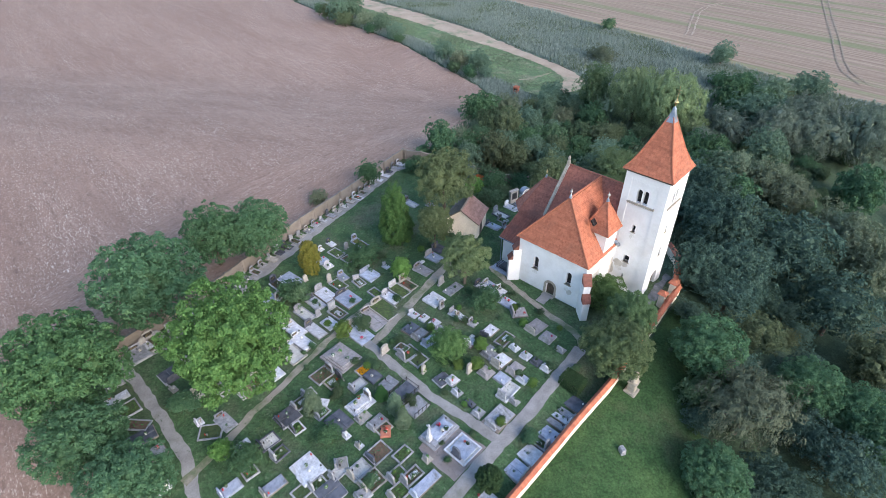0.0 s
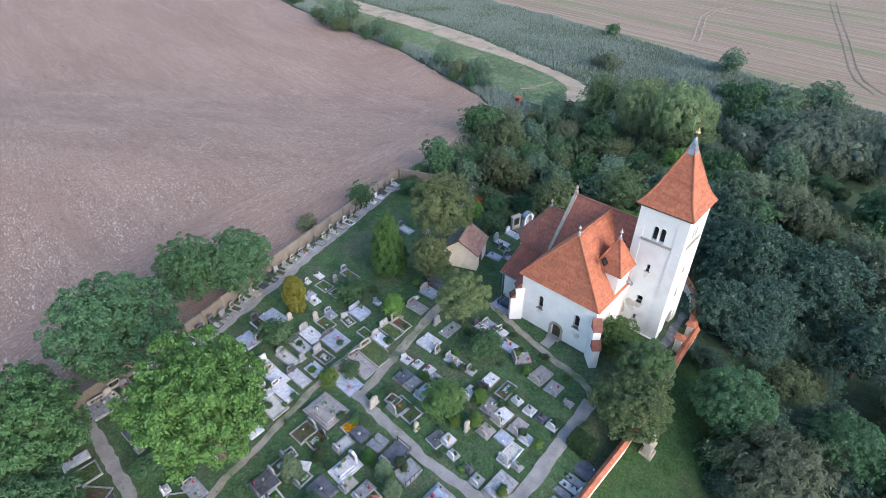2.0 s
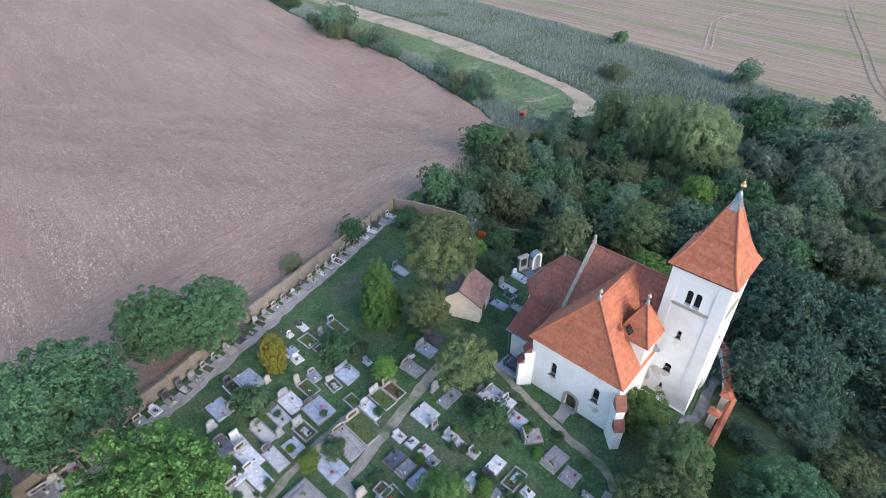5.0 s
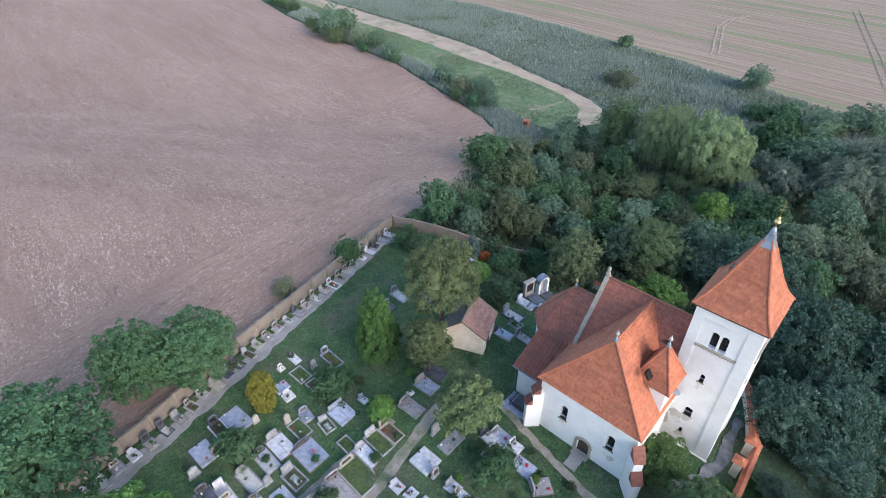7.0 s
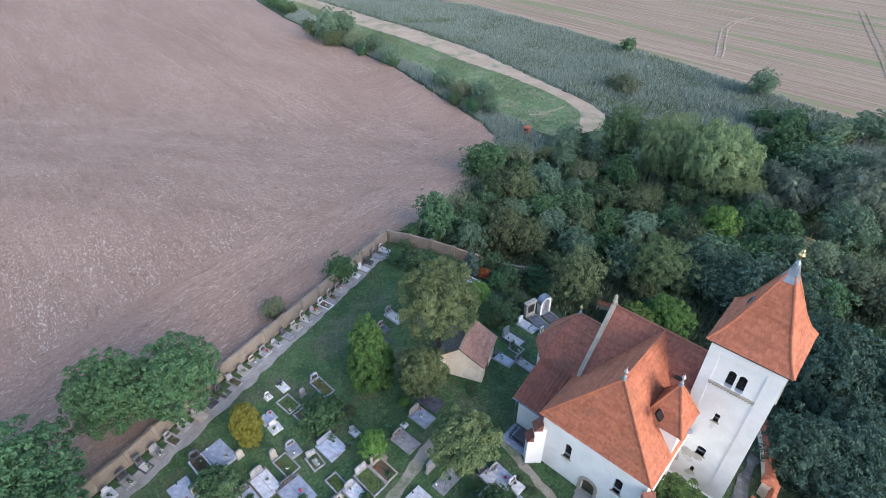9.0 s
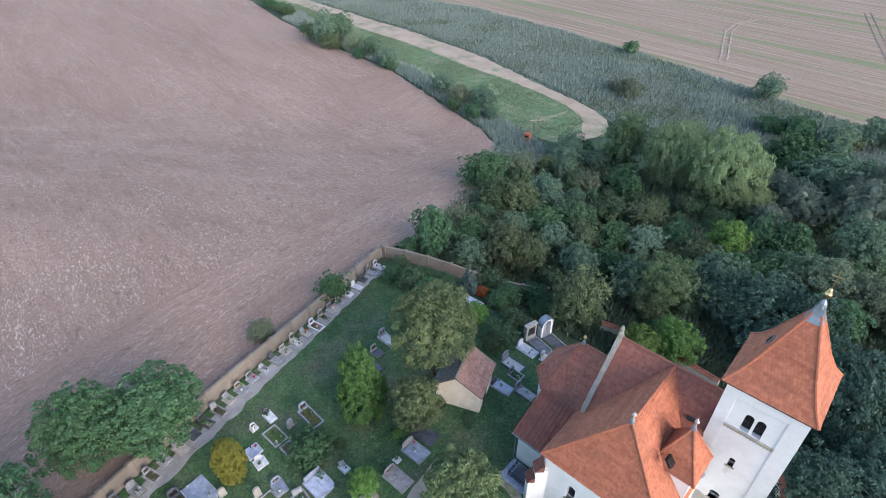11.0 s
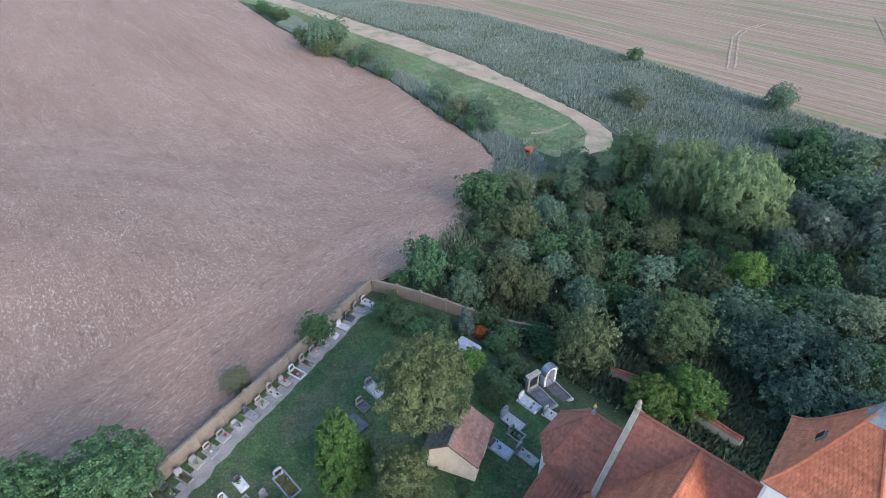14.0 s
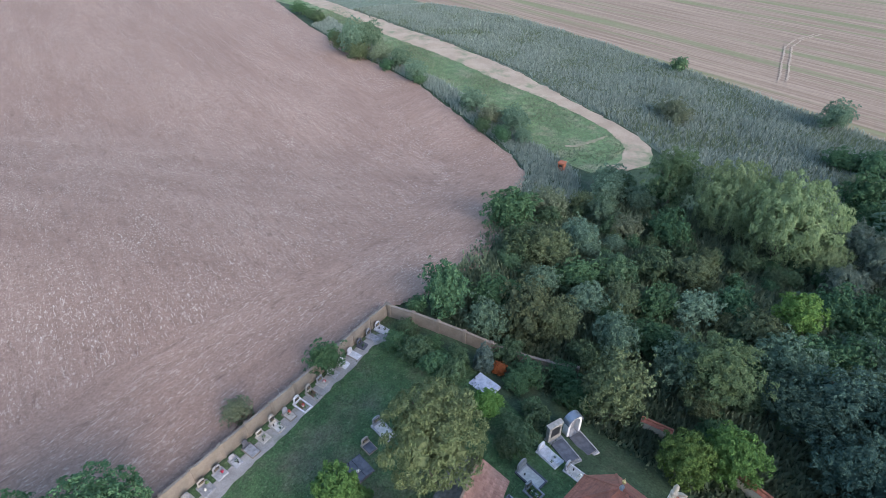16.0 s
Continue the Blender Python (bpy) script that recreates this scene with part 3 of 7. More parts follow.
path("path_door", [wld(-3.95, 0.2), wld(-3.95, -1.6)], 1.1, GRAVEL, "short gravel path to the church door", 0.1, 0.05)
path("path_field_wall", [(-5.9, 75.2), (-7.6, 74.2), (-11.6, 67.2), (-15.9, 59.2), (-19.4, 53.1), (-23.0, 46.8), (-28, 38.2), (-31.6, 35.4)], 1.45, GRAVEL, "grey gravel path along the wall graves", 0.3)
COBBLE = surface("grey_cobbles", (0.10, 0.105, 0.115), (0.20, 0.205, 0.215), 1.2, 7.0, 0.9, 0.8, 0.04, grain=0.4, stain=(0.07, 0.08, 0.06), stain_at=(0.5, 0.7), at_place=True)
path("path_tower", [wld(2.6, 2.4), wld(4.0, 4.4), wld(4.7, 6.6), wld(4.6, 9), wld(4.4, 12)], 0.9, COBBLE, "coarse grey gravel round the church tower", 0.3, 0.05)
strip("paved_plot", [wld(-2.2, -18.9), wld(2.6, -18.9)], [wld(-1.6, -22.6), wld(2.6, -22.9)], 20, 16, 0.04, surface("pinkish_grit", (0.205, 0.175, 0.165), (0.27, 0.235, 0.225), 1.2, 12.0, 0.95, 0.5, 0.02, at_place=True), "pinkish grit surface round a grave", "paving", 0.2)

# the far valley: meadow, dirt track, reeds, stubble
TRACK_OUT = [(-70, 273), (-48.2, 249), (-28, 227), (-7.4, 205), (12.5, 179.7), (22.0, 162.5), (29.6, 150.5), (35.0, 141), (36.3, 134.5), (33.5, 127.6), (27.5, 125.5)]
TRACK_IN = [(-74, 266), (-50, 240), (-27.5, 212.5), (-7.5, 191.5), (6.5, 173), (18.0, 160.5), (26.0, 149.5), (30.4, 140.8), (31.0, 134.5), (29.0, 129.8), (26.2, 127.6)]
REED_FAR = [(-60, 300), (-18.6, 258), (9.9, 241), (33.2, 213), (52.6, 188), (65.9, 170), (74.7, 154), (81.3, 143.5), (90.2, 130), (110, 104)]
HEDGE = [(-84, 264), (-61.3, 246), (-14.2, 179), (0.1, 160.5), (12.5, 137.4), (17.7, 130.2), (22.5, 124.5)]
strip("meadow", HEDGE, [(-60, 262), *TRACK_OUT[1:-1]], 90, 14, 0.10, MEADOW, "bright green mown meadow strip beside the track", "meadow", 0.8)
strip("dirt_track", TRACK_OUT, TRACK_IN, 110, 6, 0.16, DIRT, "pale dry dirt track with grassy patches", "track", 1.0)
path("side_track", [(28.6, 141), (25.0, 138.2), (22.2, 136.4), (19.5, 135.5)], 0.9, DIRT, "narrow worn dirt trail", 0.4, 0.16)
strip("marsh", [(x + 0.3, y + 0.3) for x, y in TRACK_OUT[:9]] + [(44, 121), (66, 100)], REED_FAR, 90, 24, 0.07, MARSH, "grey-green marshy ground under the reeds", "marsh", 0.8)
far_row = []
for x, y in smooth_line(REED_FAR, 60):
    far_row.append([(x + d * 0.76, y + d * 0.65) for d in graded(-1, 110, 4.0, -1.1, 1200)[1:]])
sheet("stubble_field", far_row, 0.12, STUBBLE, "pale harvested stubble field with greenish lines", "field")
RUT = surface("dark_wheel_rut", (0.205, 0.165, 0.125), (0.265, 0.215, 0.165), 0.5, 5.0, 0.95, 0.3, 0.05, at_place=True)
for off in (0.0, 2.2):
    path("wheel_track", [(103.5 + off, 131), (105 + off, 141), (109.3 + off, 151), (120.5 + off, 172), (132.5 + off, 196), (150 + off, 230)], 0.40, RUT, "dark tractor rut in the stubble", 0.3, 0.17)


PALE_RUT = surface("pale_wheel_mark", (0.33, 0.26, 0.20), (0.38, 0.305, 0.24), 0.5, 5.0, 0.95, 0.3, 0.05, at_place=True)
for off in (0.0, 2.0):
    path("wheel_mark", [(76.5 + off, 176), (79.5 + off, 182), (84 + off, 191.8), (91 + off, 206.5), (97 + off, 214), (106 + off, 221)], 0.45, PALE_RUT, "pale turning mark in the stubble", 0.3, 0.17)


def blades(name, a_line, b_line, count, low, high, wide, material, label, category, seed, from_k=0.0, to_k=1.0):
    """Upright leaves sown between two lines, as one mesh."""
    rng = np.random.default_rng(seed)
    a, b = smooth_line(a_line, 120), smooth_line(b_line, 120)
    verts, faces = [], []
    for _ in range(count):
        i, k = int(rng.integers(0, 120)), from_k + (to_k - from_k) * rng.random()
        q = rng.random()
        pa = (a[i][0] + q * (a[i + 1][0] - a[i][0]), a[i][1] + q * (a[i + 1][1] - a[i][1]))
        pb = (b[i][0] + q * (b[i + 1][0] - b[i][0]), b[i][1] + q * (b[i + 1][1] - b[i][1]))
        x, y = pa[0] + k * (pb[0] - pa[0]), pa[1] + k * (pb[1] - pa[1])
        if name == "grass_tufts" and any((x - c) ** 2 + (y - d) ** 2 < r * r for c, d, r in TRODDEN):
            continue
        patch = 0.55 + 0.9 * max(0, 0.5 + noise.noise((x * 0.09, y * 0.09, seed)))
        z = height(x, y)
        for _ in range(3):
            h = (low + (high - low) * rng.random()) * patch
            t = rng.random() * math.tau
            dx, dy = math.cos(t) * wide, math.sin(t) * wide
            lx, ly = rng.normal(0, 0.22) * h, rng.normal(0, 0.22) * h
            ox, oy = rng.normal(0, 0.3), rng.normal(0, 0.3)
            n = len(verts)
            verts += [(x + ox - dx, y + oy - dy, z), (x + ox + dx, y + oy + dy, z), (x + ox + lx + dx * 0.35, y + oy + ly + dy * 0.35, z + h), (x + ox + lx - dx * 0.35, y + oy + ly - dy * 0.35, z + h * 0.93)]
            faces.append((n, n + 1, n + 2, n + 3))
    me = mesh_from(name, verts, faces)
    me.materials.append(material)
    return tagged(new(name, me), label, category, kind="stuff")


blades("meadow_tufts", HEDGE[1:], [(-52, 252), *TRACK_IN[2:9]], 9000, 0.12, 0.32, 0.16, LEAF["pale"], "thick green tufts in the mown meadow", "grass", 8)
blades("grass_tufts", yard_left, yard_right, 15000, 0.04, 0.13, 0.06, LEAF["tuft"], "coarse grass tufts in the churchyard lawn", "grass", 9)
REED_NEAR = [(x + 0.8, y + 0.8) for x, y in TRACK_OUT[1:9]] + [(44, 122), (62, 104)]
blades("reed_bed", REED_NEAR, REED_FAR[1:], 42000, 0.5, 1.15, 0.085, REED, "dense grey-green reeds in the valley floor", "reeds", 3)
blades("sedge_growth", REED_NEAR, REED_FAR[1:], 14000, 0.4, 0.8, 0.14, SEDGE, "green sedge growing among the reeds", "sedge", 4)
blades("field_margin_weeds", [(-56.5, 225), (-29.2, 189), (-12.8, 170), (1.0, 146.3), (9.0, 132.5), (11.2, 123.5), (7, 110)], [(-53, 235), (-14.2, 179), (0.1, 160.5), (12.5, 137.4), (17.7, 130.2), (20.5, 122.5), (18, 110)], 9000, 0.4, 1.1, 0.07, REED, "grey-green weeds along the ploughed field's margin", "weeds", 5)
blades("undergrowth", [(7, 112), (4, 99), (1.5, 89), (-2, 82), (3, 76)], [(60, 110), (64, 92), (60, 78), (52, 62), (34, 50)], 22000, 0.35, 0.9, 0.16, SEDGE, "tangled green undergrowth between the thickets", "undergrowth", 6)


# ---- churchyard walls ----
def upright(name, bm, material, parent, m, label=""):
    ob = part(name, bm, material, parent, label)
    ob.matrix_basis = m
    return ob


def panel_wall(name, pts, spacing, tall, thick, material, label, post=0.30):
    wall = tagged(new(name), label, "wall", kind="structure")
    pm = bmesh.new()
    box(pm, -post / 2, post / 2, -post / 2, post / 2, -0.6, tall + 0.10, 0.015)
    box(pm, -post / 2 - 0.04, post / 2 + 0.04, -post / 2 - 0.04, post / 2 + 0.04, tall + 0.10, tall + 0.19, 0.0, (0.05, 0.05))
    post_mesh = bpy.data.meshes.new("post")
    pm.to_mesh(post_mesh)
    pm.free()
    post_mesh.materials.append(material)
    total = sum(math.dist(a, b) for a, b in zip(pts, pts[1:]))
    n = round(total / spacing)
    places = [line_at(pts, k / n) for k in range(n + 1)]
    for (xa, ya), (xb, yb) in zip(places, places[1:]):
        L = math.dist((xa, ya), (xb, yb))
        za, zb = height(xa, ya), height(xb, yb)
        turn = math.degrees(math.atan2(yb - ya, xb - xa))
        bm = bmesh.new()
        zm = (za + zb) / 2
        vs = box(bm, post / 2 - 0.02, L - post / 2 + 0.02, -thick / 2, thick / 2, -0.6, tall)
        for v in vs:
            v.co.z += (za - zm) + (zb - za) * v.co.x / L
        vs = box(bm, post / 2 - 0.02, L - post / 2 + 0.02, -thick / 2 - 0.04, thick / 2 + 0.04, tall + 0.002, tall + 0.07)
        for v in vs:
            v.co.z += (za - zm) + (zb - za) * v.co.x / L
        upright("panel", bm, material, wall, pose(xa, ya, zm, 0, 0, turn))
    for i, (x, y) in enumerate(places):
        a, b = places[max(0, i - 1)], places[min(n, i + 1)]
        ob = part_of("post", post_mesh, material, wall)
        ob.matrix_basis = pose(x, y, height(x, y), 0, 0, math.degrees(math.atan2(b[1] - a[1], b[0] - a[0])))
    return wall


panel_wall("wall_west", [(-33.4, 34.6), (-31.6, 37.2), (-24.9, 47.1), (-19.6, 57.1), (-13.2, 67.3), (-6.4, 78.4)], 2.55, 1.6, 0.16, CONCRETE, "tan concrete panel wall with square posts")
panel_wall("wall_north", [(-6.1, 78.2), (-1.6, 76.4), (3.0, 75.0), (8.6, 73.6), (13, 72.6)], 3.0, 1.55, 0.2, CONCRETE, "weathered tan panel wall below the thicket", 0.34)


def tile_top(bm, L, half, z0, rise, seed):
    for side in (-1, 1):
        eave = [(0, side * half, z0), (L, side * half, z0), (L, 0, z0 + rise), (0, 0, z0 + rise)]
        if side > 0:
            eave = [eave[1], eave[0], eave[3], eave[2]]
        tile_plane(bm, eave, 0.22, 0.30, 0.03, seed)
    ridge_caps(bm, (0, 0, z0 + rise), (L, 0, z0 + rise), 0.10, 0.38)


def tiled_wall(name, pts, tall, thick, plaster, tiles, label):
    wall = tagged(new(name), label, "wall", kind="structure")
    for k, ((xa, ya), (xb, yb)) in enumerate(zip(pts, pts[1:])):
        n = max(1, round(math.dist((xa, ya), (xb, yb)) / 4.0))
        for i in range(n):
            a = (xa + (xb - xa) * i / n, ya + (yb - ya) * i / n)
            b = (xa + (xb - xa) * (i + 1) / n, ya + (yb - ya) * (i + 1) / n)
            L = math.dist(a, b)
            za, zb = height(*a), height(*b)
            zm = (za + zb) / 2
            m = pose(a[0], a[1], zm, 0, 0, math.degrees(math.atan2(b[1] - a[1], b[0] - a[0])))
            bm = bmesh.new()
            vs = box(bm, -0.02, L + 0.02, -thick / 2, thick / 2, -2.2, tall)
            for v in vs:
                v.co.z += (za - zm) + (zb - za) * v.co.x / L
            upright("wall_body", bm, plaster, wall, m)
            bm = bmesh.new()
            tile_top(bm, L, thick / 2 + 0.09, tall - 0.02, 0.24, k * 20 + i)
            deck(bm, [(0, -thick / 2 - 0.07, tall - 0.02), (L, -thick / 2 - 0.07, tall - 0.02), (L, 0, tall + 0.21), (0, 0, tall + 0.21)], 0.05)
            deck(bm, [(L, thick / 2 + 0.07, tall - 0.02), (0, thick / 2 + 0.07, tall - 0.02), (0, 0, tall + 0.21), (L, 0, tall + 0.21)], 0.05)
            for v in bm.verts:
                v.co.z += (za - zm) + (zb - za) * v.co.x / L
            tagged(upright("tile_coping", bm, tiles, wall, m, "clay tile coping"), kind="stuff")
    return wall


tiled_wall("wall_south", [wld(6.6, -34), wld(6.9, -12), wld(7.1, -6.5), wld(6.7, 1.5), wld(6.35, 10.0)], 1.3, 0.36, CREAM, TILE, "cream plastered wall with a clay tile coping")
tiled_wall("wall_east", [wld(5.9, 10.2), wld(5.1, 12.3), wld(3.9, 15.8), wld(1.6, 19.5)], 1.25, 0.5, CREAM, TILE, "plastered wall with a broad clay tile coping")
tiled_wall("wall_northeast", [wld(-2.6, 21.8), wld(-6.8, 22.4)], 1.2, 0.45, CREAM, OLD_TILE, "ruined wall stretch with red tile coping")
tiled_wall("wall_northeast", [wld(-12.2, 22.3), wld(-14.8, 21.6)], 1.2, 0.45, CREAM, OLD_TILE, "ruined wall stretch with red tile coping")


def gate_pier(u, v):
    x, y = wld(u, v)
    pier = tagged(empty("gate_pier", x, y, height(x, y), -42.5), "cream plastered gate pier with a tiled cap", "pier", "gate piers")
    bm = bmesh.new()
    box(bm, -0.3, 0.3, -0.3, 0.3, -0.4, 1.75, 0.02)
    part("shaft", bm, CREAM, pier)
    bm = bmesh.new()
    corners = [(-0.45, -0.45, 1.75), (0.45, -0.45, 1.75), (0.45, 0.45, 1.75), (-0.45, 0.45, 1.75)]
    for i in range(4):
        tile_plane(bm, [corners[i], corners[(i + 1) % 4], (0, 0, 2.15)], 0.2, 0.25, 0.03, i)
    box(bm, -0.43, 0.43, -0.43, 0.43, 1.72, 2.1, 0.0, (0.40, 0.40))
    part("cap", bm, TILE, pier, "clay tile cap")


gate_pier(5.75, 6.9)
gate_pier(5.85, 9.4)

# ---- church ----
church = tagged(empty("church", OX, OY, 0, -42.5), "white limewashed village church with orange tile roofs and square tower", "church")


def window(parent, m, half, z0, spring, rise, deep, sill=True, label="", bars=True):
    """A round-headed window at the pose m: x along the wall, y into it."""
    win = new("window")
    win.parent = parent
    win.matrix_basis = m
    if label:
        tagged(win, label)
    bm = bmesh.new()
    prism(bm, arch_outline(half + 0.02, z0, spring, rise), 0.03, pose(0, deep - 0.03, 0))
    part("pane", bm, GLASS, win)
    if bars:
        bm = bmesh.new()
        box(bm, -0.02, 0.02, deep - 0.07, deep - 0.03, z0, spring + rise)
        z = z0 + 0.3
        while z < spring + rise * 0.4:
            box(bm, -half, half, deep - 0.065, deep - 0.035, z, z + 0.03)
            z += 0.35
        part("glazing_bar", bm, IRON, win)
    if sill:
        bm = bmesh.new()
        box(bm, -half - 0.12, half + 0.12, -0.10, deep * 0.6, z0 - 0.10, z0, 0.01)
        part("sill", bm, SANDSTONE, win, "weathered stone sill")
    return win


def cutter(m, half, z0, spring, rise, deep):
    bm = bmesh.new()
    prism(bm, arch_outline(half, z0, spring, rise), deep + 0.3, m @ pose(0, -0.3, 0))
    return bm


def roof(name, planes, caps, material, label, seed=0, w=0.19, h=0.22):
    first = None
    for i, p in enumerate(planes):
        bm = bmesh.new()
        deck(bm, p)
        slope = part(name, bm, TIMBER, church, label)
        first = first or slope
        bm = bmesh.new()
        tile_plane(bm, p, w, h, 0.035, seed + i)
        tagged(part("tile_covering", bm, material, slope), kind="stuff")
    for a, b in caps:
        a, b = Vector(a), Vector(b)
        n = max(1, round((b - a).length / 0.42))
        for k in range(n):
            bm = bmesh.new()
            tube(bm, a.lerp(b, k / n), a.lerp(b, (k + 1.08) / n), 0.105, 0.09, 7)
            part("ridge_tile", bm, material, first)
    return first


def finial(parent, x, y, z, s, label, cross=False, metal=GOLD):
    bm = bmesh.new()
    lathe(bm, [(0.24 * s, z - 0.35 * s), (0.17 * s, z), (0.05 * s, z + 0.25 * s)], x, y, 10)
    base = part("finial", bm, LEAD, parent, label)
    bm = bmesh.new()
    lathe(bm, [(0.04 * s, z + 0.2 * s), (0.05 * s, z + 0.42 * s), (0.15 * s, z + 0.5 * s), (0.20 * s, z + 0.62 * s), (0.15 * s, z + 0.74 * s), (0.05 * s, z + 0.80 * s), (0.10 * s, z + 0.88 * s), (0.04 * s, z + 0.96 * s), (0.02 * s, z + 1.2 * s)], x, y, 10)
    part("ball", bm, metal, base)
    if cross:
        bm = bmesh.new()
        tube(bm, (x, y, z + 1.1 * s), (x, y, z + 2.1 * s), 0.03, 0.025)
        tube(bm, (x - 0.27 * s, y, z + 1.72 * s), (x + 0.27 * s, y, z + 1.72 * s), 0.028, 0.028)
        tube(bm, (x - 0.16 * s, y, z + 1.45 * s), (x + 0.16 * s, y, z + 1.45 * s), 0.025, 0.025)
        part("cross", bm, metal, base)


# south wing
EAVE_W, RIDGE = 6.72, 12.42
bm = bmesh.new()
box(bm, -8.35, -0.15, 0.25, 6.5, 0.0, 6.85)
wing_cuts = []
wing_windows = []
for wu in (-6.05, -1.98):
    m = pose(wu, 0.25, 0)
    wing_windows.append(m)
    wing_cuts.append(cutter(m, 0.30, 3.45, 4.72, 0.30, 0.42))
door_m = pose(-3.95, 0.25, 0)
wing_cuts.append(cutter(door_m, 0.52, 0.3, 2.05, 0.50, 0.40))
part_of("wing_wall", carved(bm, wing_cuts), PLASTER, church, "white limewashed wing wall, worn grey at its foot")
for m in wing_windows:
    window(church, m, 0.30, 3.45, 4.72, 0.30, 0.40)
door = new("door")
door.parent = church
bm = bmesh.new()
prism(bm, arch_outline(0.52, 0.55, 2.05, 0.50), 0.06, door_m @ pose(0, 0.30, 0))
for k in range(-2, 3):
    box(bm, -3.95 + k * 0.2 - 0.012, -3.95 + k * 0.2 + 0.012, 0.535, 0.552, 0.6, 2.3)
part("leaf", bm, TIMBER, door, "dark oak plank door")
for k in range(9):
    a0, a1 = math.pi * k / 9, math.pi * (k + 1) / 9
    bm = bmesh.new()
    quad = [(0.53 * math.cos(a0), 2.05 + 0.51 * math.sin(a0)), (0.80 * math.cos(a0), 2.05 + 0.80 * math.sin(a0)), (0.80 * math.cos(a1), 2.05 + 0.80 * math.sin(a1)), (0.53 * math.cos(a1), 2.05 + 0.51 * math.sin(a1))]
    prism(bm, quad[::-1], 0.20, door_m @ pose(0, -0.07, 0))
    part("arch_stone", bm, SANDSTONE, door)
for side in (-1, 1):
    for k in range(3):
        bm = bmesh.new()
        xa, xb = sorted((-3.95 + side * 0.53, -3.95 + side * (0.78 + 0.03 * (k % 2))))
        box(bm, xa, xb, 0.18, 0.40, 0.3 + k * 0.585, 0.3 + (k + 1) * 0.585 - 0.015, 0.012)
        part("jamb_stone", bm, SANDSTONE, door)
bm = bmesh.new()
box(bm, -4.7, -3.2, -0.25, 0.45, 0.4, 0.93, 0.03)
part("doorstep", bm, SANDSTONE, door)
P1, P2 = (-4.1, 1.95, RIDGE), (-4.05, 8.0, RIDGE)
roof("wing_roof", [
    [(-8.62, -0.05, EAVE_W), (0.08, -0.05, EAVE_W), P1],
    [(0.08, -0.05, EAVE_W), (0.08, 6.3, EAVE_W), P2, P1],
    [(-8.62, 4.5, EAVE_W), (-8.62, -0.05, EAVE_W), P1, P2]],
    [((-8.62, -0.05, EAVE_W + 0.05), P1), ((0.08, -0.05, EAVE_W + 0.05), P1), (P1, P2)], TILE, "orange clay tile wing roof", 10)
finial(church, -4.1, 1.95, RIDGE + 0.25, 0.75, "small pale metal ball finial", metal=PALE_METAL)
# bare grey mortar below the eaves on the yard side
bm = bmesh.new()
box(bm, -0.15, -0.13, 1.0, 6.1, 0.6, 4.9)
part("bare_render", bm, BARE, church, "patch of bare grey render")


def buttress(u, v, turn, steps):
    b = new("buttress")
    b.parent = church
    b.matrix_basis = pose(u, v, 0, 0, 0, turn)
    tagged(b, "white stepped buttress with tile weatherings")
    z = 0.0
    for k, (out, top) in enumerate(steps):
        bm = bmesh.new()
        box(bm, -0.36, 0.36, -out, 0.3, z, top, 0.01)
        part("stage", bm, PLASTER, b)
        nxt = steps[k + 1][0] if k + 1 < len(steps) else 0.0
        bm = bmesh.new()
        rise = (out - nxt) * 1.25
        tile_plane(bm, [(-0.44, -out - 0.08, top - 0.02), (0.44, -out - 0.08, top - 0.02), (0.44, -nxt, top + rise), (-0.44, -nxt, top + rise)], 0.2, 0.24, 0.03, k)
        prism(bm, [(-out - 0.06, top - 0.03), (-nxt, top - 0.03), (-nxt, top + rise - 0.03)], 0.86, pose(0.43, 0, 0, 0, 0, 90))
        part("weathering", bm, BROWN_TILE, b, "dark red tile weathering")
        z = top


buttress(0.0, 0.1, 45, [(1.35, 3.3), (0.75, 5.1)])
buttress(-8.35, 0.1, -45, [(1.0, 3.9), (0.55, 5.2)])

# nave and gable
bm = bmesh.new()
box(bm, -8.0, -0.8, 4.6, 11.4, 0.0, 7.75)
part("nave_wall", bm, PLASTER, church)
roof("nave_roof", [
    [(-7.9, 4.3, 7.72), (-0.75, 4.3, 7.72), (-0.75, 8.0, RIDGE), (-7.9, 8.0, RIDGE)],
    [(-0.75, 11.7, 7.72), (-7.9, 11.7, 7.72), (-7.9, 8.0, RIDGE), (-0.75, 8.0, RIDGE)]],
    [((-7.9, 8.0, RIDGE + 0.02), (-0.8, 8.0, RIDGE + 0.02))], OLD_TILE, "red-brown clay tile nave roof", 30)
bm = bmesh.new()
prism(bm, [(4.35, 0.0), (11.65, 0.0), (11.65, 7.85), (8.0, 12.55), (4.35, 7.85)], 0.36, pose(-7.88, 0, 0, 0, 0, 90))
gable = part("gable_wall", bm, PLASTER, church)
for side in (-1, 1):
    v0, v1 = 8.0 + side * 3.85, 8.0
    for k in range(9):
        bm = bmesh.new()
        a, b = k / 9, (k + 0.97) / 9
        va, vb = v0 + (v1 - v0) * a, v0 + (v1 - v0) * b
        za, zb = 7.62 + 4.98 * a, 7.62 + 4.98 * b
        vs = box(bm, -8.2, -7.88, min(va, vb), max(va, vb), 0, 0.16)
        for vtx in vs:
            kk = (vtx.co.y - va) / (vb - va)
            vtx.co.z += za + (zb - za) * kk
        part("coping_stone", bm, SANDSTONE, gable)
bm = bmesh.new()
lathe(bm, [(0.20, 12.5), (0.20, 12.8), (0.10, 12.9), (0.16, 13.1), (0.13, 13.3), (0.04, 13.45)], -8.06, 8.0, 8)
part("gable_finial", bm, SANDSTONE, gable, "weathered sandstone finial")

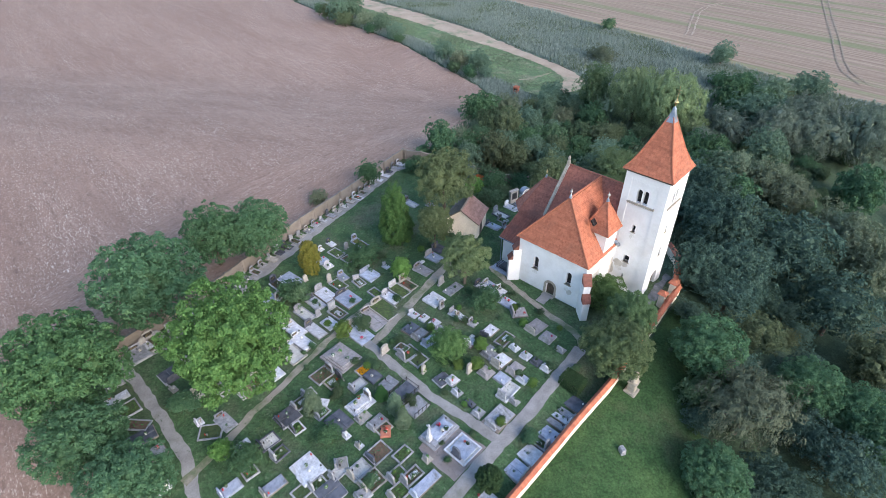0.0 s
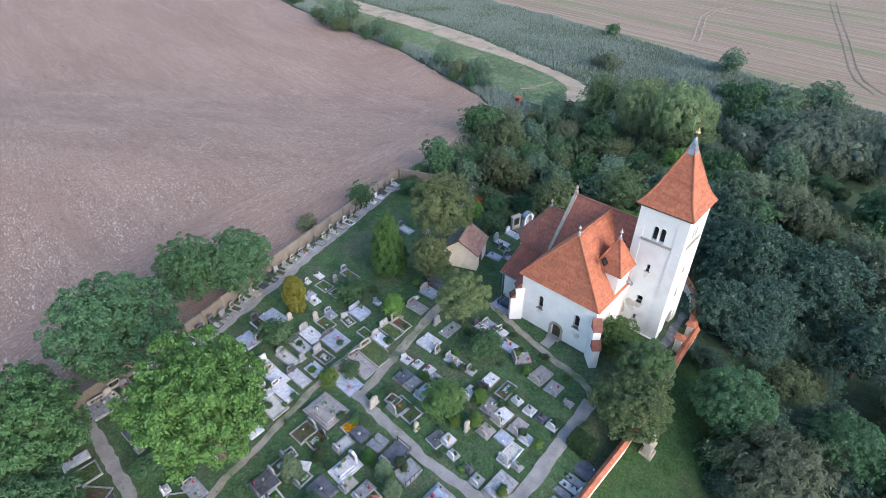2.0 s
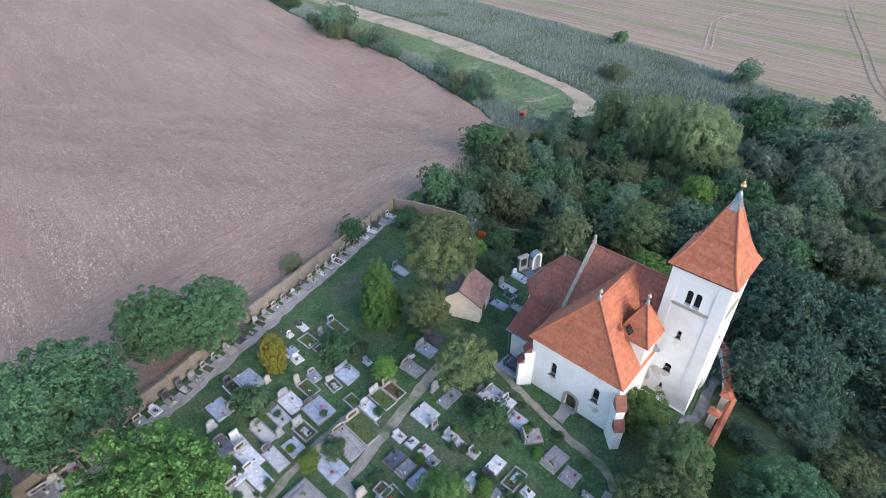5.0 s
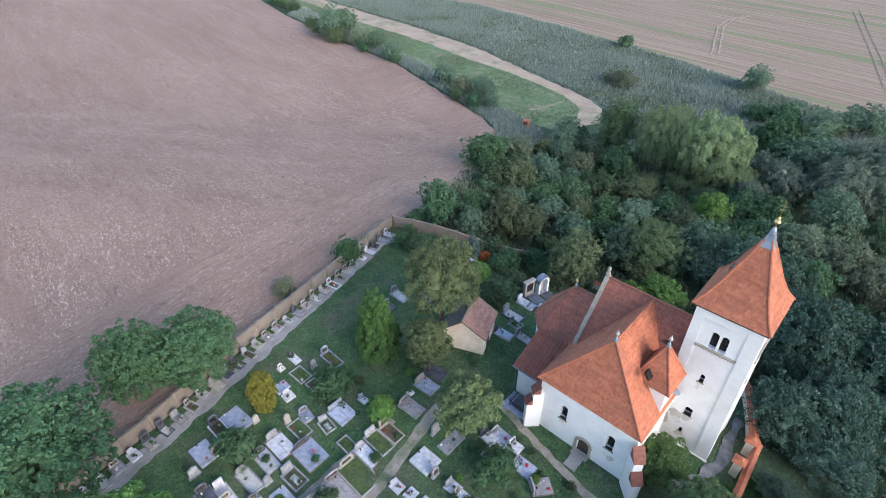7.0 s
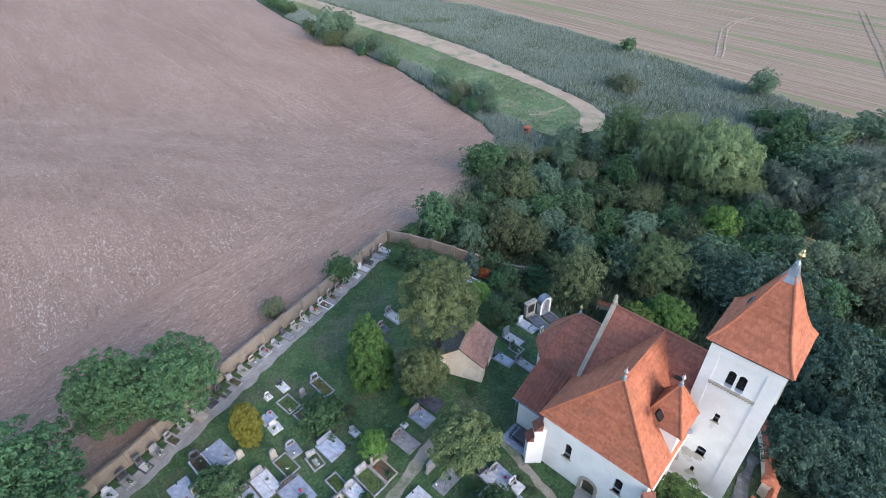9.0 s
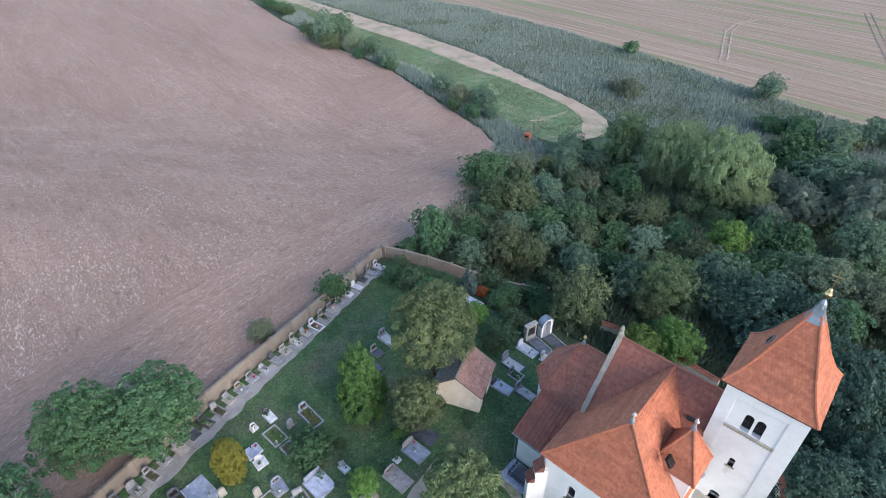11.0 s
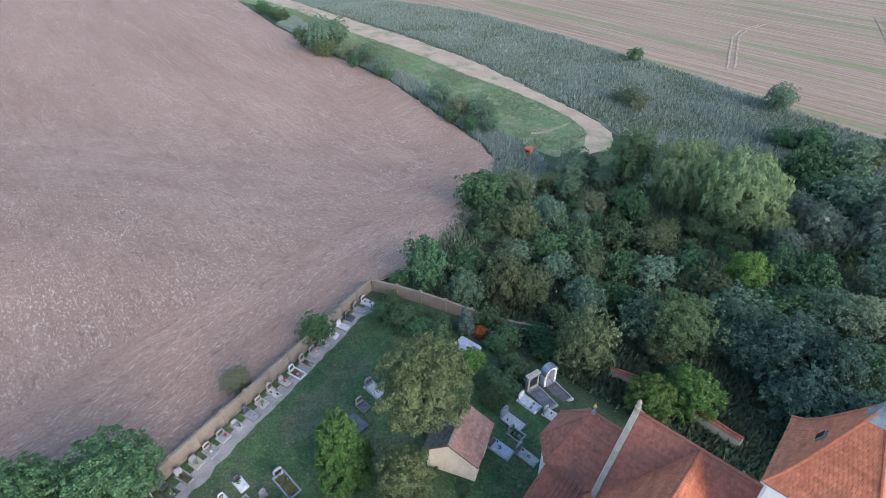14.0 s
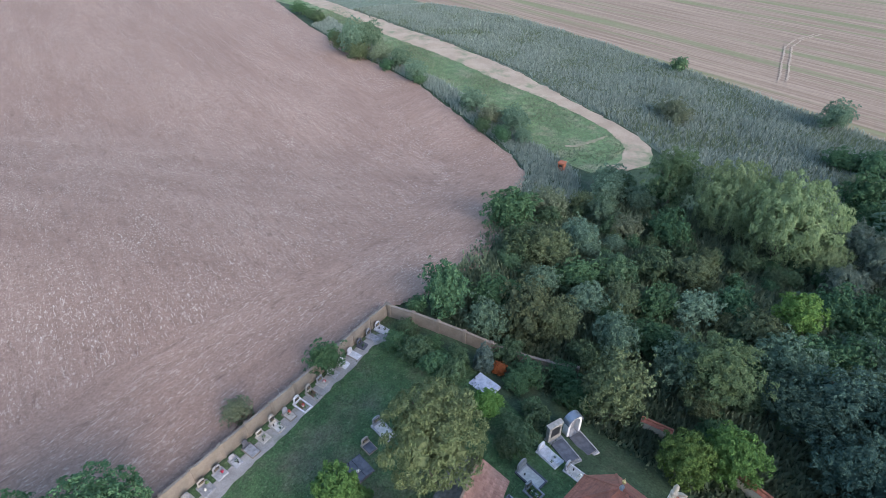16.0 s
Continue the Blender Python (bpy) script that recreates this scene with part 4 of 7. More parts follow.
# chancel with its polygonal end
CE = 6.08
apex0, apex1 = (-8.2, 8.0, 9.92), (-10.6, 8.0, 9.92)
eaves = [(-8.2, 5.0, CE), (-12.05, 5.0, CE), (-13.5, 6.6, CE), (-13.5, 9.4, CE), (-12.05, 11.0, CE), (-8.2, 11.0, CE)]
bm = bmesh.new()
ring = [(-8.1, 5.3), (-11.9, 5.3), (-13.2, 6.75), (-13.2, 9.25), (-11.9, 10.7), (-8.1, 10.7)]
low, high = [bm.verts.new((x, y, 0.0)) for x, y in ring], [bm.verts.new((x, y, CE + 0.02)) for x, y in ring]
bm.faces.new(high[::-1])
for i in range(6):
    bm.faces.new((low[i], high[i], high[(i + 1) % 6], low[(i + 1) % 6]))
bmesh.ops.recalc_face_normals(bm, faces=bm.faces)
part("chancel_wall", bm, PLASTER, church)
roof("chancel_roof", [
    [eaves[1], eaves[0], apex0, apex1], [eaves[2], eaves[1], apex1], [eaves[3], eaves[2], apex1], [eaves[4], eaves[3], apex1], [eaves[5], eaves[4], apex1, apex0]],
    [(apex0, apex1)] + [(e, apex1) for e in eaves[1:5]], OLD_TILE, "red-brown clay tile chancel roof", 50)
finial(church, -10.6, 8.0, 10.1, 0.7, "small gilded ball finial")

# sacristy under a lean-to roof
bm = bmesh.new()
box(bm, -11.55, -8.3, 1.75, 5.4, 0.0, 4.45)
part("sacristy_wall", bm, PLASTER, church)
roof("sacristy_roof", [[(-11.9, 1.42, 4.33), (-8.36, 1.42, 4.33), (-8.36, 5.25, 6.22), (-11.9, 5.25, 6.22)]], [], OLD_TILE, "faded red pantile lean-to roof", 70, 0.26, 0.34)
bm = bmesh.new()
for k in range(11):
    u0 = -11.85 + k * 0.34
    tube(bm, (u0, 1.40, 4.40), (u0, 5.2, 6.28), 0.055, 0.055, 6)
part("tile_roll", bm, OLD_TILE, church)
bm = bmesh.new()
tube(bm, (-11.95, 1.36, 4.28), (-8.4, 1.36, 4.26), 0.06, 0.06, 8)
tube(bm, (-11.75, 1.36, 4.26), (-11.75, 1.62, 3.9), 0.045, 0.045, 6)
tube(bm, (-11.75, 1.62, 3.9), (-11.75, 1.68, 0.9), 0.045, 0.045, 6)
part("gutter", bm, LEAD, church, "blue-grey metal gutter and downpipe")

# stair turret between wing and tower
bm = bmesh.new()
box(bm, -2.3, -0.05, 3.05, 5.35, 0.3, 9.3)
part("turret_wall", bm, PLASTER, church)
tc = [(-2.62, 2.75, 9.15), (0.22, 2.75, 9.15), (0.22, 5.62, 9.15), (-2.62, 5.62, 9.15)]
ta = (-1.2, 4.18, 12.3)
roof("turret_roof", [[tc[i], tc[(i + 1) % 4], ta] for i in range(4)], [(tc[i], ta) for i in range(4)], TILE, "steep orange tile turret roof", 80)
finial(church, -1.2, 4.18, 12.45, 0.75, "small pale metal ball finial", metal=PALE_METAL)
for x, y, z, t in ((-1.5, 2.6, 10.35, 54), (-1.75, 6.35, 9.5, 0)):
    hatch = new("roof_hatch")
    hatch.parent = church
    hatch.matrix_basis = pose(x, y, z, 0, t, 0) if t else pose(x, y, 10.42, -52, 0, 0)
    bm = bmesh.new()
    box(bm, -0.32, 0.32, -0.28, 0.28, -0.1, 0.12, 0.01)
    part("hatch_frame", bm, IRON, hatch)
    bm = bmesh.new()
    box(bm, -0.26, 0.26, -0.22, 0.22, 0.12, 0.14)
    part("pane", bm, GLASS, hatch)
bm = bmesh.new()
tube(bm, (0.12, 6.1, 6.5), (0.12, 5.2, 7.4), 0.22, 0.20, 8)
part("rain_hopper", bm, LEAD, church, "grey metal rainwater hopper")
bm = bmesh.new()
tube(bm, (0.16, -0.02, 6.66), (0.16, 6.2, 6.60), 0.07, 0.07, 8)
part("gutter", bm, CREAM, church, "pale metal eaves gutter")

# tower
T0, T1, V0, V1, TE = -0.75, 3.6, 6.2, 10.65, 15.3
bm = bmesh.new()
vs = box(bm, T0 - 0.12, T1 + 0.12, V0 - 0.12, V1 + 0.12, 0.0, TE, 0.0, (0.12, 0.12))
cuts, wins = [], []
near = lambda u: pose(u, V0 - 0.02, 0)
right = lambda v: pose(T1 + 0.02, v, 0, 0, 0, 90)
for uu in (1.02, 1.68):
    wins.append((near(uu), 0.25, 12.0, 13.25, 0.25, 0.45))
for vv in (8.15, 8.85):
    wins.append((right(vv), 0.25, 12.0, 13.25, 0.25, 0.45))
wins.append((near(1.25), 0.17, 8.65, 9.35, 0.08, 0.5))
wins.append((near(1.27), 0.30, 4.78, 5.50, 0.15, 0.5))
wins.append((near(1.25), 0.13, 2.75, 3.2, 0.02, 0.5))
wins.append((right(8.5), 0.18, 8.6, 9.3, 0.1, 0.5))
wins.append((right(8.5), 0.22, 5.6, 6.5, 0.2, 0.5))
for m, half, z0, spring, rise, deep in wins:
    cuts.append(cutter(m, half, z0, spring, rise, deep))
cuts.append(cutter(right(8.7), 0.75, 0.9, 2.7, 0.6, 0.30))
tower = part_of("tower_wall", carved(bm, cuts), PLASTER, church, "tall white limewashed tower wall")
for k, (m, half, z0, spring, rise, deep) in enumerate(wins):
    window(tower, m, half, z0, spring, rise, deep - 0.03, k >= 4, bars=k < 4)
bm = bmesh.new()
box(bm, T0 - 0.26, T1 + 0.26, V0 - 0.26, V0 - 0.13, 0.0, 1.35, 0.02)
part("plinth_course", bm, PLASTER, tower, "plastered foot of the tower")
bm = bmesh.new()
prism(bm, arch_outline(0.73, 0.9, 2.7, 0.6), 0.06, right(8.7) @ pose(0, 0.22, 0))
part("tower_door", bm, TIMBER, tower, "dark timber tower door")
for m, a in ((near(1.35), 1.42), (right(8.5), 1.55)):
    bm = bmesh.new()
    prism(bm, [(-a, 11.86), (a, 11.86), (a, 11.98), (-a, 11.98)], 0.24, m @ pose(0, -0.18, 0))
    ledge = part("string_course", bm, SANDSTONE, tower, "weathered grey stone ledge")
    bm = bmesh.new()
    for k in range(15):
        x = -a + 0.1 + k * (2 * a - 0.2) / 14
        prism(bm, [(x - 0.04, 11.70), (x + 0.04, 11.70), (x + 0.04, 11.86), (x - 0.04, 11.86)], 0.14, m @ pose(0, -0.09, 0))
    part("dentil", bm, SANDSTONE, ledge)
    bm = bmesh.new()
    lathe(bm, [(0.06, 12.0), (0.06, 12.9), (0.10, 13.05), (0.10, 13.2)], 0, 0, 8)
    col = part("colonnette", bm, SANDSTONE, tower)
    col.matrix_basis = m @ pose(0, 0.10, 0)
# broad flat pilasters at the corners and the frame above
for (ua, ub) in ((T0 - 0.13, T0 + 0.70), (T1 - 0.84, T1 + 0.13)):
    bm = bmesh.new()
    vs = box(bm, ua, ub, V0 - 0.17, V0 + 0.05, 0.3, TE - 0.1)
    for vtx in vs:
        k = vtx.co.z / TE * 0.12
        vtx.co.y += k if vtx.co.y < V0 else 0
        if abs(vtx.co.x - (T0 - 0.13)) < 1e-4:
            vtx.co.x += k
        if abs(vtx.co.x - (T1 + 0.13)) < 1e-4:
            vtx.co.x -= k
    part("pilaster", bm, PLASTER, tower)
for (va, vb) in ((V0 - 0.165, V0 + 0.75), (V1 - 0.75, V1 + 0.13)):
    bm = bmesh.new()
    vs = box(bm, T1 - 0.05, T1 + 0.19, va, vb, 0.3, TE - 0.1)
    for vtx in vs:
        k = vtx.co.z / TE * 0.12
        vtx.co.x -= k if vtx.co.x > T1 else 0
        if abs(vtx.co.y - (V0 - 0.165)) < 1e-4:
            vtx.co.y += k
        if abs(vtx.co.y - (V1 + 0.13)) < 1e-4:
            vtx.co.y -= k
    part("pilaster", bm, PLASTER, tower)
bm = bmesh.new()
box(bm, T0 + 0.70, T1 - 0.84, V0 - 0.045, V0 + 0.1, 14.35, TE - 0.1)
for k in range(9):
    u0 = T0 + 0.80 + k * 0.305
    box(bm, u0, u0 + 0.16, V0 - 0.05, V0 + 0.1, 14.1, 14.345)
part("frieze", bm, PLASTER, tower, "low relief frieze under the eaves")
bm = bmesh.new()
box(bm, T1 - 0.1, T1 + 0.055, V0 + 0.75, V1 - 0.75, 14.35, TE - 0.1)
part("frieze", bm, PLASTER, tower)
def blot(parent, m, x, z, rx, rz, material, label, seed):
    """A flake-edged patch, 3 mm proud of the wall."""
    bm = bmesh.new()
    pts = []
    for k in range(22):
        a = math.tau * k / 22
        q = 1 + 0.55 * noise.noise((math.cos(a) * 1.7, math.sin(a) * 1.7, seed * 3.1))
        pts.append((x + rx * q * math.cos(a), z + rz * q * math.sin(a)))
    prism(bm, pts, 0.05, m @ pose(0, -0.012, 0))
    part("bare_patch", bm, material, parent, label)


STAIN = surface("dirty_limewash", (0.58, 0.57, 0.55), (0.70, 0.69, 0.67), 2.5, 9.0, 0.95, 0.3, 0.02)
for k, (x, z, rx, rz, mt) in enumerate(((1.25, 8.38, 0.26, 0.22, STAIN), (1.15, 8.05, 0.16, 0.2, STAIN), (1.25, 4.45, 0.40, 0.28, BARE), (0.45, 4.3, 0.45, 0.5, BARE), (0.75, 3.7, 0.35, 0.3, STAIN), (1.2, 2.45, 0.34, 0.25, BARE), (-0.2, 3.4, 0.35, 0.6, BARE))):
    slope = 0.12 * z / TE
    blot(tower, pose(0, V0 - 0.12 + slope, 0) if x > -0.1 else pose(0, V0 - 0.17 + slope, 0), x, z, rx, rz, mt, "patch of bare grey render" if mt is BARE else "grey weather stain", k)
for k, u0 in enumerate((-6.1, -2.05, -1.7)):
    blot(church, pose(0, 0.25, 0), u0, 3.05 - 0.25 * k, 0.30, 0.28, STAIN if k != 2 else BARE, "grey weather stain below the sill", 20 + k)
# bell-cast pyramid roof
cu, cv = (T0 + T1) / 2, (V0 + V1) / 2
levels = [(2.52, 15.28), (2.02, 15.98), (1.50, 17.05), (0.0, 21.0)]
planes, caps = [], []
for k, ((ra, za), (rb, zb)) in enumerate(zip(levels, levels[1:])):
    for i in range(4):
        s0, s1 = ((-1, -1), (1, -1), (1, 1), (-1, 1))[i], ((-1, -1), (1, -1), (1, 1), (-1, 1))[(i + 1) % 4]
        a, b = (cu + s0[0] * ra, cv + s0[1] * ra, za), (cu + s1[0] * ra, cv + s1[1] * ra, za)
        c, d = (cu + s1[0] * rb, cv + s1[1] * rb, zb), (cu + s0[0] * rb, cv + s0[1] * rb, zb)
        planes.append([a, b, c, d] if rb > 0 else [a, b, (cu, cv, zb)])
        caps.append((a, d if rb > 0 else (cu, cv, zb)))
roof("tower_roof", planes, caps, TILE, "steep orange tile spire roof flared at its eaves", 100)
bm = bmesh.new()
box(bm, cu - 2.45, cu + 2.45, cv - 2.45, cv + 2.45, 15.1, 15.26)
part("eaves_board", bm, TIMBER, church)
bm = bmesh.new()
box(bm, cu - 0.47, cu + 0.47, cv - 0.47, cv + 0.47, 19.98, 20.35, 0.0, (0.14, 0.14))
box(bm, cu - 0.328, cu + 0.328, cv - 0.328, cv + 0.328, 20.352, 21.2, 0.0, (0.24, 0.24))
part("spire_cap", bm, LEAD, church, "blue-grey sheet metal spire cap")
finial(church, cu, cv, 21.15, 1.0, "gilded ball and cross on the spire", True)
hatch = new("roof_hatch")
hatch.parent = church
hatch.matrix_basis = pose(cu - 1.32, cv - 0.2, 17.62, 0, -69, 0)
bm = bmesh.new()
box(bm, -0.30, 0.30, -0.22, 0.22, -0.1, 0.10, 0.01)
part("hatch_frame", bm, LEAD, hatch)
bm = bmesh.new()
box(bm, -0.24, 0.24, -0.17, 0.17, 0.10, 0.12)
part("pane", bm, GLASS, hatch)

# ---- mortuary hut ----
hx, hy = 3.0, 57.4
hut = tagged(empty("mortuary", hx, hy, height(hx, hy) - 0.1, -20.6), "small cream plastered mortuary with a red and grey gable roof", "hut")
bm = bmesh.new()
outline = [(-1.95, -0.6), (2.05, -0.6), (2.05, 2.45), (-0.1, 3.85), (-1.95, 2.55)]
prism(bm, outline, 3.8, pose(0, -1.9, 0))
bmesh.ops.recalc_face_normals(bm, faces=bm.faces)
part("wall", bm, CREAM, hut)
for side, reach, mat_ in ((1, 2.3, FADED_TILE), (-1, 2.2, DARK_TILE)):
    pl = [(side * reach, -2.1, 2.35), (side * reach, 2.1, 2.35), (-0.1, 2.1, 3.98), (-0.1, -2.1, 3.98)]
    if side < 0:
        pl = [pl[1], pl[0], pl[3], pl[2]]
    bm = bmesh.new()
    deck(bm, pl, 0.07)
    slope = part("roof", bm, TIMBER, hut, "faded red tile slope" if side > 0 else "grey slate slope")
    bm = bmesh.new()
    tile_plane(bm, pl, 0.2, 0.3, 0.03, 7)
    tagged(part("tile_covering", bm, mat_, slope), kind="stuff")
bm = bmesh.new()
ridge_caps(bm, (-0.1, -2.1, 4.02), (-0.1, 2.1, 4.02))
part("ridge_tile", bm, CONCRETE, hut)
bm = bmesh.new()
box(bm, 2.04, 2.08, -0.9, 0.0, 0.1, 1.95)
part("door", bm, TIMBER, hut)


# ---- trees and shrubs ----
# kind: nominal radius, centre height in radii, shape, clump radius, flatness, leaves, leaf length, leaf width, words
KINDS = {
    "maple": (4.9, 1.35, "round", 0.44, 0.92, 17000, 0.24, 0.18, "broad bright green maple with dense foliage", "tree"),
    "maple2": (4.9, 1.15, "round", 0.48, 0.86, 15000, 0.25, 0.17, "spreading mid-green tree with layered foliage", "tree"),
    "linden": (4.0, 1.25, "round", 0.39, 0.98, 11000, 0.23, 0.15, "round mid-green deciduous tree with dense foliage", "tree"),
    "dark": (2.6, 1.0, "round", 0.34, 1.0, 2600, 0.30, 0.15, "dark green wild tree in the thicket", "tree"),
    "grey": (4.2, 1.0, "droop", 0.48, 0.90, 5000, 0.47, 0.120, "grey-green willow with drooping twigs", "tree"),
    "dusk": (4.2, 1.0, "droop", 0.48, 0.90, 7500, 0.40, 0.08, "dusky grey-brown willow with thin drooping twigs", "tree"),
    "willow": (6.3, 1.05, "droop", 0.58, 0.98, 11000, 0.44, 0.15, "tall pale green willow in the valley", "tree"),
    "olive": (2.8, 1.1, "round", 0.33, 1.05, 3100, 0.27, 0.14, "olive-brown deciduous tree with thinning foliage", "tree"),
    "ash": (2.2, 1.8, "egg", 0.31, 1.1, 5600, 0.20, 0.12, "loose grey-green ash tree with thin foliage", "tree"),
    "highash": (3.7, 1.85, "egg", 0.41, 1.12, 9000, 0.24, 0.12, "tall loose grey-green ash beside the mortuary", "tree"),
    "bush": (2.2, 0.9, "round", 0.31, 0.92, 2600, 0.25, 0.15, "dense green shrub with an uneven outline", "shrub"),
    "lime": (1.1, 1.3, "egg", 0.2, 1.1, 2200, 0.15, 0.10, "bright lime-green young tree with dense foliage", "shrub"),
    "limetree": (2.1, 2.0, "egg", 0.33, 1.0, 3600, 0.22, 0.14, "bright lime-green young tree with dense foliage", "tree"),
    "thuja": (1.95, 1.8, "cone", 0.27, 1.0, 9000, 0.22, 0.09, "tall yellow-green thuja with a pointed cone", "conifer"),
    "weeper": (1.0, 1.9, "cone", 0.2, 1.0, 2600, 0.2, 0.07, "slender silvery-green weeping conifer", "conifer"),
    "golden": (1.15, 2.0, "column", 0.2, 1.45, 5500, 0.17, 0.08, "golden-yellow columnar conifer between the graves", "conifer"),
    "juniper": (2.4, 1.4, "egg", 0.28, 1.15, 12000, 0.17, 0.08, "olive-green conifer with bushy upright sprays", "conifer"),
    "yew": (2.0, 1.2, "egg", 0.28, 1.2, 6000, 0.18, 0.09, "dense dark green yew beside the church", "conifer"),
    "deep": (3.4, 1.05, "round", 0.39, 0.98, 3700, 0.31, 0.15, "deep green wild tree below the churchyard wall", "tree"),
    "cypress": (2.2, 1.3, "egg", 0.28, 1.2, 6000, 0.2, 0.1, "bushy yellow-green cypress behind the church", "conifer"),
    "globe": (1.3, 1.3, "ball", 0.17, 0.9, 3600, 0.13, 0.09, "clipped dark green globe tree", "shrub"),
    "feather": (3.6, 1.6, "egg", 0.39, 1.3, 5200, 0.34, 0.11, "slender feathery green tree above the thicket", "tree"),
    "clump": (1.5, 0.8, "round", 0.28, 0.85, 1200, 0.29, 0.12, "loose clump of tall green weeds", "shrub"),
    "spruce": (1.0, 1.6, "cone", 0.19, 1.0, 1800, 0.22, 0.08, "small blue spruce by the wall", "conifer"),
    "red": (1.6, 0.9, "round", 0.23, 1.0, 1500, 0.24, 0.16, "shrub with reddish autumn leaves", "shrub"),
    "pale": (3.0, 0.85, "round", 0.36, 0.85, 2800, 0.31, 0.14, "pale grey-green willow shrub with loose outline", "shrub"),
}


GR = (1 + math.sqrt(5)) / 2
ICO_V = np.array([(-1, GR, 0), (1, GR, 0), (-1, -GR, 0), (1, -GR, 0), (0, -1, GR), (0, 1, GR), (0, -1, -GR), (0, 1, -GR), (GR, 0, -1), (GR, 0, 1), (-GR, 0, -1), (-GR, 0, 1)]) / math.hypot(1, GR)
ICO_F = np.array([(0, 11, 5), (0, 5, 1), (0, 1, 7), (0, 7, 10), (0, 10, 11), (1, 5, 9), (5, 11, 4), (11, 10, 2), (10, 7, 6), (7, 1, 8), (3, 9, 4), (3, 4, 2), (3, 2, 6), (3, 6, 8), (3, 8, 9), (4, 9, 5), (2, 4, 11), (6, 2, 10), (8, 6, 7), (9, 8, 1)])
CORE = {"willow": 0.6, "feather": 0.55, "ash": 0.62, "highash": 0.6, "olive": 0.66, "grey": 0.66, "globe": 0.9}


def leaves_mesh(name, p, nrm, along, length, width, rng, cores=(), radii=()):
    """Folded pointed leaves at the places p; cores: the dense twigs inside, as uneven lumps."""
    n = len(p)
    nrm = nrm / np.linalg.norm(nrm, axis=1, keepdims=True)
    along = along - (along * nrm).sum(1, keepdims=True) * nrm
    along /= np.maximum(np.linalg.norm(along, axis=1, keepdims=True), 1e-6)
    side = np.cross(nrm, along)
    s = (0.65 + 0.7 * rng.random((n, 1)))
    L, W = length * s / 2, width * s / 2
    v = np.empty((n, 4, 3))
    v[:, 0], v[:, 2] = p - along * L, p + along * L - nrm * L * 0.35
    v[:, 1], v[:, 3] = p + side * W + nrm * W * 0.25, p - side * W + nrm * W * 0.25
    if not len(cores):
        return mesh_from(name, v.reshape(-1, 3), np.arange(4 * n).reshape(n, 4))
    verts, faces = [v.reshape(-1, 3)], list(np.arange(4 * n).reshape(n, 4).tolist())
    at = 4 * n
    for c, r in zip(cores, radii):
        lump = ICO_V * r * (0.75 + 0.5 * rng.random((12, 1))) + c
        lump[:, 2] = np.maximum(lump[:, 2], 0.05)
        verts.append(lump)
        faces += (ICO_F + at).tolist()
        at += 12
    me = bpy.data.meshes.new(name)
    me.from_pydata(np.concatenate(verts).tolist(), [], faces)
    return me

WILD_KINDS = ("dark", "deep", "bush", "olive", "clump", "pale", "feather", "grey", "dusk")


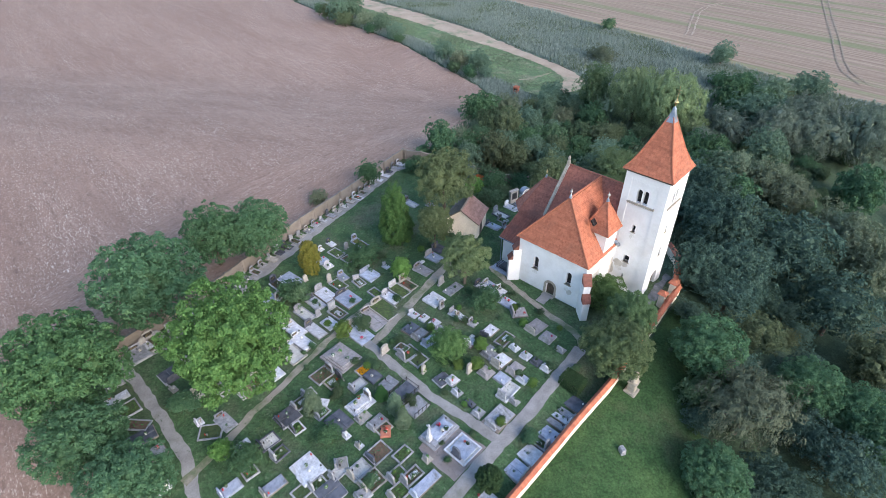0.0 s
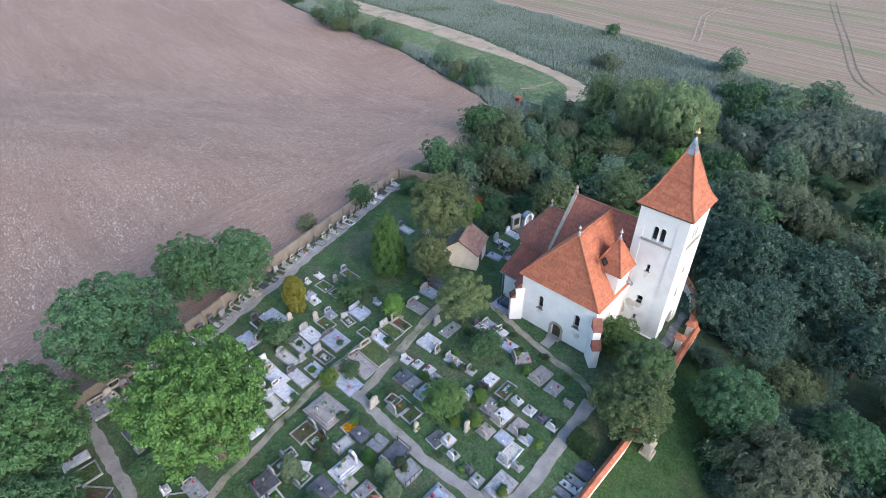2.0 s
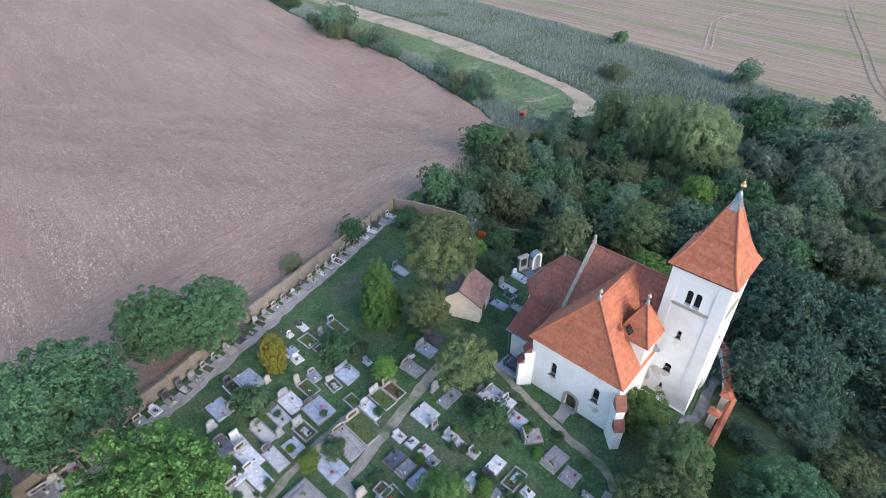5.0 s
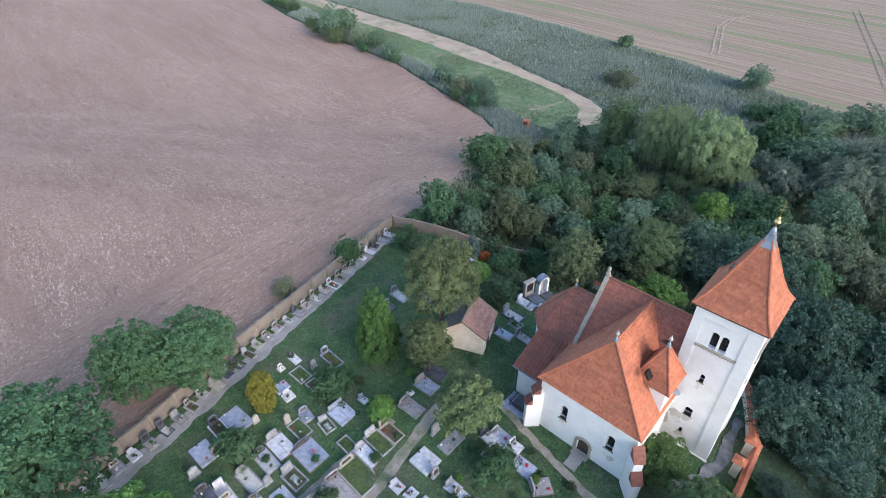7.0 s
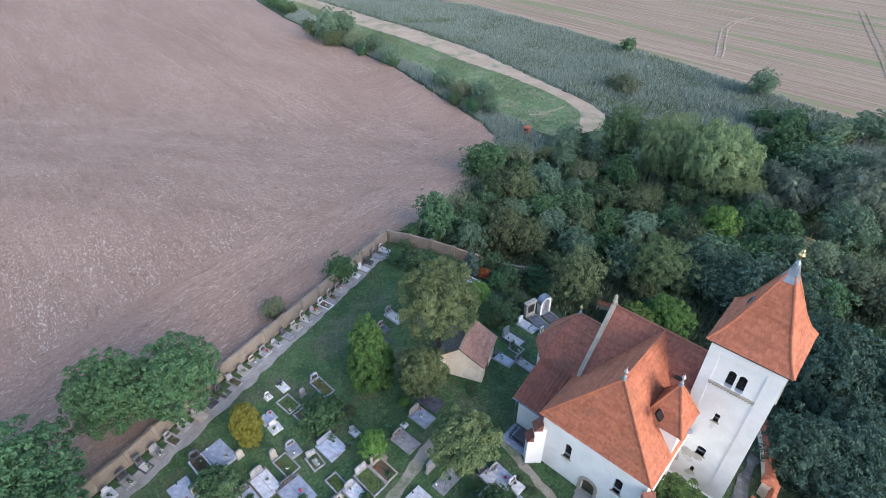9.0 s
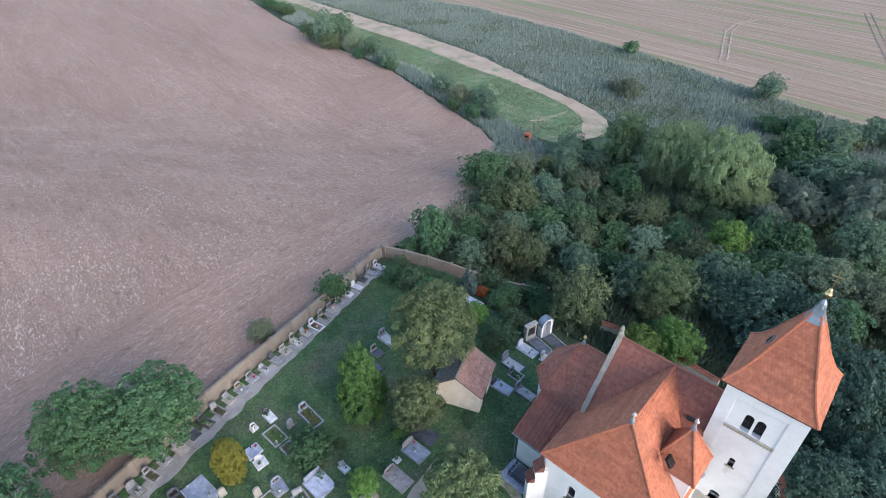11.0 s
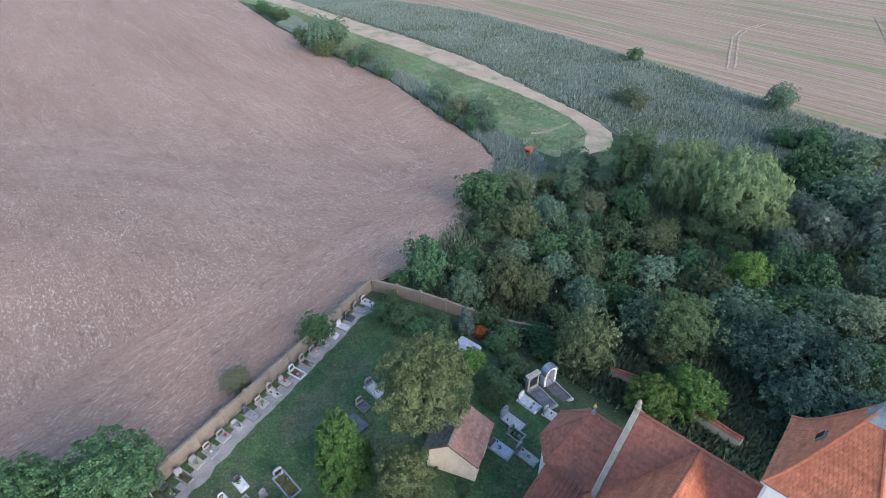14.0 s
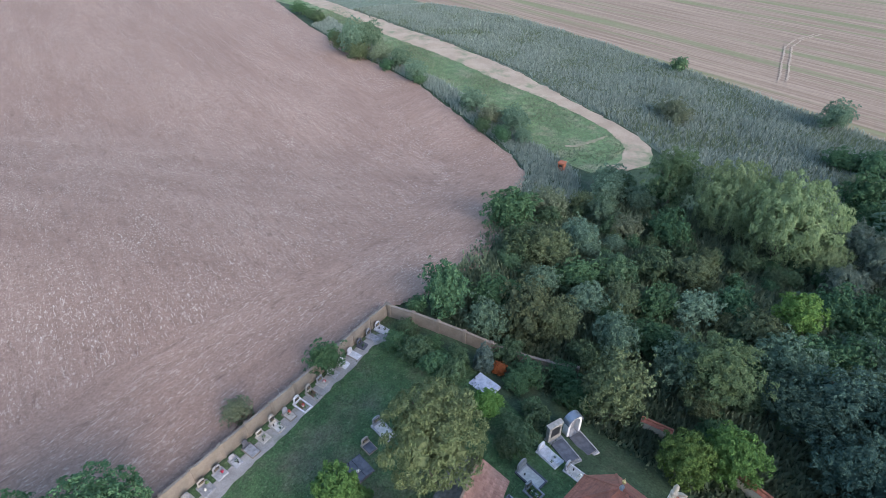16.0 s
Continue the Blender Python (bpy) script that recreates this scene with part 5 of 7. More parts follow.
def crown_mesh(kind, seed):
    """Leaves gathered in many clumps over the crown's uneven outline, round a dense twiggy core."""
    R, cz, shape, rc, flat, count, ll, lw, _, _ = KINDS[kind]
    rng = np.random.default_rng(seed)
    mid = np.array([0, 0, cz * R])
    upright_shape = shape in ("cone", "column")
    n = int((2.2 if upright_shape else 2.9) * (R / rc) ** 2 * (cz if upright_shape else 1.0))
    golden = math.pi * (3 - math.sqrt(5))
    cs, outs, rs = [], [], []
    for i in range(n):
        a = i * golden + rng.normal(0, 0.2)
        if upright_shape:
            k = 1 - math.sqrt((i + 0.5) / n) if shape == "cone" else (i + 0.5) / n
            if shape == "cone":
                prof = (1.03 - k) ** 0.62 * min(1.0, 0.7 + 2.0 * k)
            else:
                prof = math.sqrt(max(0.02, 1 - (2 * k - 0.85) ** 2 / 1.35))
            q = 1 + 0.30 * noise.noise((math.cos(a) * 1.8, math.sin(a) * 1.8, k * 5 + seed)) - 0.14 * rng.random()
            rr = (R * prof - 0.5 * rc) * q
            cs.append((max(rr, 0.02) * math.cos(a), max(rr, 0.02) * math.sin(a), 0.15 * R + k * 2 * cz * R * 0.93))
            outs.append((math.cos(a), math.sin(a), 0.55))
            rs.append(rc * (0.7 + 0.5 * rng.random()) * (0.55 + 0.45 * min(1.0, prof * 2)))
            continue
        zz = 1 - 1.84 * (i + 0.5) / n
        rr = math.sqrt(max(0.0, 1 - zz * zz))
        d = (rr * math.cos(a), rr * math.sin(a), zz)
        big = noise.noise((d[0] * 1.4 + seed, d[1] * 1.4, d[2] * 1.4))
        small = noise.noise((d[0] * 3.4, d[1] * 3.4 + seed, d[2] * 3.4))
        rough = 0.0 if shape == "ball" else 2.0 if kind in WILD_KINDS else 1.0
        reach = R * (0.94 + rough * (0.17 * big + 0.14 * small - 0.14 * rng.random() ** 2)) - 0.4 * rc
        if shape == "egg":
            reach *= 1.10 - 0.34 * max(0.0, zz)
        if rough and i % 5 == 4:
            reach *= 0.72
        if kind in WILD_KINDS and i % 9 == 2:
            reach *= 1.16
        cs.append((d[0] * reach, d[1] * reach, cz * R + d[2] * reach * flat))
        outs.append(d)
        rs.append(rc * (0.65 + 0.7 * rng.random()))
    cs, outs, rs = np.array(cs), np.array(outs), np.array(rs)
    cs[:, 2] = np.maximum(cs[:, 2], rs * 0.5)
    share = rs ** 2 / (rs ** 2).sum()
    ps, ns, al = [], [], []
    for c, o, r, w in zip(cs, outs, rs, share):
        m = max(4, int(count * w))
        lean = o * 0.75 + np.array([0, 0, 0.45])
        d = rng.normal(0, 0.75, (m, 3)) + lean
        d /= np.linalg.norm(d, axis=1, keepdims=True)
        reach = r * (0.62 + 0.55 * rng.random((m, 1)))
        if shape == "droop":
            q = c + d * reach * np.array([0.8, 0.8, 0.7])
            q[:, 2] -= r * 1.3 * rng.random(m) ** 2
            along = np.array([0, 0, -1.0]) + 0.35 * o + rng.normal(0, 0.3, (m, 3))
            nrm = d * 0.8 + o * 0.5 + rng.normal(0, 0.35, (m, 3))
        else:
            q = c + d * reach * np.array([1.0, 1.0, 0.8 if not upright_shape else 1.5])
            along = (np.array([0, 0, 1.0]) + 0.4 * o if upright_shape else d * 0.7 - np.array([0, 0, 0.35])) + rng.normal(0, 0.45, (m, 3))
            nrm = d + np.array([0, 0, 0.2]) + rng.normal(0, 0.5, (m, 3))
        ps.append(q)
        ns.append(nrm)
        al.append(along)
        deep_in = m // 3 + 2
        axis = np.array([0, 0, c[2]]) if upright_shape else mid
        ps.append(axis + (c - axis) * (0.70 + 0.24 * rng.random((deep_in, 1))) + rng.normal(0, 0.7 * r, (deep_in, 3)))
        ns.append(o + np.array([0, 0, 0.4]) + rng.normal(0, 0.45, (deep_in, 3)))
        al.append(rng.normal(0, 1, (deep_in, 3)))
    p, nrm, along = np.concatenate(ps), np.concatenate(ns), np.concatenate(al)
    keep = p[:, 2] > 0.03
    core = CORE.get(kind, 0.52 if kind in WILD_KINDS else 0.58)
    inner = mid + (cs - mid) * core
    pick = np.arange(0, n, 3)
    return leaves_mesh("crown", p[keep], nrm[keep], along[keep], ll, lw, rng, np.concatenate([inner[pick], [mid]]), np.concatenate([rs[pick] * 1.15, [R * core * (0.35 if upright_shape else 0.72)]]))


def trunk_bm(kind, seed):
    R, cz, shape, *_ = KINDS[kind]
    rng = random.Random(seed)
    bm = bmesh.new()
    if KINDS[kind][9] in ("tree", "conifer") or kind == "globe":
        top = (rng.uniform(-0.1, 0.1) * R, rng.uniform(-0.1, 0.1) * R, cz * R * 0.75)
        tube(bm, (0, 0, -0.5 - 0.3 * R), (top[0] * 0.4, top[1] * 0.4, top[2] * 0.5), 0.085 * R, 0.062 * R, 8)
        tube(bm, (top[0] * 0.4, top[1] * 0.4, top[2] * 0.48), top, 0.062 * R, 0.045 * R, 8)
        if KINDS[kind][9] == "tree":
            for k in range(6):
                a = k * 1.05 + rng.random()
                tip = (top[0] + math.cos(a) * R * 0.55, top[1] + math.sin(a) * R * 0.55, cz * R + R * rng.uniform(-0.1, 0.4))
                tube(bm, top, tip, 0.038 * R, 0.012 * R, 5)
    else:
        tube(bm, (0, 0, -0.3), (0.1 * R, 0.06 * R, cz * R * 0.9), 0.05 * R, 0.02 * R, 6)
    return bm


GROWN = {}


def tree(kind, x, y, R, seed, middle=None):
    """middle: the height of the crown's centre over the ground."""
    variant = seed % 3
    R0, cz, words, category = KINDS[kind][0], KINDS[kind][1], KINDS[kind][8], KINDS[kind][9]
    rng = random.Random(seed * 7 + 1)
    s = R / R0
    tall = rng.uniform(0.93, 1.07) if middle is None else min(1.3, max(0.85, middle / (cz * R)))
    sink = 0.05 if middle is None else max(0.05, cz * R * tall - middle)
    wide = rng.uniform(1.0, 1.3) if kind in WILD_KINDS else 1.03
    m = pose(x, y, height(x, y) - sink, 0, 0, rng.uniform(0, 360)) @ Matrix.Diagonal((s * wide, s * (2.1 - wide), s * tall, 1))
    if (kind, variant) in GROWN:
        first = GROWN[kind, variant]
        return copy_thing(first, m @ Matrix.Diagonal((1 / first.scale.x, 1 / first.scale.y, 1 / first.scale.z, 1)))
    name = {"tree": "deciduous_tree", "shrub": "shrub", "conifer": "conifer"}[category]
    thing = tagged(new(name), words, category, "trees and shrubs")
    part_of("crown", crown_mesh(kind, 100 + variant * 17 + len(kind)), LEAF[kind], thing)
    part("trunk", trunk_bm(kind, variant), BARK, thing)
    GROWN[kind, variant] = thing
    thing.matrix_basis = m
    return thing


tree("linden", -29.5, 41.4, 5.2, 0, 5.98)
tree("linden", -26.52, 50.77, 3.44, 1, 4.64)
tree("linden", -22.1, 52.8, 3.7, 2, 4.3)
tree("maple", -18.0, 31.9, 4.95, 3, 7.62)
tree("maple2", -32.09, 30.55, 4.98, 4, 5.73)
tree("linden", -28.56, 25.1, 3.54, 5, 3.54)
tree("linden", -23.41, 21.82, 3.14, 6, 3.14)
tree("golden", -15.5, 49.6, 1.15, 7, 2.3)
tree("thuja", -5.95, 55.7, 2.3, 8, 4.4)
tree("highash", 0.3, 59.3, 3.7, 9, 6.88)
tree("ash", -0.95, 53.2, 2.0, 10, 4.0)
tree("ash", 2.35, 46.3, 2.35, 11, 4.3)
tree("lime", -4.81, 47.84, 1.08, 12, 1.73)
tree("olive", 15.44, 68.15, 2.88, 13, 4.32)
tree("cypress", 20.26, 62.76, 2.15, 14, 2.79)
tree("cypress", 23.83, 63.01, 2.24, 15, 3.14)
tree("limetree", 35.82, 79.24, 2.14, 16, 4.71)
tree("willow", 42.6, 97.7, 6.3, 17, 6.49)
tree("willow", 38.19, 103.88, 5.3, 18, 6.36)
tree("feather", 32.16, 110.5, 3.96, 19, 6.34)
tree("bush", 7.43, 101.51, 3.43, 20, 2.74)
tree("linden", 24.79, 35.16, 3.18, 21, 3.66)
tree("bush", -11.0, 70.56, 1.56, 22, 2.34)
tree("pale", -17.36, 64.64, 1.26, 23, 1.26)
tree("juniper", 16.1, 34.2, 2.95, 24, 3.7)
tree("yew", 17.01, 42.57, 1.95, 25, 2.15)
tree("juniper", 18.1, 37.8, 2.2, 26, 3.7)
tree("yew", 0.47, 35.96, 1.75, 27, 1.7)
tree("bush", 4.43, 42.41, 1.65, 28, 1.32)
tree("bush", -9.7, 51.5, 1.9, 29, 0.7)
tree("bush", -0.4, 80.3, 2.7, 30, 2.9)
tree("bush", -3.3, 79.4, 1.1, 31, 1.0)
tree("olive", 8.33, 78.62, 3.18, 32, 3.18)
tree("olive", 11.42, 78.28, 2.58, 33, 2.58)
tree("dark", 4.2, 77.4, 2.3, 34, 2.4)
tree("bush", 5.06, 81.6, 2.17, 35, 2.17)
tree("pale", 13.09, 105.64, 2.75, 36, 2.2)
tree("olive", 11.77, 90.97, 2.87, 37, 2.87)
tree("clump", 8.6, 91.53, 2.47, 38, 2.22)
tree("pale", 23.43, 99.9, 2.1, 39, 1.89)
tree("dark", 20.83, 104.71, 2.21, 40, 1.99)
tree("bush", 29.34, 99.66, 2.9, 41, 2.61)
tree("dark", 16.12, 95.21, 2.59, 42, 2.33)
tree("bush", 14.91, 86.95, 2.35, 43, 2.12)
tree("clump", 19.46, 88.78, 2.41, 44, 2.17)
tree("dark", 15.22, 82.48, 2.22, 45, 2.22)
tree("olive", 19.14, 82.61, 2.48, 46, 2.23)
tree("bush", 23.13, 82.88, 2.36, 47, 2.12)
tree("clump", 24.59, 90.66, 2.32, 48, 2.09)
tree("olive", 29.06, 89.09, 2.55, 49, 2.29)
tree("dark", 26.98, 81.78, 2.45, 50, 2.21)
tree("dark", 17.11, 76.21, 2.5, 51, 2.5)
tree("bush", 21.14, 76.68, 2.4, 52, 2.16)
tree("feather", 25.04, 70.83, 3.32, 53, 4.32)
tree("dark", 22.8, 72.75, 2.7, 54, 2.7)
tree("bush", 31.59, 83.0, 2.49, 55, 2.24)
tree("olive", 32.13, 78.2, 2.56, 56, 2.3)
tree("dark", 32.59, 73.63, 2.83, 57, 2.83)
tree("pale", 37.22, 79.56, 2.13, 58, 1.7)
tree("bush", 42.28, 82.17, 2.7, 59, 2.7)
tree("bush", 44.77, 80.54, 2.63, 60, 2.63)
tree("bush", 39.07, 74.7, 2.65, 61, 2.65)
tree("dark", 41.57, 73.48, 2.81, 62, 2.81)
tree("deep", 35.5, 68.58, 3.22, 63, 3.22)
tree("deep", 37.78, 65.77, 3.45, 64, 3.45)
tree("deep", 32.53, 67.44, 2.58, 65, 2.32)
tree("deep", 31.22, 69.55, 2.57, 66, 2.31)
tree("deep", 33.08, 62.05, 3.26, 67, 2.93)
tree("bush", 11.63, 71.89, 1.47, 68, 1.32)
tree("clump", 14.05, 74.71, 1.53, 69, 1.38)
tree("bush", 12.33, 69.16, 1.62, 70, 1.3)
tree("dark", 10.6, 85.36, 2.03, 71, 1.83)
tree("clump", 6.36, 74.28, 1.52, 72, 1.22)
tree("bush", 8.14, 71.22, 1.67, 73, 1.34)
tree("willow", 45.87, 93.35, 3.12, 74, 2.81)
tree("grey", 52.29, 96.82, 3.56, 75, 2.85)
tree("grey", 52.33, 91.15, 3.73, 76, 3.36)
tree("grey", 46.28, 88.47, 2.8, 77, 2.24)
tree("dark", 27.63, 110.26, 2.17, 78, 1.95)
tree("clump", 26.67, 115.68, 2.1, 79, 1.68)
tree("dark", 24.22, 115.99, 2.86, 80, 2.57)
tree("bush", 30.9, 113.68, 2.06, 81, 1.65)
tree("pale", 44.08, 72.27, 3.03, 82, 3.03)
tree("pale", 47.37, 69.41, 3.06, 83, 3.06)
tree("pale", 49.58, 66.21, 2.96, 84, 2.96)
tree("bush", 41.74, 66.41, 2.56, 85, 2.56)
tree("deep", 36.6, 59.42, 3.24, 86, 3.24)
tree("deep", 33.38, 53.39, 2.78, 87, 2.5)
tree("deep", 29.19, 45.66, 2.39, 88, 2.15)
tree("deep", 34.89, 48.93, 3.27, 89, 3.27)
tree("deep", 30.32, 42.74, 2.61, 90, 2.35)
tree("grey", 58.73, 86.23, 4.43, 91, 4.43)
tree("grey", 66.49, 91.8, 5.12, 92, 5.12)
tree("dark", 52.31, 79.17, 3.36, 93, 3.36)
tree("bush", 45.07, 80.04, 2.29, 94, 2.06)
tree("dark", 39.51, 75.06, 2.44, 95, 2.44)
tree("bush", 35.14, 74.73, 2.58, 96, 2.32)
tree("deep", 25.57, 40.72, 1.69, 97, 1.35)
tree("dark", 22.87, 111.81, 2.52, 98, 2.27)
tree("dark", 84.45, 121.04, 3.84, 99, 3.46)
tree("dark", 76.42, 120.53, 3.39, 100, 3.05)
tree("olive", 79.35, 120.89, 1.83, 101, 1.46)
tree("pale", 64.44, 118.4, 2.9, 102, 2.03)
tree("bush", 71.8, 126.45, 3.55, 103, 2.48)
tree("bush", 68.13, 129.48, 2.67, 104, 1.87)
tree("dark", 75.13, 146.84, 3.24, 105, 3.24)
tree("pale", 44.06, 151.2, 4.4, 106, 1.3)
tree("deep", 28.48, 46.64, 3.0, 107, 3.0)
tree("deep", 33.68, 56.35, 3.29, 108, 3.29)
tree("deep", 33.19, 46.74, 3.79, 109, 3.79)
tree("deep", 36.58, 55.86, 4.25, 110, 4.25)
tree("deep", 44.58, 44.96, 3.97, 111, 4.37)
tree("olive", 32.67, 38.98, 2.31, 112, 2.08)
tree("dusk", 26.66, 29.64, 4.05, 113, 4.05)
tree("linden", 34.84, 32.96, 2.98, 114, 3.28)
tree("linden", 38.08, 30.49, 2.78, 115, 3.06)
tree("clump", 23.58, 31.88, 1.86, 116, 1.67)
tree("linden", 22.05, 24.31, 2.66, 117, 2.39)
tree("deep", 32.57, 29.42, 2.46, 118, 1.97)
tree("deep", 34.38, 25.86, 2.88, 119, 2.59)
tree("olive", 45.73, 38.53, 2.99, 120, 2.99)
tree("pale", 53.18, 57.63, 4.46, 121, 4.46)
tree("pale", 54.54, 52.71, 3.92, 122, 3.92)
tree("bush", 62.85, 69.83, 3.73, 123, 3.73)
tree("grey", 62.95, 84.97, 4.79, 124, 4.79)
tree("grey", 71.05, 84.05, 5.24, 125, 5.76)
tree("bush", 38.45, 27.86, 2.48, 126, 2.48)
tree("deep", 23.0, 29.59, 1.52, 127, 1.06)
tree("deep", 42.68, 53.43, 5.67, 128, 3.57)
tree("clump", -16.26, 44.94, 1.39, 3)
tree("clump", -8.46, 40.51, 0.97, 4)
tree("lime", -10.34, 39.55, 0.85, 5)
tree("lime", 3.65, 36.62, 0.65, 8)
tree("lime", 3.17, 34.28, 0.57, 9)
tree("lime", 4.28, 65.99, 1.24, 19)
tree("globe", 3.50, 22.59, 1.03, 22)
tree("weeper", -11.68, 30.18, 0.91, 23)
tree("bush", -9.67, 27.37, 0.93, 24)
tree("thuja", -5.58, 31.24, 0.60, 25)
tree("weeper", -4.28, 29.84, 0.75, 26)
tree("weeper", -3.45, 28.30, 0.73, 27)
tree("lime", -18.29, 25.67, 0.91, 28)
tree("bush", -16.12, 24.93, 1.29, 29)
tree("bush", -23.16, 30.34, 1.20, 30)
tree("bush", -32.94, 44.28, 1.73, 31)
tree("bush", -17.11, 45.17, 1.34, 32)
tree("bush", 7.21, 26.64, 0.76, 33)
tree("clump", -5.76, 23.10, 0.67, 34)
tree("red", 5.44, 71.87, 0.73, 40)
tree("spruce", 3.93, 71.91, 1.05, 41)
tree("bush", -4.75, 73.57, 1.07, 43)
tree("clump", -2.63, 72.17, 1.58, 44)
tree("bush", -0.58, 70.45, 1.38, 45)
tree("clump", 1.03, 69.67, 1.33, 46)
tree("clump", -3.98, 75.98, 0.78, 47)
tree("clump", 6.93, 63.33, 1.49, 48)
tree("clump", 8.51, 65.55, 1.25, 49)
tree("clump", 5.80, 62.45, 0.98, 50)
tree("grey", 80.03, 93.13, 4.51, 78)
tree("dark", 60.45, 97.69, 4.48, 112)
tree("grey", 60.59, 92.03, 3.71, 113)
tree("bush", 58.42, 102.84, 3.45, 119)
tree("dark", -34.55, 193.42, 4.20, 210, 5.04)
tree("dark", -30.79, 195.82, 3.93, 211, 4.71)
tree("olive", -39.25, 196.41, 2.98, 212, 2.98)
tree("pale", -25.74, 187.35, 2.99, 213, 2.70)
tree("dark", -19.81, 182.00, 3.05, 214, 3.05)
tree("dark", -14.37, 172.12, 2.89, 215, 2.89)
tree("bush", -23.18, 179.94, 1.98, 216, 1.58)
tree("clump", -54.64, 228.84, 2.52, 217, 2.02)
tree("bush", -64.87, 240.87, 2.65, 218, 2.12)
tree("clump", -59.22, 234.85, 2.19, 219, 1.75)
tree("clump", -44.30, 207.39, 2.11, 220, 1.69)
tree("dark", 0.53, 152.63, 2.81, 221, 2.81)
tree("pale", 4.55, 145.34, 2.55, 222, 2.30)
tree("clump", 2.98, 142.51, 1.80, 223, 1.44)
tree("dark", 9.64, 143.04, 2.74, 224, 2.74)
tree("bush", 6.80, 138.16, 1.97, 225, 1.58)
tree("dark", 11.04, 137.44, 1.84, 226, 1.66)
tree("clump", -13.11, 170.06, 1.58, 227, 1.26)
tree("olive", -32.40, 188.75, 2.87, 228, 2.29)
tree("clump", 53.83, 183.13, 2.23, 138)
tree("bush", 62.20, 111.30, 4.16, 160)
tree("clump", 65.96, 109.44, 4.09, 161)
tree("clump", -3.93, 75.76, 0.98, 162)
tree("bush", -1.01, 73.82, 0.88, 163)
tree("clump", 1.45, 72.07, 1.09, 164)
tree("bush", 6.98, 69.76, 1.14, 165)
tree("clump", 8.14, 66.95, 1.01, 166)

# wild growth filling the slope below the church
wild = random.Random(11)
made = 0
while made < 250:
    x, y = wild.uniform(-2, 75), wild.uniform(14, 120)
    u, v = loc(x, y)
    lawn_edge = 24.5 if v < -30 else 24.5 + (v + 30) * (-13.0 / 38)
    below = u > max(10.0, lawn_edge) and v > -45
    behind = v > 24.5 and x > edge_x(y) + 3.0
    if not (below or behind) or (y > 112 and x < 40):
        continue
    made += 1
    kind = "deep" if below and not behind and wild.random() < 0.6 else wild.choice(("dark", "bush", "clump", "olive", "clump", "clump", "bush"))
    tree(kind, x, y, {"deep": 2.2, "dark": 1.9, "bush": 1.5, "olive": 1.7, "clump": 1.7, "linden": 1.7, "pale": 1.5}[kind] * wild.uniform(0.55, 1.0), 300 + made)

# clipped hedge block beside the wall graves
hx, hy = wld(4.5, -8.75)
hedge = tagged(empty("hedge", hx, hy, height(hx, hy), -42.5), "clipped dark green hedge block beside the path", "hedge")
rng_h = np.random.default_rng(5)
q = rng_h.random((3600, 3)) * 2 - 1
axis = rng_h.integers(0, 3, 3600)
face = np.where(rng_h.random(3600) < 0.5, -1.0, 1.0)
axis[rng_h.random(3600) < 0.3] = 2
q[np.arange(3600), axis] = np.where(axis == 2, 1.0, face)
nn = np.zeros((3600, 3))
nn[np.arange(3600), axis] = np.where(axis == 2, 1.0, face)
part_of("foliage", leaves_mesh("foliage", q * np.array([1.0, 0.75, 0.55]) + np.array([0, 0, 0.6]) + rng_h.normal(0, 0.03, (3600, 3)), nn + rng_h.normal(0, 0.4, (3600, 3)), rng_h.normal(0, 1, (3600, 3)), 0.14, 0.09, rng_h), LEAF["globe"], hedge)
bm = bmesh.new()
for k in range(4):
    tube(bm, (-0.7 + k * 0.45, 0, -0.2), (-0.7 + k * 0.45, 0, 1.0), 0.03, 0.015, 5)
part("stem", bm, BARK, hedge)


# ---- graves ----
def headstone_outline(style, w, h):
    if style == 0:
        return [(-w / 2, 0), (w / 2, 0), (w / 2, h), (-w / 2, h)]
    if style == 1:
        return arch_outline(w / 2, 0, h * 0.72, h * 0.28, 8)
    if style == 2:
        return [(-w / 2, 0), (w / 2, 0), (w / 2, h * 0.75), (w * 0.25, h), (-w * 0.25, h), (-w / 2, h * 0.75)]
    if style == 3:
        return [(-w / 2, 0), (w / 2, 0), (w / 2, h * 0.7), (-w / 2, h)]
    return [(-w / 2, 0), (w / 2, 0), (w * 0.42, h * 0.35), (w * 0.42, h * 0.8), (0, h), (-w * 0.42, h * 0.8), (-w * 0.42, h * 0.35)]


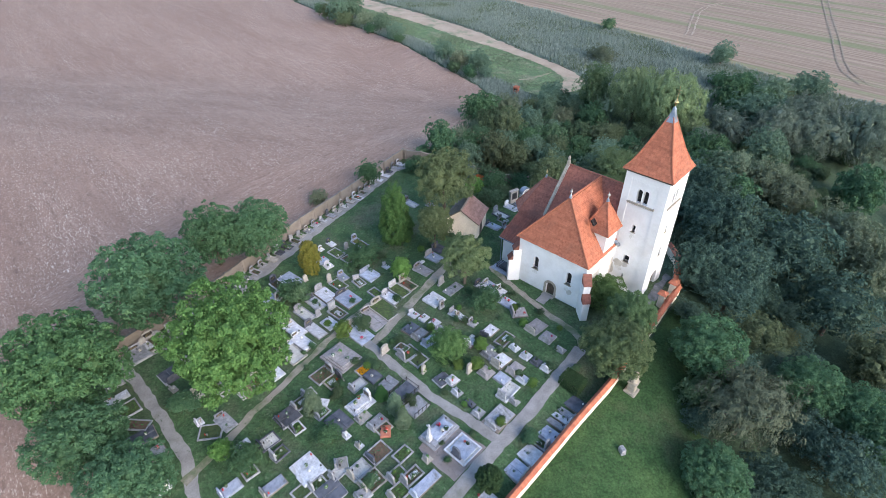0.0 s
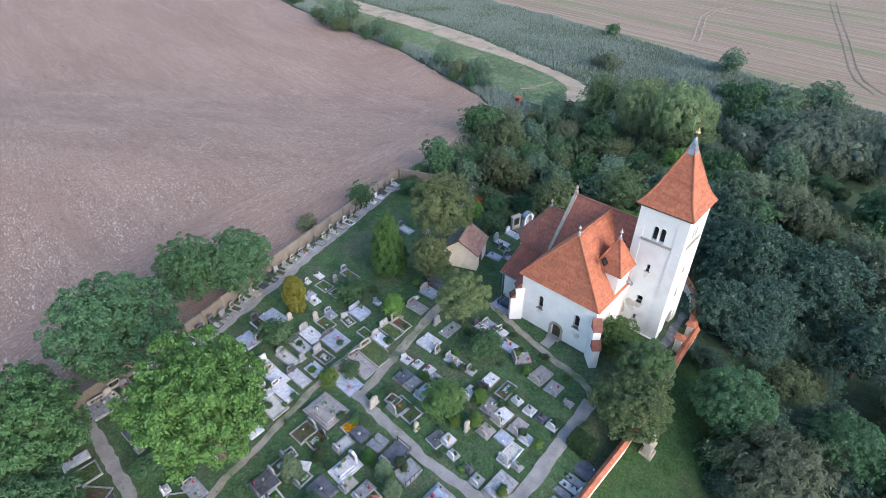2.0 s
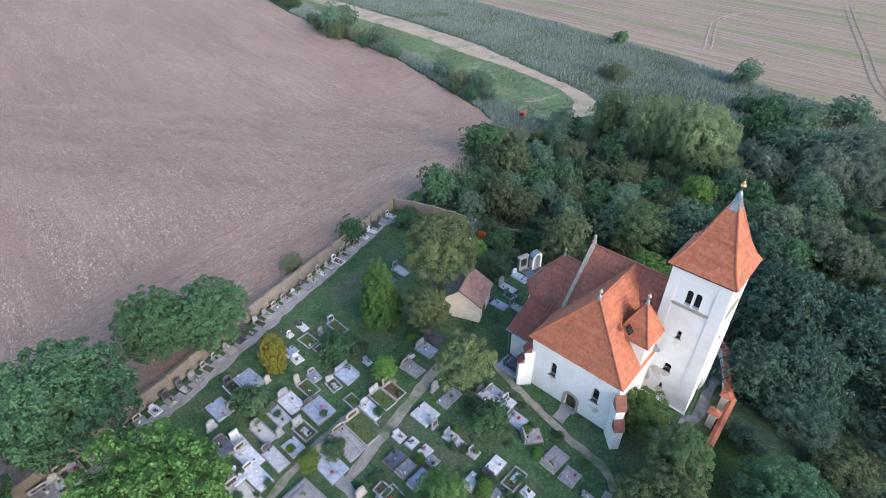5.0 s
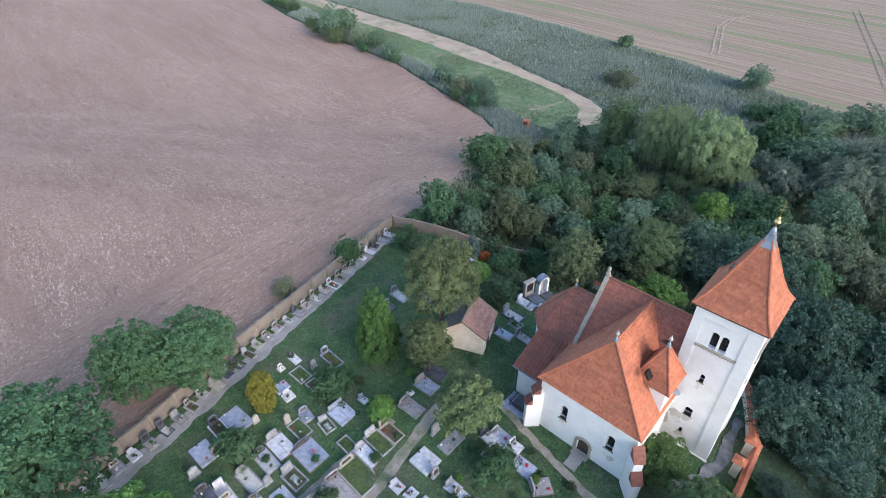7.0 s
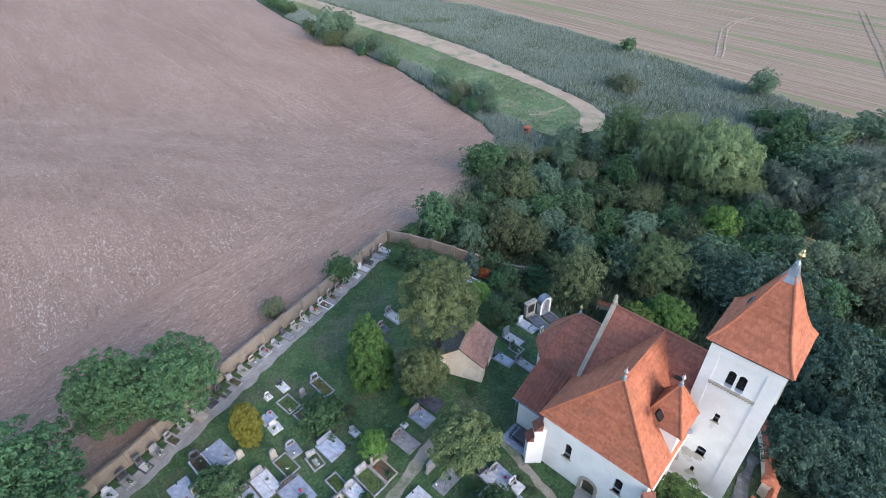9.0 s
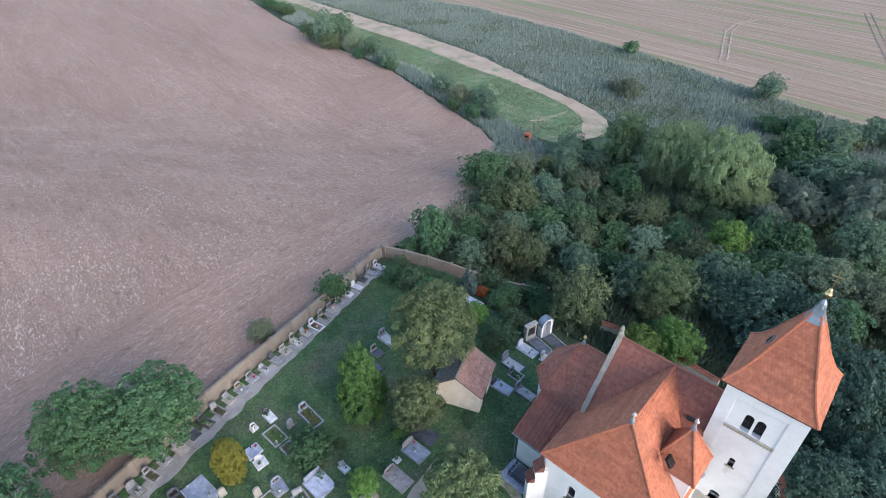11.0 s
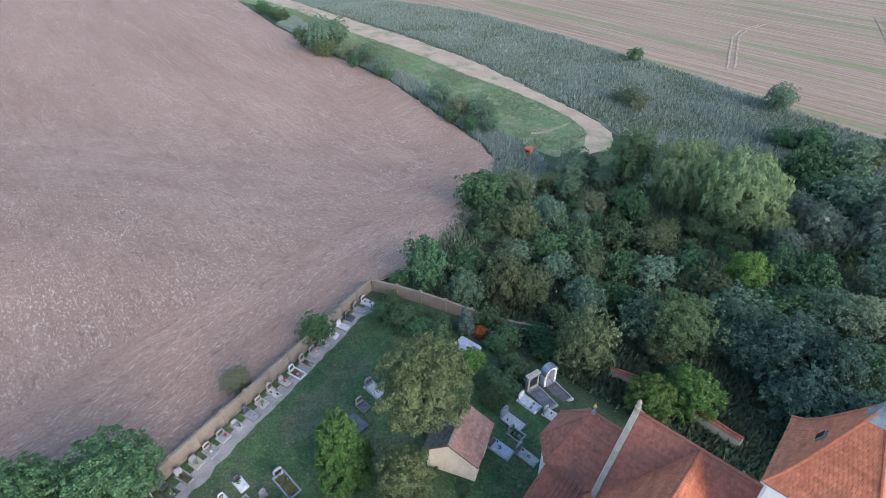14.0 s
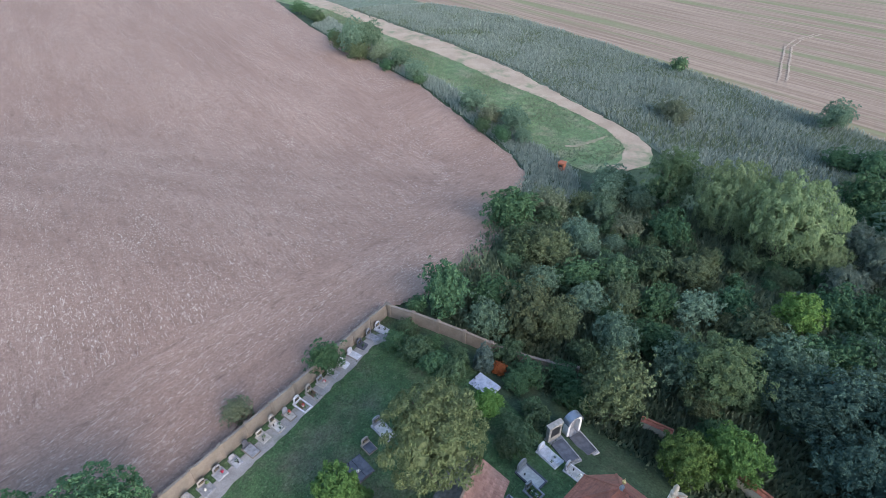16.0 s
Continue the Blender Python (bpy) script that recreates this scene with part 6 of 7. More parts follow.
def headstone(thing, x, w, h, thick, style, mat_, plaque, z0=0.1):
    bm = bmesh.new()
    prism(bm, headstone_outline(style, w, h), thick, pose(x, 0, z0, 0, 0, 90) @ pose(0, -thick / 2, 0))
    bmesh.ops.bevel(bm, geom=list(bm.edges), offset=0.012, segments=1, affect="EDGES")
    bmesh.ops.recalc_face_normals(bm, faces=bm.faces)
    stone = part("headstone", bm, mat_, thing)
    bm = bmesh.new()
    box(bm, x - thick * 0.5 - 0.06, x + thick * 0.5 + 0.06, -w * 0.58, w * 0.58, -0.15, z0 + 0.03, 0.01)
    part("foot", bm, mat_, thing)
    if plaque:
        bm = bmesh.new()
        box(bm, x + thick / 2 - 0.004, x + thick / 2 + 0.018, -w * 0.33, w * 0.33, z0 + h * 0.32, z0 + h * 0.74)
        pl = part("plaque", bm, PLAQUE, stone, "black engraved plaque")
        bm = bmesh.new()
        for k in range(3):
            zz = z0 + h * (0.40 + 0.10 * k)
            box(bm, x + thick / 2 + 0.017, x + thick / 2 + 0.021, -w * (0.24 - 0.03 * k), w * (0.24 - 0.03 * k), zz, zz + 0.025)
        part("inscription", bm, GOLD, stone, "worn gilt lines of lettering")


def pot(thing, x, y, z, s, rng):
    bm = bmesh.new()
    lathe(bm, [(0.06 * s, z), (0.10 * s, z + 0.13 * s), (0.11 * s, z + 0.15 * s)], x, y, 8)
    p = part("flower_pot", bm, rng.choice((WHITE_POT, PLAQUE, STONE["t"])), thing)
    g = np.random.default_rng(rng.randrange(9999))
    n = 26
    d = g.normal(0, 1, (n, 3))
    d /= np.linalg.norm(d, axis=1, keepdims=True)
    d[:, 2] = np.abs(d[:, 2])
    part_of("bouquet", leaves_mesh("bouquet", np.array([x, y, z + 0.17 * s]) + d * 0.15 * s, d, g.normal(0, 1, (n, 3)), 0.11 * s, 0.08 * s, g), rng.choice((PETAL["red"], PETAL["white"], PETAL["white"], LEAF["globe"], LEAF["globe"], LEAF["bush"], LEAF["yew"], LEAF["lime"], LEAF["bush"], LEAF["bush"], LEAF["maple"], LEAF["bush"])), p)


def lantern(thing, x, y, z, rng):
    bm = bmesh.new()
    lathe(bm, [(0.055, z), (0.06, z + 0.02), (0.05, z + 0.16), (0.065, z + 0.18), (0.02, z + 0.25)], x, y, 8)
    part("lantern", bm, rng.choice((IRON, PLAQUE, IRON, WHITE_POT, WAX_RED)), thing)


def planting(thing, L, W, count, seed, mat_, size=0.14, x0=0.0):
    g = np.random.default_rng(seed)
    p = np.stack([x0 + (g.random(count) - 0.5) * L, (g.random(count) - 0.5) * W, 0.10 + 0.12 * g.random(count)], 1)
    nrm = g.normal(0, 0.5, (count, 3)) + np.array([0, 0, 1])
    tagged(part_of("planting", leaves_mesh("planting", p, nrm, g.normal(0, 1, (count, 3)), size, size * 0.6, g), mat_, thing), kind="stuff")


FILL = {"grass": (GRAVE_GRASS, "grass"), "soil": (SOIL, "bare soil"), "gravel": (PEBBLE, "pale pebbles"), "plants": (SOIL, "low plants"), "orange": (SOIL, "orange marigolds"), "slabin": (PEBBLE, "pebbles"), "pillar": (PEBBLE, "pebbles")}


def grave(x, y, turn, L, W, style, tone, fill, head, seed):
    W, L = W * 1.12, L * 1.06
    rng = random.Random(seed * 31 + 5)
    mat_, word = STONE[tone], STONE_WORD[tone]
    lab = {
        "slab": f"{word} grave slab" + (" with headstone" if head else " without headstone"),
        "flat": f"flat {word} grave cover",
        "frame": f"{word} grave kerb filled with " + (FILL[fill][1] if fill else "soil") + (" and a headstone" if head else ""),
        "urn": f"small {word} urn grave with headstone",
        "stone": f"single standing {word} headstone in the grass",
        "tomb": f"large stepped {word} family tomb",
        "fenced": f"{word} grave with a low iron fence",
    }[style]
    thing = tagged(empty("grave", x, y, height(x, y) + 0.02, turn + rng.uniform(-1.5, 1.5)), lab, "grave", "graves in the churchyard")
    hx = -L / 2 + 0.12
    hs = rng.choice((0, 1, 1, 2, 3, 4))
    if style in ("slab", "flat", "fenced"):
        base = 0.07 + 0.07 * rng.random()
        bm = bmesh.new()
        box(bm, -L / 2, L / 2, -W / 2, W / 2, -0.2, base, 0.02)
        part("plinth", bm, mat_ if style == "flat" else rng.choice((mat_, STONE["g"], CONCRETE)), thing)
        inset = 0.07 if style != "flat" else 0.04
        x0 = -L / 2 + (0.30 if head else inset)
        bm = bmesh.new()
        if W > 1.55 and style == "slab":
            for side in (-1, 1):
                box(bm, x0, L / 2 - inset, *sorted((side * 0.015, side * (W / 2 - inset))), base, base + 0.07, 0.012)
        else:
            box(bm, x0, L / 2 - inset, -W / 2 + inset, W / 2 - inset, base, base + 0.07, 0.012)
        part("slab", bm, mat_, thing)
        top = base + 0.07
        if head:
            headstone(thing, hx, min(W * rng.uniform(0.6, 0.85), 1.5), rng.uniform(0.55, 0.9), 0.13, hs, mat_ if rng.random() < 0.6 else STONE[rng.choice("gtd")], rng.random() < 0.65, base)
        for _ in range(rng.choice((0, 1, 1, 2))):
            pot(thing, rng.uniform(-L * 0.25, L * 0.35), rng.uniform(-W * 0.3, W * 0.3), top, rng.uniform(0.7, 1.1), rng)
        if rng.random() < 0.7:
            lantern(thing, x0 + 0.15, rng.uniform(-W * 0.3, W * 0.3), top, rng)
        if style == "fenced":
            for k in range(5):
                for side in (-1, 1):
                    bm = bmesh.new()
                    xx = -L / 2 + 0.06 + k * (L - 0.12) / 4
                    tube(bm, (xx, side * (W / 2 - 0.05), base), (xx, side * (W / 2 - 0.05), base + 0.62), 0.03, 0.03, 6)
                    part("post", bm, IRON, thing)
            bm = bmesh.new()
            for side in (-1, 1):
                tube(bm, (-L / 2 + 0.06, side * (W / 2 - 0.05), base + 0.5), (L / 2 - 0.06, side * (W / 2 - 0.05), base + 0.5), 0.025, 0.025, 6)
            tube(bm, (L / 2 - 0.06, -W / 2 + 0.05, base + 0.5), (L / 2 - 0.06, W / 2 - 0.05, base + 0.5), 0.025, 0.025, 6)
            part("rail", bm, IRON, thing)
    elif style == "frame":
        kerb = 0.13
        for name_, (xa, xb, ya, yb) in (("kerb", (-L / 2, L / 2, -W / 2, -W / 2 + kerb)), ("kerb", (-L / 2, L / 2, W / 2 - kerb, W / 2)), ("kerb", (L / 2 - kerb, L / 2, -W / 2 + kerb + 0.003, W / 2 - kerb - 0.003)), ("kerb", (-L / 2, -L / 2 + kerb, -W / 2 + kerb + 0.003, W / 2 - kerb - 0.003))):
            bm = bmesh.new()
            box(bm, xa, xb, ya, yb, -0.2, 0.13 + 0.03 * rng.random(), 0.012)
            part(name_, bm, mat_, thing)
        bm = bmesh.new()
        box(bm, -L / 2 + kerb * 0.6, L / 2 - kerb * 0.6, -W / 2 + kerb * 0.6, W / 2 - kerb * 0.6, -0.1, 0.07)
        part("bed", bm, FILL[fill][0] if fill else SOIL, thing)
        if fill in ("plants", "grass", "soil"):
            planting(thing, L - 0.4, W - 0.4, {"plants": 170, "grass": 60, "soil": 40}[fill], seed, LEAF[rng.choice(("bush", "lime", "clump", "maple"))])
        if fill == "orange":
            planting(thing, L - 0.3, W - 0.3, 260, seed, PETAL["orange"], 0.16)
        if fill == "slabin":
            bm = bmesh.new()
            box(bm, -L * 0.32, L * 0.43, -W * 0.36, W * 0.36, 0.0, 0.19, 0.02)
            part("slab", bm, STONE["b"], thing)
        if fill == "plants" and rng.random() < 0.6:
            bm = bmesh.new()
            box(bm, -L * 0.15, L * 0.33, -W * 0.18, W * 0.18, 0.0, 0.15, 0.02)
            part("slab", bm, STONE["w"], thing)
        if head:
            headstone(thing, hx if fill != "slabin" else hx + 0.2, min(W * (0.7 if fill != "slabin" else 0.4), 1.3), rng.uniform(0.7, 1.1), 0.16, hs, STONE["d"] if fill == "slabin" else mat_ if rng.random() < 0.7 else STONE[rng.choice("gtd")], rng.random() < 0.6, 0.10)
        if fill != "orange":
            for _ in range(rng.choice((0, 1, 2))):
                pot(thing, rng.uniform(-L * 0.25, L * 0.35), rng.uniform(-W * 0.3, W * 0.3), 0.07 if fill != "slabin" else 0.22, rng.uniform(0.7, 1.1), rng)
        if rng.random() < 0.6:
            lantern(thing, -L * 0.2, rng.uniform(-W * 0.3, W * 0.3), 0.07, rng)
    elif style == "urn":
        bm = bmesh.new()
        box(bm, -L / 2, L / 2, -W / 2, W / 2, -0.2, 0.10, 0.015)
        part("plinth", bm, mat_, thing)
        bm = bmesh.new()
        box(bm, -L * 0.2, L / 2 - 0.06, -W * 0.40, W * 0.40, 0.10, 0.14, 0.012)
        part("slab", bm, mat_, thing)
        headstone(thing, -L / 2 + 0.14, W * 0.72, rng.uniform(0.45, 0.7), 0.12, hs, mat_ if rng.random() < 0.6 else STONE[rng.choice("wgt")], rng.random() < 0.7, 0.10)
        pot(thing, L * 0.12, rng.uniform(-W * 0.2, W * 0.2), 0.14, 1.0, rng)
        if rng.random() < 0.6:
            lantern(thing, L * 0.25, rng.uniform(-W * 0.3, W * 0.3), 0.14, rng)
    elif style == "stone":
        headstone(thing, 0, W, rng.uniform(0.8, 1.15), 0.2, rng.choice((1, 2, 4)), mat_, rng.random() < 0.4, 0.1)
    else:
        h1 = 0.14
        bm = bmesh.new()
        box(bm, -L / 2, L / 2, -W / 2, W / 2, -0.3, h1, 0.025)
        part("step", bm, mat_, thing)
        bm = bmesh.new()
        box(bm, -L / 2 + 0.22, L / 2 - 0.22, -W / 2 + 0.2, W / 2 - 0.2, h1, h1 + 0.15, 0.02)
        part("plinth", bm, mat_, thing)
        bm = bmesh.new()
        box(bm, -L / 2 + 0.65, L / 2 - 0.38, -W / 2 + 0.36, W / 2 - 0.36, h1 + 0.15, h1 + 0.27, 0.025, (0.05, 0.05))
        part("slab", bm, STONE["b"] if tone == "g" else mat_, thing)
        if fill == "pillar":
            bm = bmesh.new()
            xx = -L / 2 + 0.36
            box(bm, xx - 0.2, xx + 0.2, -0.2, 0.2, h1 + 0.15, h1 + 0.75, 0.02)
            box(bm, xx - 0.14, xx + 0.14, -0.14, 0.14, h1 + 0.75, h1 + 1.5, 0.015, (0.04, 0.04))
            part("pedestal", bm, STONE["w"], thing, "pale stone pedestal")
            bm = bmesh.new()
            box(bm, xx - 0.05, xx + 0.05, -0.06, 0.06, h1 + 1.5, h1 + 2.25, 0.01)
            box(bm, xx - 0.048, xx + 0.048, -0.27, 0.27, h1 + 1.88, h1 + 2.0, 0.01)
            part("cross", bm, STONE["w"], thing)
        elif head:
            headstone(thing, -L / 2 + 0.36, min(W * 0.62, 1.3), 1.2, 0.22, rng.choice((1, 2, 4)), mat_, True, h1 + 0.15)
        for _ in range(3):
            pot(thing, rng.uniform(-L * 0.15, L * 0.3), rng.uniform(-W * 0.25, W * 0.25), h1 + 0.27, rng.uniform(1.0, 1.5), rng)
        lantern(thing, L / 2 - 0.3, rng.uniform(-W * 0.3, W * 0.3), h1 + 0.15, rng)
    return thing


grave(-29.42, 38.31, -38.8, 2.07, 2.20, "frame", "t", "plants", True, 0)
grave(-30.30, 36.64, -41.0, 2.05, 1.80, "slab", "g", "", True, 1)
grave(-30.88, 33.01, 48.1, 1.56, 1.00, "slab", "g", "", False, 2)
grave(-29.86, 31.43, 45.9, 1.92, 0.90, "slab", "w", "", False, 3)
grave(-28.53, 30.11, 45.6, 2.26, 1.60, "frame", "g", "grass", True, 4)
grave(-25.89, 27.39, 42.0, 2.33, 1.40, "slab", "d", "", False, 5)
grave(-24.08, 25.96, 44.4, 1.64, 1.30, "slab", "g", "", False, 6)
grave(-26.99, 28.72, -4.9, 2.41, 1.00, "frame", "g", "soil", True, 7)
grave(-22.18, 23.00, -42.8, 1.02, 1.00, "urn", "w", "", True, 8)
grave(-26.16, 34.21, 141.6, 1.79, 1.60, "slab", "d", "", True, 9)
grave(-25.19, 32.57, 52.5, 0.55, 0.80, "urn", "t", "", True, 10)
grave(-25.39, 35.86, 143.0, 1.37, 1.20, "frame", "g", "gravel", True, 11)
grave(-22.75, 31.99, -44.7, 1.05, 0.90, "urn", "t", "", True, 12)
grave(-21.54, 29.04, 44.1, 0.63, 0.80, "urn", "w", "", True, 13)
grave(-20.92, 32.64, -38.9, 2.03, 0.90, "frame", "w", "gravel", True, 14)
grave(-18.50, 32.10, -39.3, 1.15, 0.80, "urn", "w", "", True, 15)
grave(-17.61, 33.62, -38.3, 1.23, 1.20, "frame", "g", "plants", True, 16)
grave(-19.21, 29.04, -38.0, 1.98, 1.10, "slab", "g", "", True, 17)
grave(-20.17, 28.04, 8.5, 1.88, 1.40, "frame", "g", "grass", False, 18)
grave(-7.48, 30.68, -132.9, 2.29, 1.50, "tomb", "w", "", True, 19)
grave(-9.15, 28.91, -43.3, 2.04, 1.60, "slab", "d", "", False, 20)
grave(-11.02, 31.02, -8.6, 1.07, 0.80, "flat", "w", "", False, 21)
grave(-13.84, 29.53, 47.0, 1.91, 1.60, "slab", "d", "", True, 22)
grave(-12.74, 28.38, 45.7, 1.04, 1.10, "frame", "w", "plants", True, 23)
grave(-11.42, 24.92, -133.4, 1.99, 1.15, "flat", "w", "", False, 24)
grave(-10.62, 24.06, -133.3, 2.04, 1.15, "flat", "w", "", False, 25)
grave(-8.36, 24.89, 16.9, 1.07, 1.00, "slab", "t", "", True, 26)
grave(-8.32, 27.50, 45.3, 0.55, 0.70, "urn", "w", "", True, 27)
grave(-7.08, 26.51, 47.4, 0.56, 0.70, "urn", "w", "", True, 28)
grave(-5.40, 25.72, 46.0, 1.85, 1.40, "frame", "g", "soil", True, 29)
grave(-6.85, 24.25, 45.7, 1.73, 1.20, "frame", "g", "gravel", True, 30)
grave(-5.67, 23.23, 44.7, 1.81, 1.50, "frame", "t", "plants", True, 31)
grave(-8.79, 22.43, 43.9, 1.91, 1.80, "slab", "d", "", False, 32)
grave(-9.96, 23.17, 45.3, 1.31, 0.90, "frame", "g", "grass", True, 33)
grave(-13.47, 23.05, 46.1, 1.96, 1.00, "slab", "b", "", True, 34)
grave(-16.82, 22.83, 45.8, 1.71, 1.00, "slab", "b", "", True, 35)
grave(-17.12, 26.69, 46.3, 1.42, 0.60, "flat", "w", "", False, 36)
grave(-14.92, 27.06, 45.9, 1.66, 1.20, "frame", "d", "gravel", True, 37)
grave(-13.69, 25.94, 49.8, 1.38, 1.00, "frame", "d", "grass", True, 38)
grave(-3.56, 31.75, 47.0, 2.17, 1.50, "fenced", "d", "", True, 39)
grave(-2.39, 30.16, 45.4, 1.88, 1.50, "fenced", "g", "", False, 40)
grave(-0.35, 27.42, 48.2, 2.98, 1.70, "tomb", "g", "pillar", True, 41)
grave(1.60, 25.77, 46.8, 2.16, 2.00, "frame", "w", "slabin", True, 42)
grave(-1.39, 22.82, 44.3, 2.64, 0.90, "slab", "b", "", True, 43)
grave(-2.51, 23.52, 44.3, 1.74, 1.00, "frame", "g", "plants", True, 44)
grave(-1.32, 24.98, 44.4, 0.66, 0.70, "urn", "t", "", True, 45)
grave(1.23, 31.48, 42.5, 0.76, 0.90, "urn", "g", "", True, 46)
grave(2.37, 30.24, 45.1, 0.57, 0.90, "flat", "d", "", False, 47)
grave(3.03, 29.25, 47.9, 0.96, 0.90, "urn", "g", "", True, 48)
grave(4.80, 28.64, 47.7, 2.43, 1.60, "slab", "g", "", True, 49)
grave(5.84, 31.39, 49.2, 2.11, 1.10, "frame", "w", "gravel", True, 50)
grave(6.24, 30.40, 44.9, 0.65, 1.00, "urn", "g", "", True, 51)
grave(11.40, 36.20, 45.9, 0.69, 0.90, "urn", "g", "", True, 52)
# the packed row between the path and the south wall
for u, v, length, wide, style, tone, fill, seed in ((5.35, -10.5, 2.2, 1.35, "slab", "d", "", 53), (5.2, -11.85, 2.2, 0.62, "slab", "g", "", 54), (5.2, -12.62, 2.2, 0.62, "slab", "w", "", 55), (5.2, -13.38, 2.2, 0.62, "slab", "g", "", 56), (5.3, -14.55, 2.2, 1.2, "slab", "b", "", 57), (5.1, -15.75, 1.9, 0.85, "frame", "g", "plants", 58), (5.15, -17.15, 2.2, 1.5, "flat", "w", "", 59), (5.1, -19.0, 2.2, 1.5, "slab", "b", "", 180), (5.1, -22.5, 2.1, 1.2, "slab", "w", "", 181), (5.1, -24.2, 2.1, 1.2, "slab", "g", "", 182)):
    grave(*wld(u + 0.2, v + 0.45), 137.5, length, wide, style, tone, fill, style != "flat", seed)
grave(9.33, 62.19, -44.6, 1.95, 1.00, "slab", "w", "", True, 59)
grave(11.32, 60.77, -41.1, 1.89, 0.90, "frame", "w", "gravel", True, 60)
grave(7.74, 60.28, -44.2, 2.09, 1.20, "frame", "d", "gravel", True, 61)
grave(6.48, 57.64, -40.1, 1.92, 1.00, "slab", "b", "", True, 62)
grave(8.52, 56.98, -43.9, 1.90, 0.90, "slab", "g", "", True, 63)
grave(-5.40, 62.30, -42.4, 1.20, 0.80, "slab", "d", "", True, 64)
grave(-4.41, 63.88, -44.5, 2.15, 1.00, "frame", "g", "gravel", True, 65)
grave(3.91, 69.14, -38.3, 2.32, 1.90, "flat", "b", "", False, 66)
grave(-5.84, 60.30, -42.4, 1.98, 1.50, "slab", "d", "", False, 67)
grave(-12.47, 32.08, 44.2, 1.12, 1.00, "frame", "g", "plants", True, 68)
grave(-8.03, 32.88, 45.5, 1.56, 1.00, "frame", "g", "gravel", True, 69)
grave(-12.96, 31.08, 49.0, 1.69, 1.10, "frame", "g", "plants", True, 70)
grave(-5.76, 28.67, 47.4, 1.64, 1.10, "slab", "g", "", True, 71)
grave(-5.13, 28.04, 46.2, 1.34, 0.90, "frame", "t", "soil", False, 72)
grave(-3.69, 23.66, 46.6, 1.46, 1.10, "frame", "g", "grass", True, 73)
grave(-3.48, 22.20, 44.2, 1.52, 1.20, "frame", "g", "grass", True, 74)
grave(-6.22, 22.14, 42.1, 1.15, 1.00, "slab", "g", "", True, 75)
grave(-11.14, 22.50, 46.7, 1.29, 1.10, "frame", "g", "grass", False, 76)
grave(-3.35, 25.49, 46.0, 1.47, 1.00, "frame", "g", "grass", False, 77)
grave(-8.50, 24.05, 46.0, 1.34, 0.90, "frame", "g", "gravel", True, 78)
grave(-15.62, 24.21, 44.6, 1.17, 0.90, "frame", "g", "grass", False, 79)
grave(-7.09, 29.30, 47.4, 1.30, 0.90, "slab", "t", "", True, 80)
grave(-10.81, 29.86, 51.4, 1.32, 0.80, "frame", "g", "plants", True, 81)
grave(7.87, 59.03, -43.2, 1.28, 0.90, "frame", "g", "plants", True, 82)
grave(-1.58, 63.10, -43.0, 1.58, 0.90, "slab", "g", "", True, 83)
grave(-4.96, 27.72, -85.1, 1.12, 0.80, "flat", "r", "", False, 84)
grave(-14.17, 55.12, -43.5, 1.25, 0.70, "slab", "w", "", True, 85)
grave(-10.51, 55.05, -42.4, 2.40, 1.00, "frame", "b", "plants", True, 86)
grave(-15.23, 53.95, -39.6, 0.58, 0.60, "urn", "w", "", True, 87)
grave(-12.09, 54.14, -40.4, 0.55, 0.50, "stone", "g", "", True, 88)
grave(-14.69, 51.75, -41.2, 1.13, 1.20, "flat", "b", "", False, 89)
grave(-13.78, 50.75, -46.9, 1.01, 0.90, "urn", "w", "", True, 90)
grave(-11.69, 48.63, -47.5, 1.32, 0.90, "slab", "b", "", True, 91)
grave(-8.51, 48.75, -42.8, 2.08, 1.60, "slab", "b", "", True, 92)
grave(-9.67, 47.53, -47.8, 1.50, 1.00, "frame", "g", "plants", True, 93)
grave(-13.20, 47.98, -40.4, 0.55, 0.50, "stone", "t", "", True, 94)
grave(-17.75, 48.22, -39.4, 2.53, 1.60, "flat", "b", "", False, 95)
grave(-16.00, 48.06, -41.9, 0.55, 0.50, "stone", "t", "", True, 96)
grave(-18.82, 47.12, -41.0, 2.40, 1.10, "frame", "w", "plants", True, 97)
grave(-19.53, 45.01, -40.1, 2.18, 1.50, "flat", "b", "", False, 98)
grave(-18.44, 44.97, -39.2, 0.55, 0.70, "stone", "g", "", True, 99)
grave(-13.31, 45.73, -42.4, 2.49, 1.50, "slab", "w", "", True, 100)
grave(-10.63, 44.90, -41.7, 2.69, 1.90, "slab", "b", "", True, 101)
grave(-14.14, 44.37, -41.1, 2.33, 1.20, "slab", "w", "", True, 102)
grave(-11.46, 42.82, -40.3, 1.97, 1.20, "frame", "g", "plants", True, 103)
grave(-15.03, 42.67, -40.8, 2.43, 1.10, "frame", "g", "gravel", True, 104)
grave(-13.51, 42.48, -39.8, 0.55, 0.60, "stone", "g", "", True, 105)
grave(-12.07, 41.26, -42.9, 1.69, 1.20, "flat", "w", "", False, 106)
grave(-16.64, 41.50, -42.5, 1.73, 1.00, "frame", "w", "gravel", True, 107)
grave(-13.39, 40.26, -39.9, 2.53, 1.10, "slab", "w", "", True, 108)
grave(-15.62, 40.37, -38.2, 2.49, 1.30, "slab", "w", "", True, 109)
grave(-17.93, 41.20, -42.5, 1.77, 1.20, "slab", "d", "", True, 110)
grave(-19.55, 43.04, -40.0, 0.55, 0.80, "stone", "g", "", True, 111)
grave(-14.44, 38.62, -40.0, 2.61, 1.30, "slab", "w", "", True, 112)
